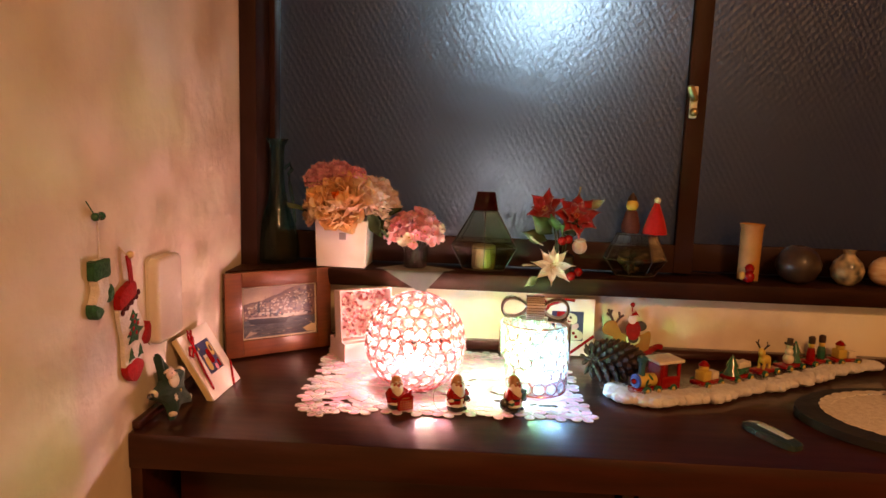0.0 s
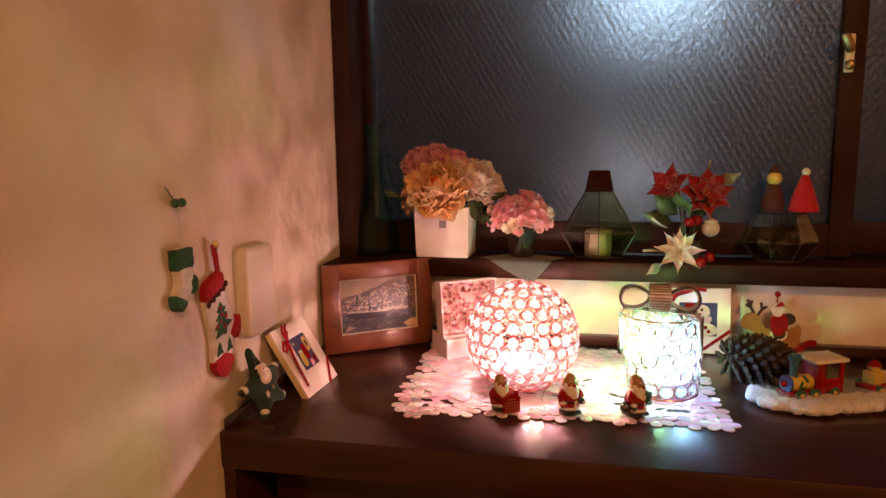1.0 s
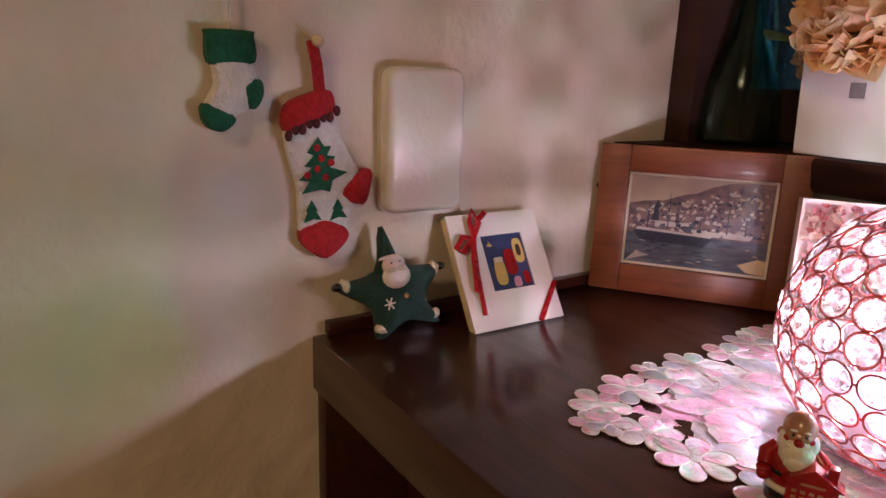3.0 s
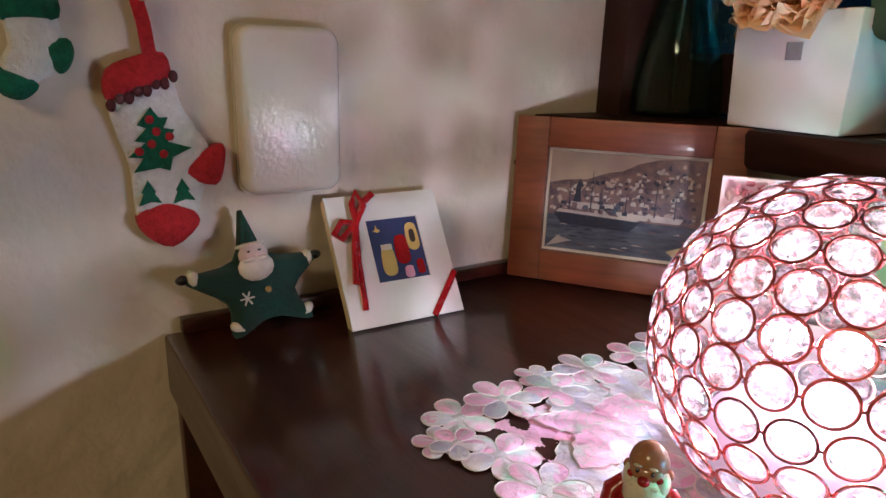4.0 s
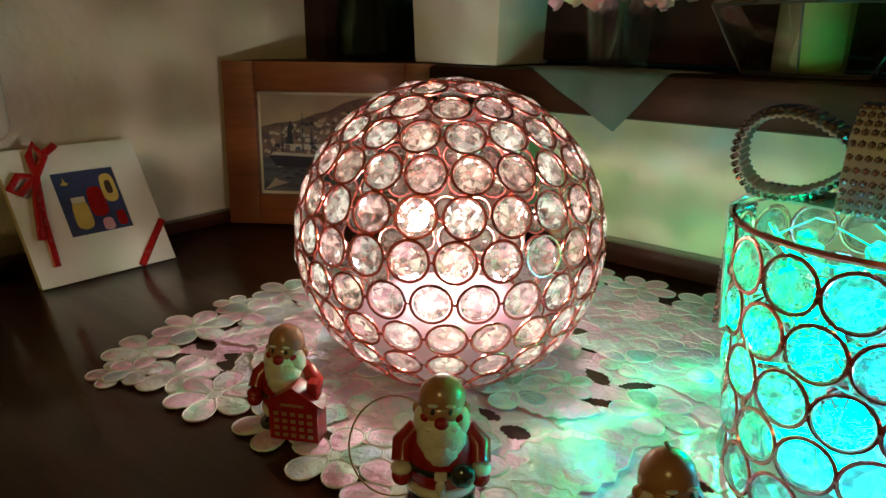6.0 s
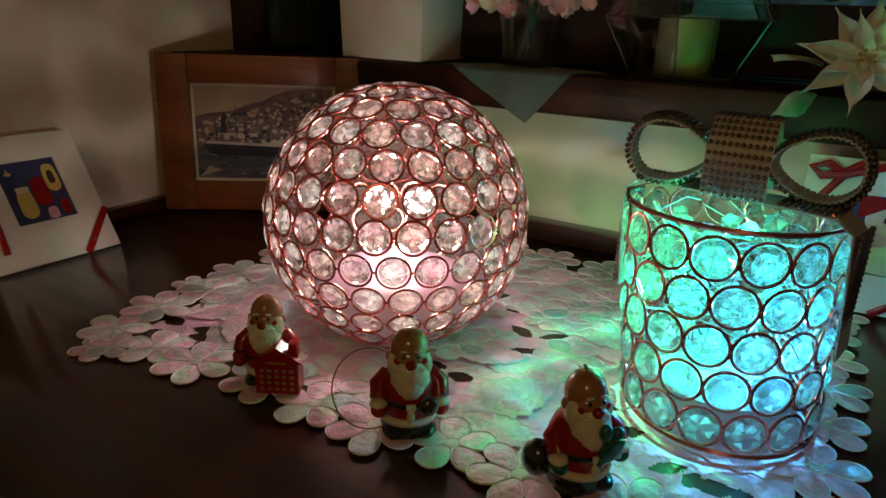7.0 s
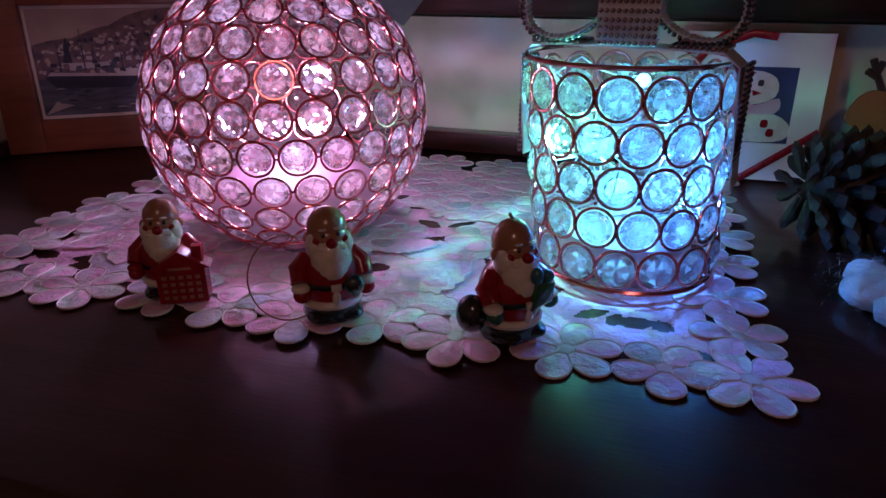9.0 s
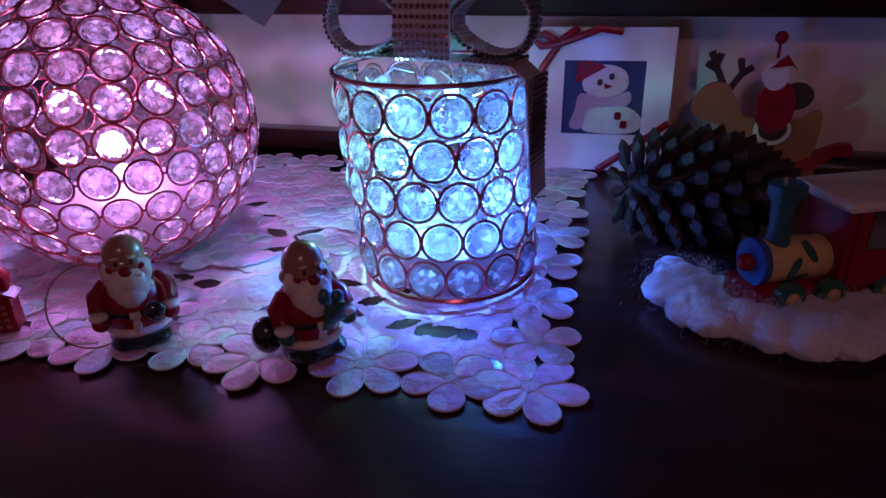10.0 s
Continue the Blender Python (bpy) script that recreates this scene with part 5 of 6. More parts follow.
def blossom(name, parent, at, direction, radius, inner, outer, rng, rings=6, label=""):
    bm = bmesh.new()
    for k in range(rings + 3):
        u = k / (rings + 2)
        n = 7 + int(11 * u)
        tilt = radians(8 + 92 * u)
        ln = radius * (0.42 + 0.34 * u)
        for i in range(n):
            a = 2 * math.pi * (i + 0.5 * (k % 2)) / n + rng.uniform(-0.25, 0.25)
            m = aim(at, direction) @ Matrix.Rotation(a, 4, "Z") @ Matrix.Translation((0, radius * 0.26 * u, radius * 0.10 * (1 - u))) @ Matrix.Rotation(radians(90) - tilt + rng.uniform(-0.18, 0.18), 4, "X")
            petal(bm, m, ln * rng.uniform(0.85, 1.12), ln * rng.uniform(0.62, 0.86), 1.2 - 0.4 * u, 0.15, 0.0, 0.095, 0 if u < 0.30 else 1, rng, 6, 6)
    return part(name, bm, [inner, outer], parent, label)


def leaf_part(parent, at, direction, length, width, material, rng, point=0.7):
    bm = bmesh.new()
    petal(bm, aim(at, direction, rng.random() * 6.28) @ Matrix.Rotation(radians(70), 4, "X"), length, width, 0.5, 0.15, point, 0.02, 0, rng, 6, 4)
    return part("leaf", bm, material, parent)


def peony_pot():
    rng = random.Random(11)
    t = thing("potted_peonies", Matrix.Translation((0.1670, 0.4110, SZ)) @ Matrix.Rotation(radians(-2), 4, "Z"), "peach and mauve artificial peonies in a square white pot", "flowers")
    bm = bmesh.new()
    s, h, wall = 0.043, 0.078, 0.004
    tmp = [(-s * 0.95, -s * 0.80), (s * 0.95, -s * 0.80), (s * 0.95, s * 0.80), (-s * 0.95, s * 0.80)]
    lo = [bm.verts.new((x, y, 0)) for x, y in tmp]
    hi = [bm.verts.new((x * 1.06, y * 1.06, h)) for x, y in tmp]
    hin = [bm.verts.new((x * 0.96, y * 0.96, h)) for x, y in tmp]
    lin = [bm.verts.new((x * 0.92, y * 0.92, h - 0.020)) for x, y in tmp]
    bm.faces.new(lo[::-1]), bm.faces.new(lin)
    for a, b in ((lo, hi), (hi, hin), (hin, lin)):
        for i in range(4):
            j = (i + 1) % 4
            bm.faces.new((a[i], a[j], b[j], b[i]))
    bmesh.ops.bevel(bm, geom=list(bm.edges), offset=0.0012, segments=2, affect="EDGES", profile=0.5)
    pot = part("pot", bm, CERAMIC, t, "square white ceramic pot")
    tilt = Matrix.Rotation(math.atan2(s * 0.80 * 0.06, h), 4, "X")
    part("stamp", box(bmesh.new(), (0.003, -s * 0.80 - 0.0001, 0.053), (0.011, 0.0012, 0.0115), tilt), GREYINK, pot, "small grey square stamp")
    blossom("blossom", t, (-0.002, -0.026, 0.104), (-0.05, -0.85, 0.55), 0.060, ORANGE, PEACH, rng, 8, "large peach peony with an orange heart")
    blossom("blossom", t, (0.050, 0.000, 0.112), (0.6, -0.55, 0.65), 0.046, BLUSH, BLUSH, rng, 6, "pale blush peony")
    blossom("blossom", t, (-0.042, 0.004, 0.102), (-0.75, -0.45, 0.4), 0.044, PEACH, PEACH, rng, 6, "peach peony")
    for at, d, r in (((-0.040, -0.006, 0.146), (-0.3, -0.6, 0.8), 0.032), ((-0.012, -0.006, 0.152), (0.1, -0.5, 0.9), 0.030), ((0.016, -0.002, 0.145), (0.4, -0.4, 0.8), 0.027)):
        blossom("blossom", t, at, d, r, MAUVE, MAUVE, rng, 5, "mauve pink filler flower")
    for k in range(6):
        a = -0.5 + k * 0.75
        leaf_part(t, (0.045 * math.cos(a), 0.02 * math.sin(a) + 0.006, 0.082), (math.cos(a), -0.3, 0.25), 0.060, 0.030, LEAF, rng)
    leaf_part(t, (0.046, -0.004, 0.080), (1, -0.2, -0.5), 0.070, 0.040, LEAF, rng)
    leaf_part(t, (0.046, -0.026, 0.090), (0.45, -0.35, -0.8), 0.046, 0.036, LEAF, rng)
    leaf_part(t, (0.048, -0.010, 0.090), (0.60, -0.30, -0.7), 0.052, 0.036, LEAF, rng)


def pink_glass():
    rng = random.Random(21)
    t = thing("flower_glass", (0.2870, 0.4020, SZ + 0.0016), "pink artificial hydrangea in a clear drinking glass", "flowers")
    prof = [(0.0004, 0.0), (0.0175, 0.0), (0.0195, 0.002), (0.0235, 0.044), (0.0222, 0.044), (0.0182, 0.006), (0.0004, 0.005)]
    part("glass", lathe(bmesh.new(), prof, 26, cap=False), CLEAR, t, "clear drinking glass")
    bm = bmesh.new()
    for i in range(5):
        tube(bm, [(0.006 * math.cos(i), 0.006 * math.sin(i), 0.007), (0.003 * math.sin(i * 2), 0.003, 0.04), (0.012 * math.cos(i * 1.3), 0.012 * math.sin(i * 1.3), 0.060)], 0.0012, 6)
    part("stems", bm, LEAF, t)
    c = Vector((-0.002, -0.004, 0.058))
    for k in range(72):
        u, a = -0.45 + 1.45 * (k + 0.5) / 72, k * 2.399
        d = Vector((math.cos(a) * math.sqrt(max(0, 1 - u * u)), math.sin(a) * math.sqrt(max(0, 1 - u * u)), u))
        bm = bmesh.new()
        at = c + Vector((d.x * 0.038, d.y * 0.032, d.z * 0.030)) * rng.uniform(0.74, 1.12)
        d = (d + Vector((rng.uniform(-0.5, 0.5), rng.uniform(-0.5, 0.5), rng.uniform(-0.5, 0.5)))).normalized()
        spin = rng.random() * 6.28
        for i in range(5):
            petal(bm, aim(at, d, spin) @ Matrix.Rotation(2 * math.pi * i / 5, 4, "Z") @ Matrix.Rotation(radians(18), 4, "X"), 0.0135, 0.0150, 0.8, 0.20, 0.0, 0.12, 0, rng, 4, 4)
        ball(bm, at + d * 0.002, 0.0016, slot=1, u=6, v=4)
        part("floret", bm, [rng.choice((ROSE, ROSE, ROSE, MAUVE, MAUVE, BLUSH)), YELLOWPAINT], t)


def cloth():
    bm = bmesh.new()
    n = 60
    half = 0.047
    grid = []
    edge = 0.3735
    for i in range(n + 1):
        row = []
        for j in range(n + 1):
            a, b = (i / n * 2 - 1) * half, (j / n * 2 - 1) * half
            x, y = (a - b) * 0.7071, (a + b) * 0.7071
            x, y = 0.2900 + x - 0.21 * y, 0.3870 + y * 0.80 + 0.10 * x
            z = SILL_Z + 0.0012 + 0.0003 * math.sin(60 * x)
            if y < edge:
                over = edge - y
                bend = min(over / 0.005, 1.0)
                y, z = edge - 0.0042 * math.sin(bend * 1.5708) - 0.0015 * bend * math.sin(90 * x) ** 2, z - (0.0032 * (1 - math.cos(bend * 1.5708)) if bend < 1 else over - 0.0018)
            row.append(bm.verts.new((x, y, z)))
        grid.append(row)
    for i in range(n):
        for j in range(n):
            bm.faces.new((grid[i][j], grid[i + 1][j], grid[i + 1][j + 1], grid[i][j + 1]))
    bmesh.ops.solidify(bm, geom=list(bm.faces), thickness=0.0007)
    tagged(part("cloth_mat", bm, CLOTH), "grey-green square cloth hanging over the sill's edge", "cloth")


def lantern(at, r, h, top, sides, label, roof):
    """A faceted glass candle holder: bars of solder between panes, and a candle inside."""
    t = thing("glass_lantern", at, label, "lantern")
    low, mid, high = r * 0.64, r, top
    levels = [(low, 0.002), (mid, h * 0.40), (high, h)]
    pts = [[Vector((rr * math.cos(2 * math.pi * (i + 0.5) / sides), rr * 0.64 * math.sin(2 * math.pi * (i + 0.5) / sides), z)) for i in range(sides)] for rr, z in levels]
    for lv in range(2):
        for i in range(sides):
            j = (i + 1) % sides
            quad = (pts[lv][i], pts[lv][j], pts[lv + 1][j], pts[lv + 1][i])
            bm = bmesh.new()
            f = bm.faces.new([bm.verts.new(q) for q in quad])
            bmesh.ops.solidify(bm, geom=[f], thickness=0.0016)
            part("pane", bm, roof if roof and i == sides - 2 else LANTERNGLASS, t, smooth=False)
            part("bar", tube(bmesh.new(), [pts[lv][i], pts[lv + 1][i]], 0.0007, 6), LEAD, t)
        part("bar", tube(bmesh.new(), pts[lv], 0.0007, 6, closed=True), LEAD, t)
    part("bar", tube(bmesh.new(), pts[2], 0.0007, 6, closed=True), LEAD, t)
    part("base", prism(bmesh.new(), [(p.x, p.y) for p in pts[0]], 0.002), LEAD, t)
    if roof:
        part("candle", lathe(bmesh.new(), [(0.0195, 0.0022), (0.020, 0.004), (0.020, 0.040), (0.018, 0.042), (0.004, 0.0405)], 20), CANDLE, t, "cream candle")
        part("wick", tube(bmesh.new(), [(0, 0, 0.040), (0.0008, 0, 0.046)], 0.0006, 5), BLACKGLAZE, t)
    else:
        rng = random.Random(6)
        for k in range(9):
            a, rr = k * 0.7, 0.020 if k else 0.0
            part("dried_pod", ball(bmesh.new(), (rr * math.cos(a), 0.6 * rr * math.sin(a), 0.013 + 0.012 * (k % 3)), (rng.uniform(0.007, 0.010), 0.008, rng.uniform(0.007, 0.010)), u=10, v=7), rng.choice((DARKPOT, REDGLAZE, CONE, BRASS)), t)
    return t


def poinsettia(parent, at, d, r, material, rng, label, n=7, wide=0.60):
    bm = bmesh.new()
    for k, (m_n, ln) in enumerate(((n, 1.0), (n - 1, 0.72), (4, 0.40))):
        for i in range(m_n):
            a = 2 * math.pi * (i + 0.5 * k) / m_n + rng.uniform(-0.12, 0.12)
            petal(bm, aim(at, d) @ Matrix.Rotation(a, 4, "Z") @ Matrix.Translation((0, 0, 0.002 * k)) @ Matrix.Rotation(radians(8 + 14 * k), 4, "X"), r * ln * rng.uniform(0.9, 1.08), r * ln * wide, 0.25, 0.16, 0.9, 0.03, 0, rng, 6, 4)
    for i in range(7):
        ball(bm, aim(at, d) @ Vector((0.004 * math.cos(i), 0.004 * math.sin(i), 0.006)), 0.0018, slot=1, u=6, v=4)
    return part("flower", bm, [material, GOLD], parent, label)


def poinsettias():
    rng = random.Random(31)
    t = thing("poinsettia_arrangement", (0.530, 0.4060, SZ), "red and cream artificial poinsettias with leaves and berries on the sill", "flowers")
    part("pot", lathe(bmesh.new(), [(0.014, 0), (0.020, 0.002), (0.023, 0.030), (0.021, 0.032), (0.018, 0.026)], 20), DARKPOT, t)
    bm = bmesh.new()
    for a in range(5):
        tube(bm, [(0.004 * math.cos(a), 0.004 * math.sin(a), 0.02), (0.01 * math.cos(a), 0.008 * math.sin(a), 0.06), (0.016 * math.cos(a), -0.004, 0.09)], 0.0014, 6)
    part("stems", bm, LEAF, t)
    poinsettia(t, (0.018, -0.016, 0.098), (0.15, -0.9, 0.35), 0.045, REDPETAL, rng, "large red poinsettia", 8)
    poinsettia(t, (-0.028, -0.004, 0.106), (-0.5, -0.7, 0.5), 0.038, REDPETAL, rng, "red poinsettia", 6)
    poinsettia(t, (-0.020, -0.060, 0.021), (-0.02, -0.93, 0.36), 0.037, SALMON, rng, "cream poinsettia", 8, 0.40)
    for at, d, ln, mt in (((-0.018, -0.020, 0.068), (-0.7, -0.5, 0.6), 0.060, LEAF), ((-0.026, -0.022, 0.058), (-1, -0.3, 0.3), 0.050, LEAF), ((0.000, -0.024, 0.070), (-0.1, -0.8, 0.3), 0.055, LEAF), ((-0.010, -0.026, 0.074), (-0.4, -0.8, 0.8), 0.050, LEAF), ((0.010, -0.014, 0.062), (0.2, -0.6, 0.8), 0.045, LEAF), ((0.040, -0.006, 0.112), (0.9, -0.2, 0.5), 0.032, LEAFPALE), ((0.020, 0.0, 0.120), (0.2, 0, 1), 0.028, LEAFPALE),
                          ((-0.034, -0.034, 0.050), (-0.9, -0.4, 0.7), 0.030, LEAFPALE), ((-0.040, -0.040, 0.018), (-1, -0.3, 0.0), 0.030, LEAFPALE), ((-0.040, -0.044, 0.000), (-0.8, -0.4, -0.5), 0.030, LEAFPALE)):
        leaf_part(t, at, d, ln, ln * 0.55, mt, rng, 0.8)
    for x, y, z, mt in ((0.006, -0.036, 0.058, REDGLAZE), (0.024, -0.040, 0.006, REDGLAZE), (0.012, -0.046, 0.000, REDGLAZE), (-0.004, -0.040, 0.056, REDGLAZE)):
        part("berry", ball(bmesh.new(), (x, y, z + 0.004), 0.0075), mt, t)
    part("bauble", ball(bmesh.new(), (0.026, -0.028, 0.050), (0.012, 0.011, 0.012)), SALMON, t, "pale round bauble")
    part("bauble_cap", lathe(bmesh.new(), [(0.009, 0.058), (0.010, 0.061), (0.004, 0.064)], 14, Matrix.Translation((0.026, -0.028, 0))), BEARD, t)


def sill_right():
    hat = thing("felt_hat", (0.682, 0.4060, SZ + 0.0725), "tiny red felt santa hat with white pompom on the lantern", "hat")
    part("cone", lathe(bmesh.new(), [(0.020, 0.0), (0.0195, 0.006), (0.013, 0.028), (0.0045, 0.050), (0.001, 0.053)], 18), REDFELT, hat)
    part("pompom", ball(bmesh.new(), (0.001, 0, 0.055), 0.0055), COTTON, hat)
    bm = bmesh.new()
    lathe(bm, [(0.014, 0.0), (0.016, 0.010), (0.010, 0.034), (0.006, 0.040)], 14, slot=0)
    ball(bm, (0, -0.002, 0.046), 0.010, slot=1)
    lathe(bm, [(0.0095, 0.048), (0.007, 0.058), (0.0015, 0.066)], 12, slot=2)
    tagged(part("cloth_doll", bm, [FRILL, YELLOWPAINT, DARKBROWN], None, at=Matrix.Translation((0.643, 0.4100, SZ + 0.0725))), "small cloth doll in dark red on the lantern", "doll")
    tube_ = thing("paper_lamp", (0.8420, 0.4120, SZ), "ochre paper cylinder lantern on the sill", "lantern")
    part("shade", lathe(bmesh.new(), [(0.0165, 0.002), (0.0165, 0.03), (0.0172, 0.088), (0.0195, 0.095), (0.0185, 0.0945), (0.0160, 0.087), (0.0153, 0.003)], 24, cap=False), PAPERSHADE, tube_)
    part("foot", lathe(bmesh.new(), [(0.017, 0), (0.0175, 0.002), (0.015, 0.003)], 24), DARKBROWN, tube_)
    bm = bmesh.new()
    ball(bm, (0, 0, 0.010), (0.009, 0.008, 0.010))
    ball(bm, (0, -0.001, 0.022), (0.007, 0.007, 0.006))
    lathe(bm, [(0.008, 0.024), (0.006, 0.029), (0.0015, 0.032)], 12)
    ball(bm, (-0.011, 0, 0.012), (0.005, 0.005, 0.007), slot=1)
    tagged(part("red_ornament", bm, [REDGLAZE, YELLOWPAINT], None, at=(0.8340, 0.3880, SZ)), "small bright red ornament before the paper lantern", "ornament")
    v = thing("round_vase", (0.9230, 0.4130, SZ), "dark brown glazed ball-shaped vase", "vase")
    prof = [(0.0004, 0.0), (0.015, 0.0), (0.026, 0.008), (0.0345, 0.024), (0.0350, 0.034), (0.028, 0.050), (0.016, 0.060), (0.010, 0.0615), (0.008, 0.060), (0.012, 0.056), (0.0004, 0.050)]
    part("body", lathe(bmesh.new(), prof, 30, cap=False), DARKPOT, v)
    v = thing("small_vase", (1.0030, 0.4130, SZ), "small cream vase with dark brown patches", "vase")
    prof = [(0.0004, 0.0), (0.012, 0.0), (0.022, 0.010), (0.0255, 0.024), (0.021, 0.038), (0.010, 0.049), (0.0085, 0.052), (0.0105, 0.058), (0.008, 0.057), (0.0004, 0.045)]
    part("body", lathe(bmesh.new(), prof, 26, cap=False), VASEPAT, v)
    bm = bmesh.new()
    for k in range(40):
        a = k * 0.42
        r = 0.024 * (1 - k / 46)
        ball(bm, (0.0 + 0.010 * math.cos(a) * (1 - k / 46) + k * 0.0003, -0.004, 0.022 + 0.008 * math.sin(a) * (1 - k / 46)), (r, r * 0.85, r * 0.9), u=10, v=7)
    tagged(part("seashell", bm, SHELL, None, at=(1.062, 0.4130, SZ + 0.0012)), "brown striped spiral seashell on the sill", "shell")


bottle()
peony_pot()
cloth()
pink_glass()
LANTERNGLASS = glass("smoky_lantern_glass", (0.80, 0.82, 0.74), 0.02, 0.38)
REDPANE = glass("red_stained_glass", (0.45, 0.02, 0.03), 0.03, 0.3)
GREENPANE = glass("green_stained_glass", (0.66, 0.78, 0.46), 0.03, 0.45)
lan = lantern((0.4020, 0.4150, SZ), 0.062, 0.100, 0.023, 6, "faceted glass candle lantern with a red top and green pane", GREENPANE)
part("top_cap", lathe(bmesh.new(), [(0.024, 0.0), (0.0175, 0.030), (0.016, 0.031)], 6, Matrix.Translation((0, 0, 0.1005)) @ Matrix.Diagonal((1, 0.64, 1, 1)) @ Matrix.Rotation(radians(30), 4, "Z")), REDPANE, lan, "dark red glass top")
lantern((0.6560, 0.4170, SZ), 0.054, 0.070, 0.034, 8, "octagonal clear glass holder filled with dried pods", None)
poinsettias()
sill_right()

# ---------------------------------------------------------------- right part of the desk


def rocking_reindeer():
    """A flat painted plywood ornament, standing on a red rocker; one plain shape for its rider."""
    m = Matrix.Translation((0.6490, 0.3790, TOP + 0.0010)) @ Matrix.Rotation(radians(2), 4, "Z") @ Matrix.Rotation(radians(90), 4, "X")
    t = thing("rocking_reindeer", m, "flat plywood reindeer on a red rocker with a rider", "ornament")
    body = smooth_outline([(-0.048, 0.044), (-0.044, 0.056), (-0.036, 0.062), (-0.026, 0.060), (-0.022, 0.044), (-0.010, 0.040), (0.014, 0.038), (0.030, 0.046), (0.032, 0.030), (0.030, 0.014), (0.034, 0.004), (0.026, 0.003), (0.018, 0.018), (0.0, 0.020), (-0.018, 0.018), (-0.030, 0.004), (-0.038, 0.004), (-0.030, 0.022), (-0.030, 0.040), (-0.040, 0.038)], 3)
    part("body", prism(bmesh.new(), body, 0.004, ONE, 0, 0.0004), TANWOOD, t)
    rock = [(-0.054, 0.020), (-0.046, 0.012), (-0.030, 0.002), (0.0, -0.0005), (0.030, 0.006), (0.044, 0.016), (0.052, 0.016), (0.052, 0.024), (0.040, 0.022), (0.024, 0.012), (0.0, 0.006), (-0.026, 0.009), (-0.044, 0.018), (-0.052, 0.025)]
    part("rocker", prism(bmesh.new(), smooth_outline(rock, 3), 0.006, Matrix.Translation((0, 0.0008, -0.001))), REDGLAZE, t, "glossy red rocker")
    for branches in (([(-0.030, 0.060), (-0.036, 0.072), (-0.034, 0.080)], [(-0.035, 0.070), (-0.042, 0.074)], [(-0.036, 0.073), (-0.040, 0.081)]),
                     ([(-0.026, 0.058), (-0.020, 0.068), (-0.022, 0.077)], [(-0.021, 0.067), (-0.014, 0.072)])):
        bm = bmesh.new()
        for pts in branches:
            tube(bm, [(x, z, 0.002) for x, z in pts], 0.0022, 6)
        part("antler", bm, DARKBROWN, t, "dark brown antler")
    bm = bmesh.new()
    prism(bm, ellipse(0.002, 0.048, 0.012, 0.017), 0.003, Matrix.Translation((0, 0, 0.004)), 0)
    prism(bm, ellipse(0.003, 0.033, 0.0115, 0.0100), 0.0016, Matrix.Translation((0, 0, 0.0044)), 1)
    prism(bm, ellipse(0.003, 0.034, 0.0085, 0.0080), 0.0024, Matrix.Translation((0, 0, 0.0044)), 2)
    prism(bm, ellipse(-0.001, 0.067, 0.0075, 0.0085), 0.0036, Matrix.Translation((0, 0, 0.0040)), 1)
    prism(bm, ellipse(0.014, 0.055, 0.0095, 0.0085), 0.0028, Matrix.Translation((0, 0, 0.0036)), 2)
    prism(bm, [(-0.006, 0.072), (0.007, 0.074), (0.011, 0.071), (0.004, 0.080)], 0.003, Matrix.Translation((0, 0, 0.0048)), 0)
    part("rider", bm, [REDGLAZE, BEARD, DARKBROWN], t, "plain red and white rider")
    bm = bmesh.new()
    ball(bm, (-0.001, 0.090, 0.003), 0.0040)
    tube(bm, [(-0.001, 0.078, 0.003), (-0.001, 0.090, 0.003)], 0.0010, 6)
    part("hanging_bead", bm, REDGLAZE, t)


def pinecone():
    c = Vector((0.5970, 0.2690, TOP + 0.0285))
    t = thing("pinecone", Matrix.Translation(c) @ Matrix.Rotation(radians(14), 4, "Z") @ Matrix.Rotation(radians(94), 4, "Y"), "open brown pinecone lying on the desk", "pinecone")
    bm = bmesh.new()
    tube(bm, [(0, 0, 0), (0.0, 0.006, 0.0015), (0, 0.0115, 0.0035), (0, 0.0142, 0.0068), (0, 0.0138, 0.0085)], [0.0018, 0.0036, 0.0056, 0.0048, 0.0016], 6, flat=2.4, up=(1, 0, 0.01))
    me = mesh_of("scale", bm, CONE)
    part("core", lathe(bmesh.new(), [(0.002, -0.036), (0.012, -0.026), (0.016, 0.0), (0.010, 0.026), (0.002, 0.040)], 12), DARKBROWN, t)
    n = 130
    for k in range(n):
        u = k / (n - 1)
        z = -0.038 + 0.076 * u
        r = 0.0185 * math.sin(math.pi * (0.13 + 0.80 * u)) ** 0.6
        a = k * 2.39996
        size = 0.62 + 0.40 * math.sin(math.pi * (0.1 + 0.85 * u))
        shared("scale", me, t, Matrix.Rotation(a, 4, "Z") @ Matrix.Translation((0, r * 0.55, z)) @ Matrix.Rotation(radians(-20 + 66 * u), 4, "X") @ Matrix.Diagonal((0.33 * size, size * 1.32, size * 0.72, 1)))


COT = [(0.587, 0.190), (0.598, 0.170), (0.630, 0.164), (0.665, 0.174), (0.705, 0.190), (0.760, 0.214), (0.850, 0.262), (0.930, 0.315), (1.005, 0.364), (1.045, 0.382)]


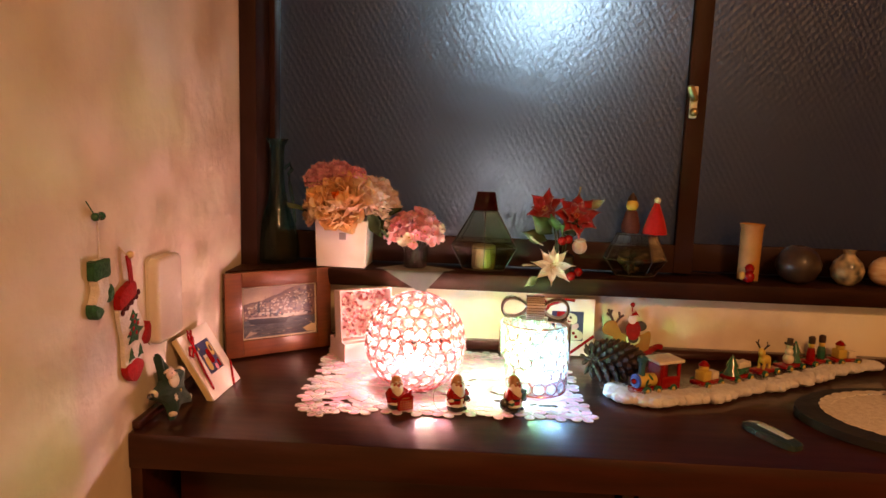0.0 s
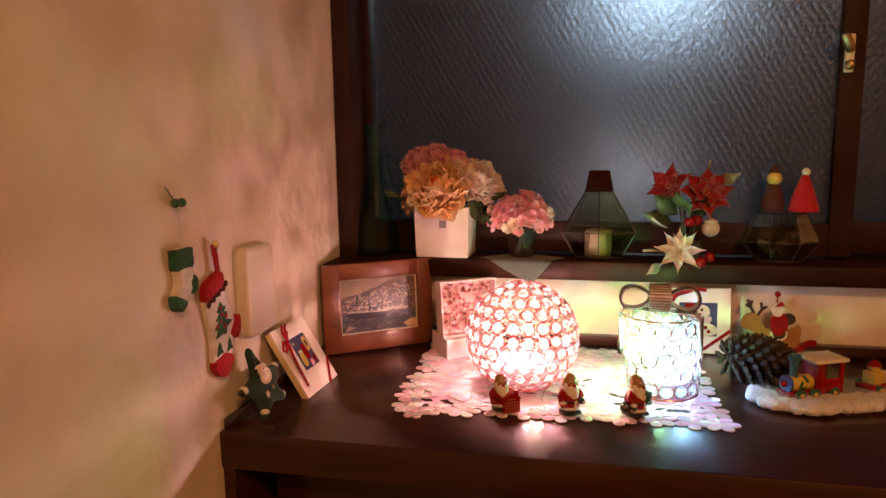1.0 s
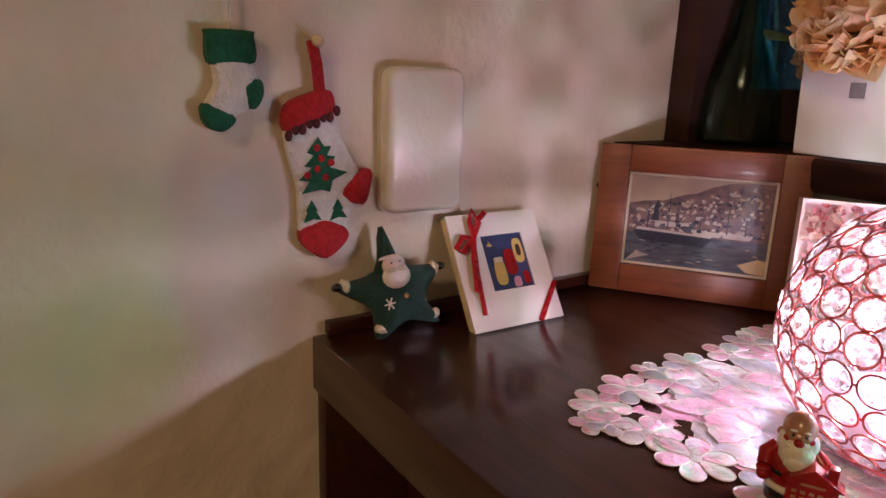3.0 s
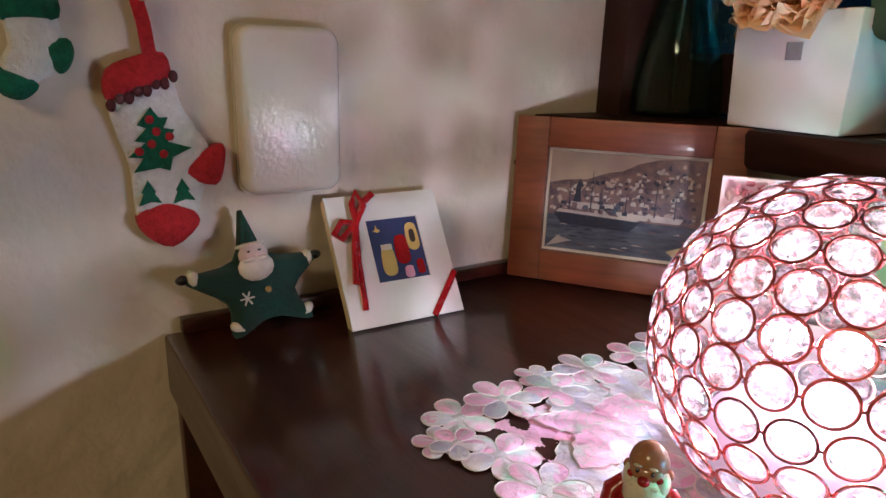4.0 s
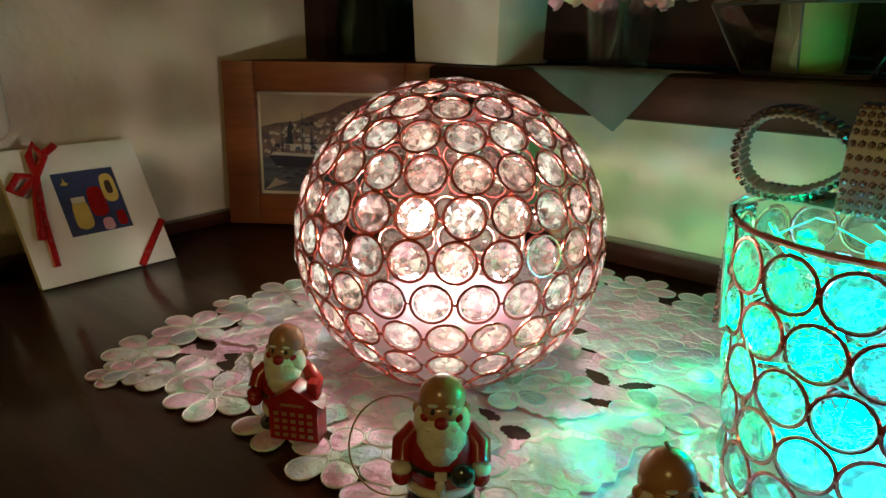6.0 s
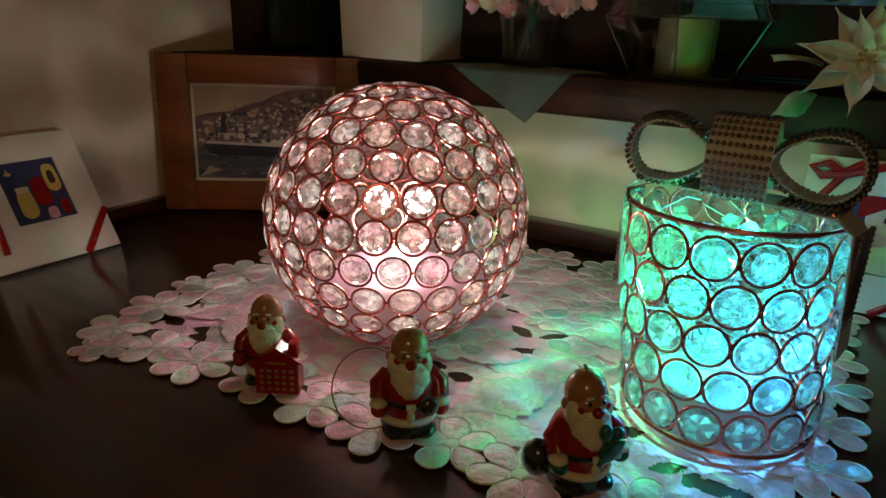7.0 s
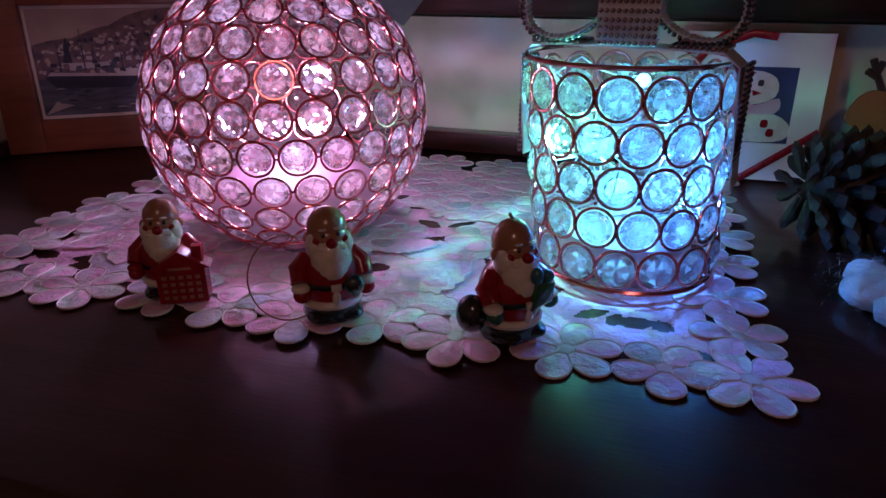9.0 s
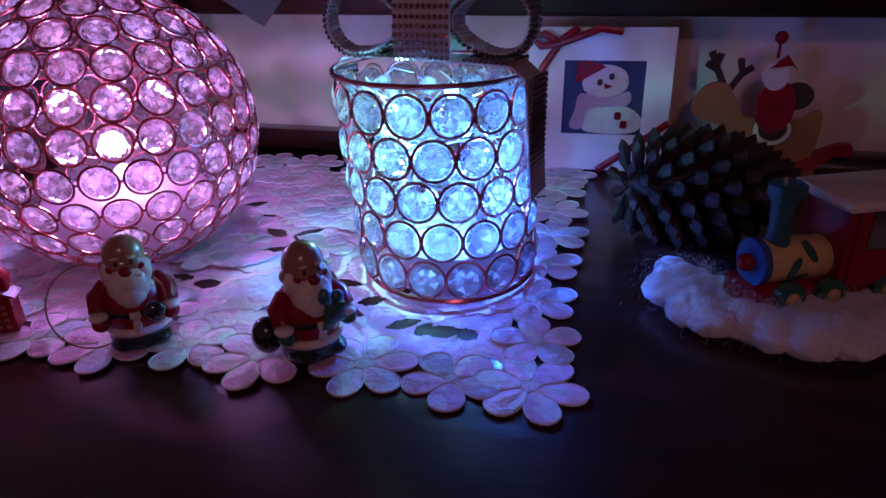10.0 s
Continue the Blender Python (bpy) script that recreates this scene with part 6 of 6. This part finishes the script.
def cotton():
    bm = bmesh.new()
    rng = random.Random(8)
    fine = []
    for (a, b), (c, d) in zip(COT, COT[1:]):
        for s in range(6):
            u = s / 6
            fine.append((a + (c - a) * u, b + (d - b) * u))
    verts, faces = [], []
    for k, (x, y) in enumerate(fine):
        for rep in range(6):
            tmp = bmesh.new()
            bmesh.ops.create_icosphere(tmp, subdivisions=3, radius=1)
            px, py = x + rng.uniform(-0.008, 0.008), y + rng.uniform(-0.008, 0.018)
            r = rng.uniform(0.007, 0.0115)
            for v in tmp.verts:
                d = v.co.normalized()
                q = noise.noise(d * 2.2 + Vector((k, rep * 7, 0))) * 0.22 + noise.noise(d * 5 + Vector((k, rep, 3))) * 0.06
                v.co = d * (1 + q)
            join(bm, tmp, Matrix.Translation((px, py, TOP + 0.0080)) @ Matrix.Diagonal((r, r, rng.uniform(0.0055, 0.0078), 1)))
    for k in range(48000):
        x, y = fine[rng.randrange(len(fine))]
        p = Vector((x + rng.gauss(0, 0.0085), y + 0.005 + rng.gauss(0, 0.0090), TOP + rng.uniform(0.004, 0.0185)))
        d = Vector((rng.gauss(0, 1), rng.gauss(0, 1), rng.gauss(0, 0.5))).normalized() * rng.uniform(0.002, 0.0052)
        s = d.cross(Vector((rng.random(), rng.random(), 1))).normalized() * 0.00010
        e = p + d
        e.z = max(e.z, TOP + 0.001)
        bm.faces.new([bm.verts.new(q) for q in (p - s, p + s, e)])
    ob = part("cotton_snow", bm, COTTON, angle=180)
    tagged(ob, "strip of white cotton wool snow under the toy train", "cotton", "", "stuff")


def wheelset(parent, xs, y, r=0.0065):
    for x in xs:
        for sy in (-1, 1):
            w = part("wheel", lathe(bmesh.new(), [(r * 0.3, -0.002), (r, -0.0016), (r, 0.0016), (r * 0.6, 0.002)], 16, Matrix.Translation((x, sy * y, r + 0.001)) @ Matrix.Rotation(radians(90), 4, "X")), GREENGLAZE, parent, "dark green wheel")
            part("hub", ball(bmesh.new(), (x, sy * (y + 0.0024), r + 0.001), (0.0030, 0.0018, 0.0030), u=8, v=6), YELLOWPAINT, w, "yellow hub")


def engine():
    m = Matrix.Translation((0.6085, 0.1810, TOP + 0.0095)) @ Matrix.Rotation(radians(24), 4, "Z")
    t = thing("toy_locomotive", m, "red and yellow wooden toy locomotive standing on cotton snow", "toy train", "toy train")
    part("chassis", box(bmesh.new(), (0.034, 0, 0.0075), (0.072, 0.022, 0.005), bevel=0.0012), REDGLAZE, t)
    bm = prism(bmesh.new(), smooth_outline([(-0.008, 0), (0.0, -0.011), (0.008, -0.010), (0.008, 0.010), (0.0, 0.011)], 3), 0.005, Matrix.Translation((0, 0, 0.0020)))
    part("cowcatcher", bm, REDGLAZE, t)
    turn = Matrix.Translation((0.004, 0, 0.0185)) @ Matrix.Rotation(radians(90), 4, "Y")
    b = part("boiler", lathe(bmesh.new(), [(0.0085, 0.0), (0.0092, 0.001), (0.0092, 0.027), (0.0085, 0.028)], 24, turn), YELLOWPAINT, t, "yellow boiler")
    part("boiler_front", lathe(bmesh.new(), [(0.0098, -0.003), (0.0100, -0.001), (0.0098, 0.0004)], 24, turn), BLUEPAINT, b, "blue boiler front")
    part("lamp_knob", ball(bmesh.new(), (-0.001, 0, 0.0185), 0.0038), REDGLAZE, b)
    for a in (0.6, 1.2, 1.9):
        part("holly_leaf", prism(bmesh.new(), ellipse(0, 0, 0.0050, 0.0018, 10), 0.0006, Matrix.Translation((0.018 + 0.004 * math.cos(a * 3), -0.0092 * math.cos(a - 1.2), 0.0185 + 0.0092 * math.sin(a - 1.2))) @ Matrix.Rotation(radians(90) - a + 1.2, 4, "X") @ Matrix.Rotation(a, 4, "Z")), GREENGLAZE, b)
    part("chimney", lathe(bmesh.new(), [(0.0052, 0.026), (0.0042, 0.034), (0.0052, 0.044), (0.0072, 0.047), (0.0072, 0.051), (0.0058, 0.052), (0.0040, 0.049)], 18, Matrix.Translation((0.011, 0, 0))), TEALGLAZE, t, "teal chimney")
    for sy in (-1, 1):
        part("cab_side", box(bmesh.new(), (0.0505, sy * 0.0125, 0.0175), (0.031, 0.003, 0.015), bevel=0.0006), REDGLAZE, t, "red cab side")
        for x in (0.0375, 0.0635):
            part("cab_post", box(bmesh.new(), (x, sy * 0.0125, 0.0340), (0.005, 0.003, 0.018), bevel=0.0006), REDGLAZE, t)
    part("cab_front", box(bmesh.new(), (0.0335, 0, 0.0265), (0.003, 0.0260, 0.033), bevel=0.0006), REDGLAZE, t, "red cab front wall")
    part("cab_roof", box(bmesh.new(), (0.048, 0, 0.0455), (0.044, 0.034, 0.005), bevel=0.0020), BEARD, t, "snow-white cab roof")
    wheelset(t, (0.012, 0.030, 0.055), 0.0125)


def islands(bm):
    """Each loose piece of a mesh as a mesh of its own."""
    bm.verts.index_update()
    seen, out = set(), []
    for start in list(bm.verts):
        if start.index in seen:
            continue
        stack, group = [start], []
        seen.add(start.index)
        while stack:
            v = stack.pop()
            group.append(v)
            for e in v.link_edges:
                o = e.other_vert(v)
                if o.index not in seen:
                    seen.add(o.index)
                    stack.append(o)
        piece = bmesh.new()
        made = {v.index: piece.verts.new(v.co) for v in group}
        for f in {f for v in group for f in v.link_faces}:
            piece.faces.new([made[v.index] for v in f.verts]).material_index = f.material_index
        out.append(piece)
    bm.free()
    return out


def wagon(at, turn, cargo, label):
    t = thing("toy_wagon", Matrix.Translation((at[0], at[1], TOP + 0.0095)) @ Matrix.Rotation(radians(turn), 4, "Z"), label, "toy train", "toy train")
    part("chassis", box(bmesh.new(), (0, 0, 0.0080), (0.050, 0.022, 0.005), bevel=0.0012), REDGLAZE, t)
    wheelset(t, (-0.015, 0.015), 0.0125, 0.0055)
    bm = bmesh.new()
    if cargo == "gifts":
        box(bm, (-0.010, 0, 0.018), (0.016, 0.016, 0.014), slot=1, bevel=0.001)
        box(bm, (0.009, 0, 0.016), (0.014, 0.014, 0.011), slot=2, bevel=0.001)
        ball(bm, (-0.010, 0, 0.029), (0.007, 0.007, 0.007), slot=1)
        lathe(bm, [(0.008, 0.032), (0.004, 0.037), (0.001, 0.039)], 12, Matrix.Translation((-0.010, 0, 0)), slot=0)
    elif cargo == "tree":
        lathe(bm, [(0.012, 0.011), (0.006, 0.024), (0.009, 0.024), (0.001, 0.040)], 12, Matrix.Translation((-0.013, 0, 0)), slot=3)
        prism(bm, [(-0.012, 0), (0.016, 0), (0.014, 0.008), (0.006, 0.007), (-0.002, 0.010), (-0.012, 0.008)], 0.014, Matrix.Translation((0.006, 0.007, 0.020)) @ Matrix.Rotation(radians(90), 4, "X"), 2, 0.001)
        box(bm, (0.006, 0, 0.0155), (0.022, 0.016, 0.010), slot=3, bevel=0.001)
    elif cargo == "reindeer":
        ball(bm, (0, 0, 0.024), (0.012, 0.007, 0.007), slot=1)
        ball(bm, (-0.009, 0, 0.036), (0.006, 0.005, 0.007), slot=1)
        tube(bm, [(-0.006, 0, 0.026), (-0.009, 0, 0.036)], 0.0045, 8, slot=1)
        for x in (-0.007, 0.007):
            for y in (-0.004, 0.004):
                tube(bm, [(x, y, 0.010), (x, y, 0.022)], 0.002, 6, slot=1)
        for sy in (-1, 1):
            tube(bm, [(-0.009, sy * 0.003, 0.041), (-0.009, sy * 0.008, 0.048), (-0.009, sy * 0.007, 0.054)], 0.0013, 6, slot=4)
            tube(bm, [(-0.009, sy * 0.006, 0.045), (-0.009, sy * 0.011, 0.050)], 0.0011, 6, slot=4)
    elif cargo == "snowman":
        for z, r in ((0.0175, 0.0085), (0.029, 0.0065), (0.0375, 0.0050)):
            ball(bm, (-0.004, 0, z), r, slot=2)
        lathe(bm, [(0.008, 0.041), (0.008, 0.0425), (0.0045, 0.0425), (0.0045, 0.050), (0.001, 0.050)], 14, Matrix.Translation((-0.004, 0, 0)), slot=4)
        lathe(bm, [(0.011, 0.011), (0.006, 0.026), (0.008, 0.026), (0.001, 0.044)], 12, Matrix.Translation((0.014, 0.002, 0)), slot=3)
    else:
        for x, c in ((-0.012, 0), (0.012, 3)):
            lathe(bm, [(0.006, 0.010), (0.007, 0.020), (0.005, 0.030)], 12, Matrix.Translation((x, 0, 0)), slot=c)
            ball(bm, (x, 0, 0.034), 0.0048, slot=1)
            lathe(bm, [(0.0050, 0.037), (0.0052, 0.047), (0.003, 0.049)], 12, Matrix.Translation((x, 0, 0)), slot=4)
    for piece in islands(bm):
        part("cargo_piece", piece, [REDGLAZE, YELLOWPAINT, BEARD, GREENGLAZE, DARKBROWN], t)


PAPERLACE = mat("cream_paper_lace", (0.80, 0.74, 0.64), 0.8, colour2=(0.62, 0.54, 0.44), scale=160, amount=0.9, bump=0.8, bscale=420)


def slate_tray():
    rng = random.Random(3)
    t = thing("slate_tray", (0.970, 0.136, TOP + 0.0008), "round dark slate tray with rough edge on the desk", "tray")
    rim = [(0.158 * math.cos(a) * (1 + 0.012 * math.sin(5 * a)), 0.112 * math.sin(a) * (1 + 0.012 * math.cos(4 * a))) for a in (2 * math.pi * i / 60 for i in range(60))]
    part("board", prism(bmesh.new(), rim, 0.011), SLATE, t)
    d = thing("lace_doily", (0.975, 0.140, TOP + 0.0122), "round cream paper lace doily on the tray", "doily")
    bm = bmesh.new()
    lathe(bm, [(0.0004, 0.0), (0.075, 0.0), (0.076, 0.0004), (0.0004, 0.0012)], 48, Matrix.Diagonal((1.56, 1.06, 1, 1)), cap=False)
    part("lace", bm, PAPERLACE, d)
    for i in range(36):
        a = 2 * math.pi * i / 36
        part("scallop", prism(bmesh.new(), ellipse(0, 0, 0.0125, 0.0085, 12, a + 1.57), 0.0007, Matrix.Translation((0.124 * math.cos(a), 0.087 * math.sin(a), 0.0002 + 0.0003 * (i % 2))), 0, 0.0004), PAPERLACE, d)
    p = thing("ceramic_ornament", (1.000, 0.160, TOP + 0.0138), "cream ceramic house-shaped ornament with red spots", "ornament")
    part("body", lathe(bmesh.new(), [(0.030, 0.0), (0.040, 0.004), (0.042, 0.018), (0.034, 0.036), (0.018, 0.048), (0.004, 0.051)], 26), CERAMIC, p)
    for a in (3.4, 4.2, 4.9):
        part("spot", ball(bmesh.new(), (0.036 * math.cos(a), 0.036 * math.sin(a), 0.031), (0.0065, 0.0065, 0.0080)), REDGLAZE, p)


def key_fob():
    m = Matrix.Translation((0.7490, 0.0790, TOP + 0.0008)) @ Matrix.Rotation(radians(-66), 4, "Z")
    t = thing("pocket_remote", m, "dark green oval pocket remote with a pale display", "remote")
    bm = prism(bmesh.new(), smooth_outline([(-0.038, 0), (-0.033, -0.011), (0, -0.0145), (0.033, -0.011), (0.038, 0), (0.033, 0.011), (0, 0.0145), (-0.033, 0.011)], 4), 0.0060, ONE, 0, 0.0045)
    part("case", bm, FOB, t)
    part("display", box(bmesh.new(), (0.004, 0.0, 0.0098), (0.044, 0.0105, 0.0022), bevel=0.0008), SCREEN, t, "pale grey display")
    part("button", ball(bmesh.new(), (-0.027, 0, 0.0085), (0.004, 0.004, 0.0016)), SCREEN, t)


rocking_reindeer()
pinecone()
cotton()
engine()
wagon((0.724, 0.2300), 34, "gifts", "red wooden toy wagon with painted gifts")
wagon((0.778, 0.2620), 33, "tree", "red wooden toy wagon with a tree and snow")
wagon((0.831, 0.2950), 33, "reindeer", "red wooden toy wagon carrying a reindeer")
wagon((0.884, 0.3270), 30, "snowman", "red wooden toy wagon carrying a snowman")
wagon((0.938, 0.3560), 26, "soldiers", "red wooden toy wagon with two small figures")
wagon((0.992, 0.3720), 14, "gifts", "red wooden toy wagon with a seated figure")
slate_tray()
key_fob()

# ---------------------------------------------------------------- the lace doily under the lamps, last: many small pieces


def stitches(bm, a, b, z, gap=0.0011, slot=1):
    """A row of short satin stitches from a to b."""
    a, b = Vector((*a, z)), Vector((*b, z))
    n = max(2, int((b - a).length / gap))
    side = Vector((a.y - b.y, b.x - a.x, 0)).normalized() * 0.00030
    for k in range(n):
        p, q = a.lerp(b, (k + 0.15) / n), a.lerp(b, (k + 0.75) / n)
        bm.faces.new([bm.verts.new(v) for v in (p - side, q - side, q + side, p + side)]).material_index = slot


def flower_piece(n, r, material):
    bm = bmesh.new()
    for i in range(n):
        a = 2 * math.pi * i / n
        c, sn = math.cos(a), math.sin(a)
        out = []
        for k in range(16):
            b = 2 * math.pi * k / 16
            u, v = r * (0.57 + 0.43 * math.cos(b)), r * (0.36 + 0.09 * math.cos(b)) * math.sin(b) * (0.94 if n == 5 else 0.80)
            out.append((u * c - v * sn, u * sn + v * c))
        prism(bm, out, 0.00048, Matrix.Translation((0, 0, 0.00010 * (i % 2))), 0, 0.00055)
        tube(bm, [(x, y, 0.0007) for x, y in out], 0.00036, 4, closed=True, slot=2)
        stitches(bm, (r * 0.16 * c, r * 0.16 * sn), (r * 0.60 * c, r * 0.60 * sn), 0.00125)
        if i % 2 == 0:
            for k in range(9):
                w = 0.11 * math.sin(math.pi * (k + 1) / 10)
                u = r * (0.42 + 0.05 * k)
                stitches(bm, (u * c - r * w * sn, u * sn + r * w * c), (u * c + r * w * sn, u * sn - r * w * c), 0.00128, 0.004)
    prism(bm, ellipse(0, 0, r * 0.17, r * 0.17, 10), 0.0008, ONE, 1, 0.0003)
    return mesh_of("flower", bm, [material, SATIN, THREAD])


def leaf_piece(l, w, material):
    bm = bmesh.new()
    out = [(l * (i / 14 - 0.5), w * 0.5 * math.sin(math.pi * i / 14) ** 0.8 * (1 + 0.09 * (-1) ** i)) for i in range(15)]
    out = out + [(x, -y) for x, y in out[-2:0:-1]]
    prism(bm, out, 0.00050, ONE, 0, 0.00024)
    tube(bm, [(x, y, 0.0006) for x, y in out], 0.00028, 4, closed=True, slot=2)
    stitches(bm, (-l * 0.46, 0), (l * 0.46, 0), 0.00095)
    for k in range(1, 8):
        x = l * (k / 8 - 0.5)
        for sy in (-1, 1):
            stitches(bm, (x, 0), (x + l * 0.09, sy * w * 0.40 * math.sin(math.pi * k / 8)), 0.00095)
    return mesh_of("leaf", bm, [material, SATIN, THREAD])


def doily():
    rng = random.Random(17)
    t = thing("doily", Matrix.Translation((0.35, 0.23, TOP)) @ Matrix.Rotation(radians(2.5), 4, "Z") @ Matrix.Translation((-0.35, -0.23, 0)), "white organza doily with cut-out flowers and leaves under the lamps", "doily")
    X0, X1, Y0, Y1 = 0.176, 0.5265, 0.1045, 0.350
    six, five, small = flower_piece(6, 0.0212, ORGANZA), flower_piece(5, 0.0190, ORGANZA), flower_piece(5, 0.0135, ORGANZA)
    leaves = [leaf_piece(0.066, 0.033, ORGANZA), leaf_piece(0.052, 0.027, ORGANZA), leaf_piece(0.040, 0.020, ORGANZA)]
    layer = 0

    def lay(name, me, x, y, a):
        nonlocal layer
        layer += 1
        shared(name, me, t, Matrix.Translation((x, y, 0.0004 + 0.00016 * (layer % 9))) @ Matrix.Rotation(a, 4, "Z") @ Matrix.Rotation(rng.uniform(-0.02, 0.02), 4, "X"))
    # lens-shaped cut-outs: place, direction, half length, half width
    holes = []
    for k in range(30):
        holes.append((X0 + 0.014 + (X1 - X0 - 0.028) * ((k * 0.618) % 1.0), Y0 + 0.008 + (Y1 - Y0 - 0.02) * ((k * 0.3819 + 0.2 * rng.random()) % 1.0), rng.choice((0.3, 2.7, 0.9)) + rng.uniform(-0.4, 0.4), rng.uniform(0.006, 0.010), rng.uniform(0.0030, 0.0048)))

    for k in range(14):
        holes.append((X0 + 0.018 + (X1 - X0 - 0.034) * ((k * 0.618 + 0.3) % 1.0), Y0 + 0.012 + 0.062 * ((k * 0.3819) % 1.0), rng.uniform(-0.5, 0.7), rng.uniform(0.006, 0.0095), rng.uniform(0.0036, 0.0056)))

    def cut(x, y, grow=0.0):
        for hx, hy, a, hl, hw in holes:
            u = ((x - hx) * math.cos(a) + (y - hy) * math.sin(a)) / (hl + grow)
            v = (y - hy) * math.cos(a) - (x - hx) * math.sin(a)
            if abs(u) < 1 and abs(v) < (hw + grow) * (1 - u * u):
                return True
        return False
    y = Y0 + 0.030
    row = 0
    while y < Y1 - 0.022:
        x = X0 + 0.026 + 0.012 * (row % 2)
        while x < X1 - 0.020:
            px, py = x + rng.uniform(-0.006, 0.006), y + rng.uniform(-0.004, 0.004)
            kind, turn = rng.random(), rng.choice((0.5, 2.6, 1.2, 0.1, 2.0)) + rng.uniform(-0.3, 0.3)
            size = rng.randrange(3)
            me, reach = (leaves[size], (0.031, 0.024, 0.018)[size]) if kind < 0.66 else (rng.choice((six, five, small)), 0.013)
            c, sn = math.cos(turn), math.sin(turn)
            probe = [(px + c * q * reach, py + sn * q * reach) for q in (-1, -0.5, 0, 0.5, 1)]
            if kind < 0.66 and not all(X0 - 0.002 < qx < X1 + 0.002 and Y0 - 0.002 < qy < Y1 + 0.002 for qx, qy in probe):
                me, kind, probe = small, 1.0, [(px, py)]
            if kind >= 0.66:
                rad = 0.0150 if me in (six, five) else 0.0105
                probe = [(px, py)] + [(px + rad * math.cos(q), py + rad * math.sin(q)) for q in (0, 0.785, 1.571, 2.356, 3.142, 3.927, 4.712, 5.498)]
            else:
                probe = probe + [(px - sn * q * 0.008 + c * g, py + c * q * 0.008 + sn * g) for q in (-1, 1) for g in (-0.008, 0.008)]
            if not any(cut(qx, qy, 0.0006) for qx, qy in probe):
                lay("leaf" if kind < 0.66 else "flower", me, px, py, turn)
            x += 0.0225
        y += 0.0190
        row += 1
    per = [((X0, Y0), (X1, Y0)), ((X1, Y0), (X1, Y1)), ((X1, Y1), (X0, Y1)), ((X0, Y1), (X0, Y0))]
    for (ax, ay), (bx, by) in per:
        ln = math.hypot(bx - ax, by - ay)
        n = round(ln / 0.0335)
        nx, ny = (by - ay) / ln, -(bx - ax) / ln
        for i in range(n):
            u = (i + rng.uniform(-0.12, 0.12)) / n
            out = rng.choice((0.001, -0.004, 0.003, 0.0)) - 0.003
            lay("flower", rng.choice((six, six, five)), ax + (bx - ax) * u + nx * out, ay + (by - ay) * u + ny * out, rng.random() * 6.28)
    for x, y in ((0.196, 0.096), (0.190, 0.091), (0.168, 0.300), (0.166, 0.176), (0.5255, 0.352)):
        lay("flower", small, x, y, rng.random() * 6.28)
    # the plain ground that joins the pieces
    bm = bmesh.new()
    X0, X1, Y0, Y1 = X0 + 0.014, X1 - 0.014, Y0 + 0.014, Y1 - 0.014
    n, mrow = 300, 205
    keep = {}
    for i in range(n):
        for j in range(mrow):
            cx, cy = X0 + (X1 - X0) * (i + 0.5) / n, Y0 + (Y1 - Y0) * (j + 0.5) / mrow
            if not cut(cx, cy):
                quad = []
                for a, b in ((i, j), (i + 1, j), (i + 1, j + 1), (i, j + 1)):
                    if (a, b) not in keep:
                        keep[a, b] = bm.verts.new((X0 + (X1 - X0) * a / n, Y0 + (Y1 - Y0) * b / mrow, 0.0003))
                    quad.append(keep[a, b])
                bm.faces.new(quad)
    part("ground_cloth", bm, ORGANZA, t, "plain organza ground")


doily()
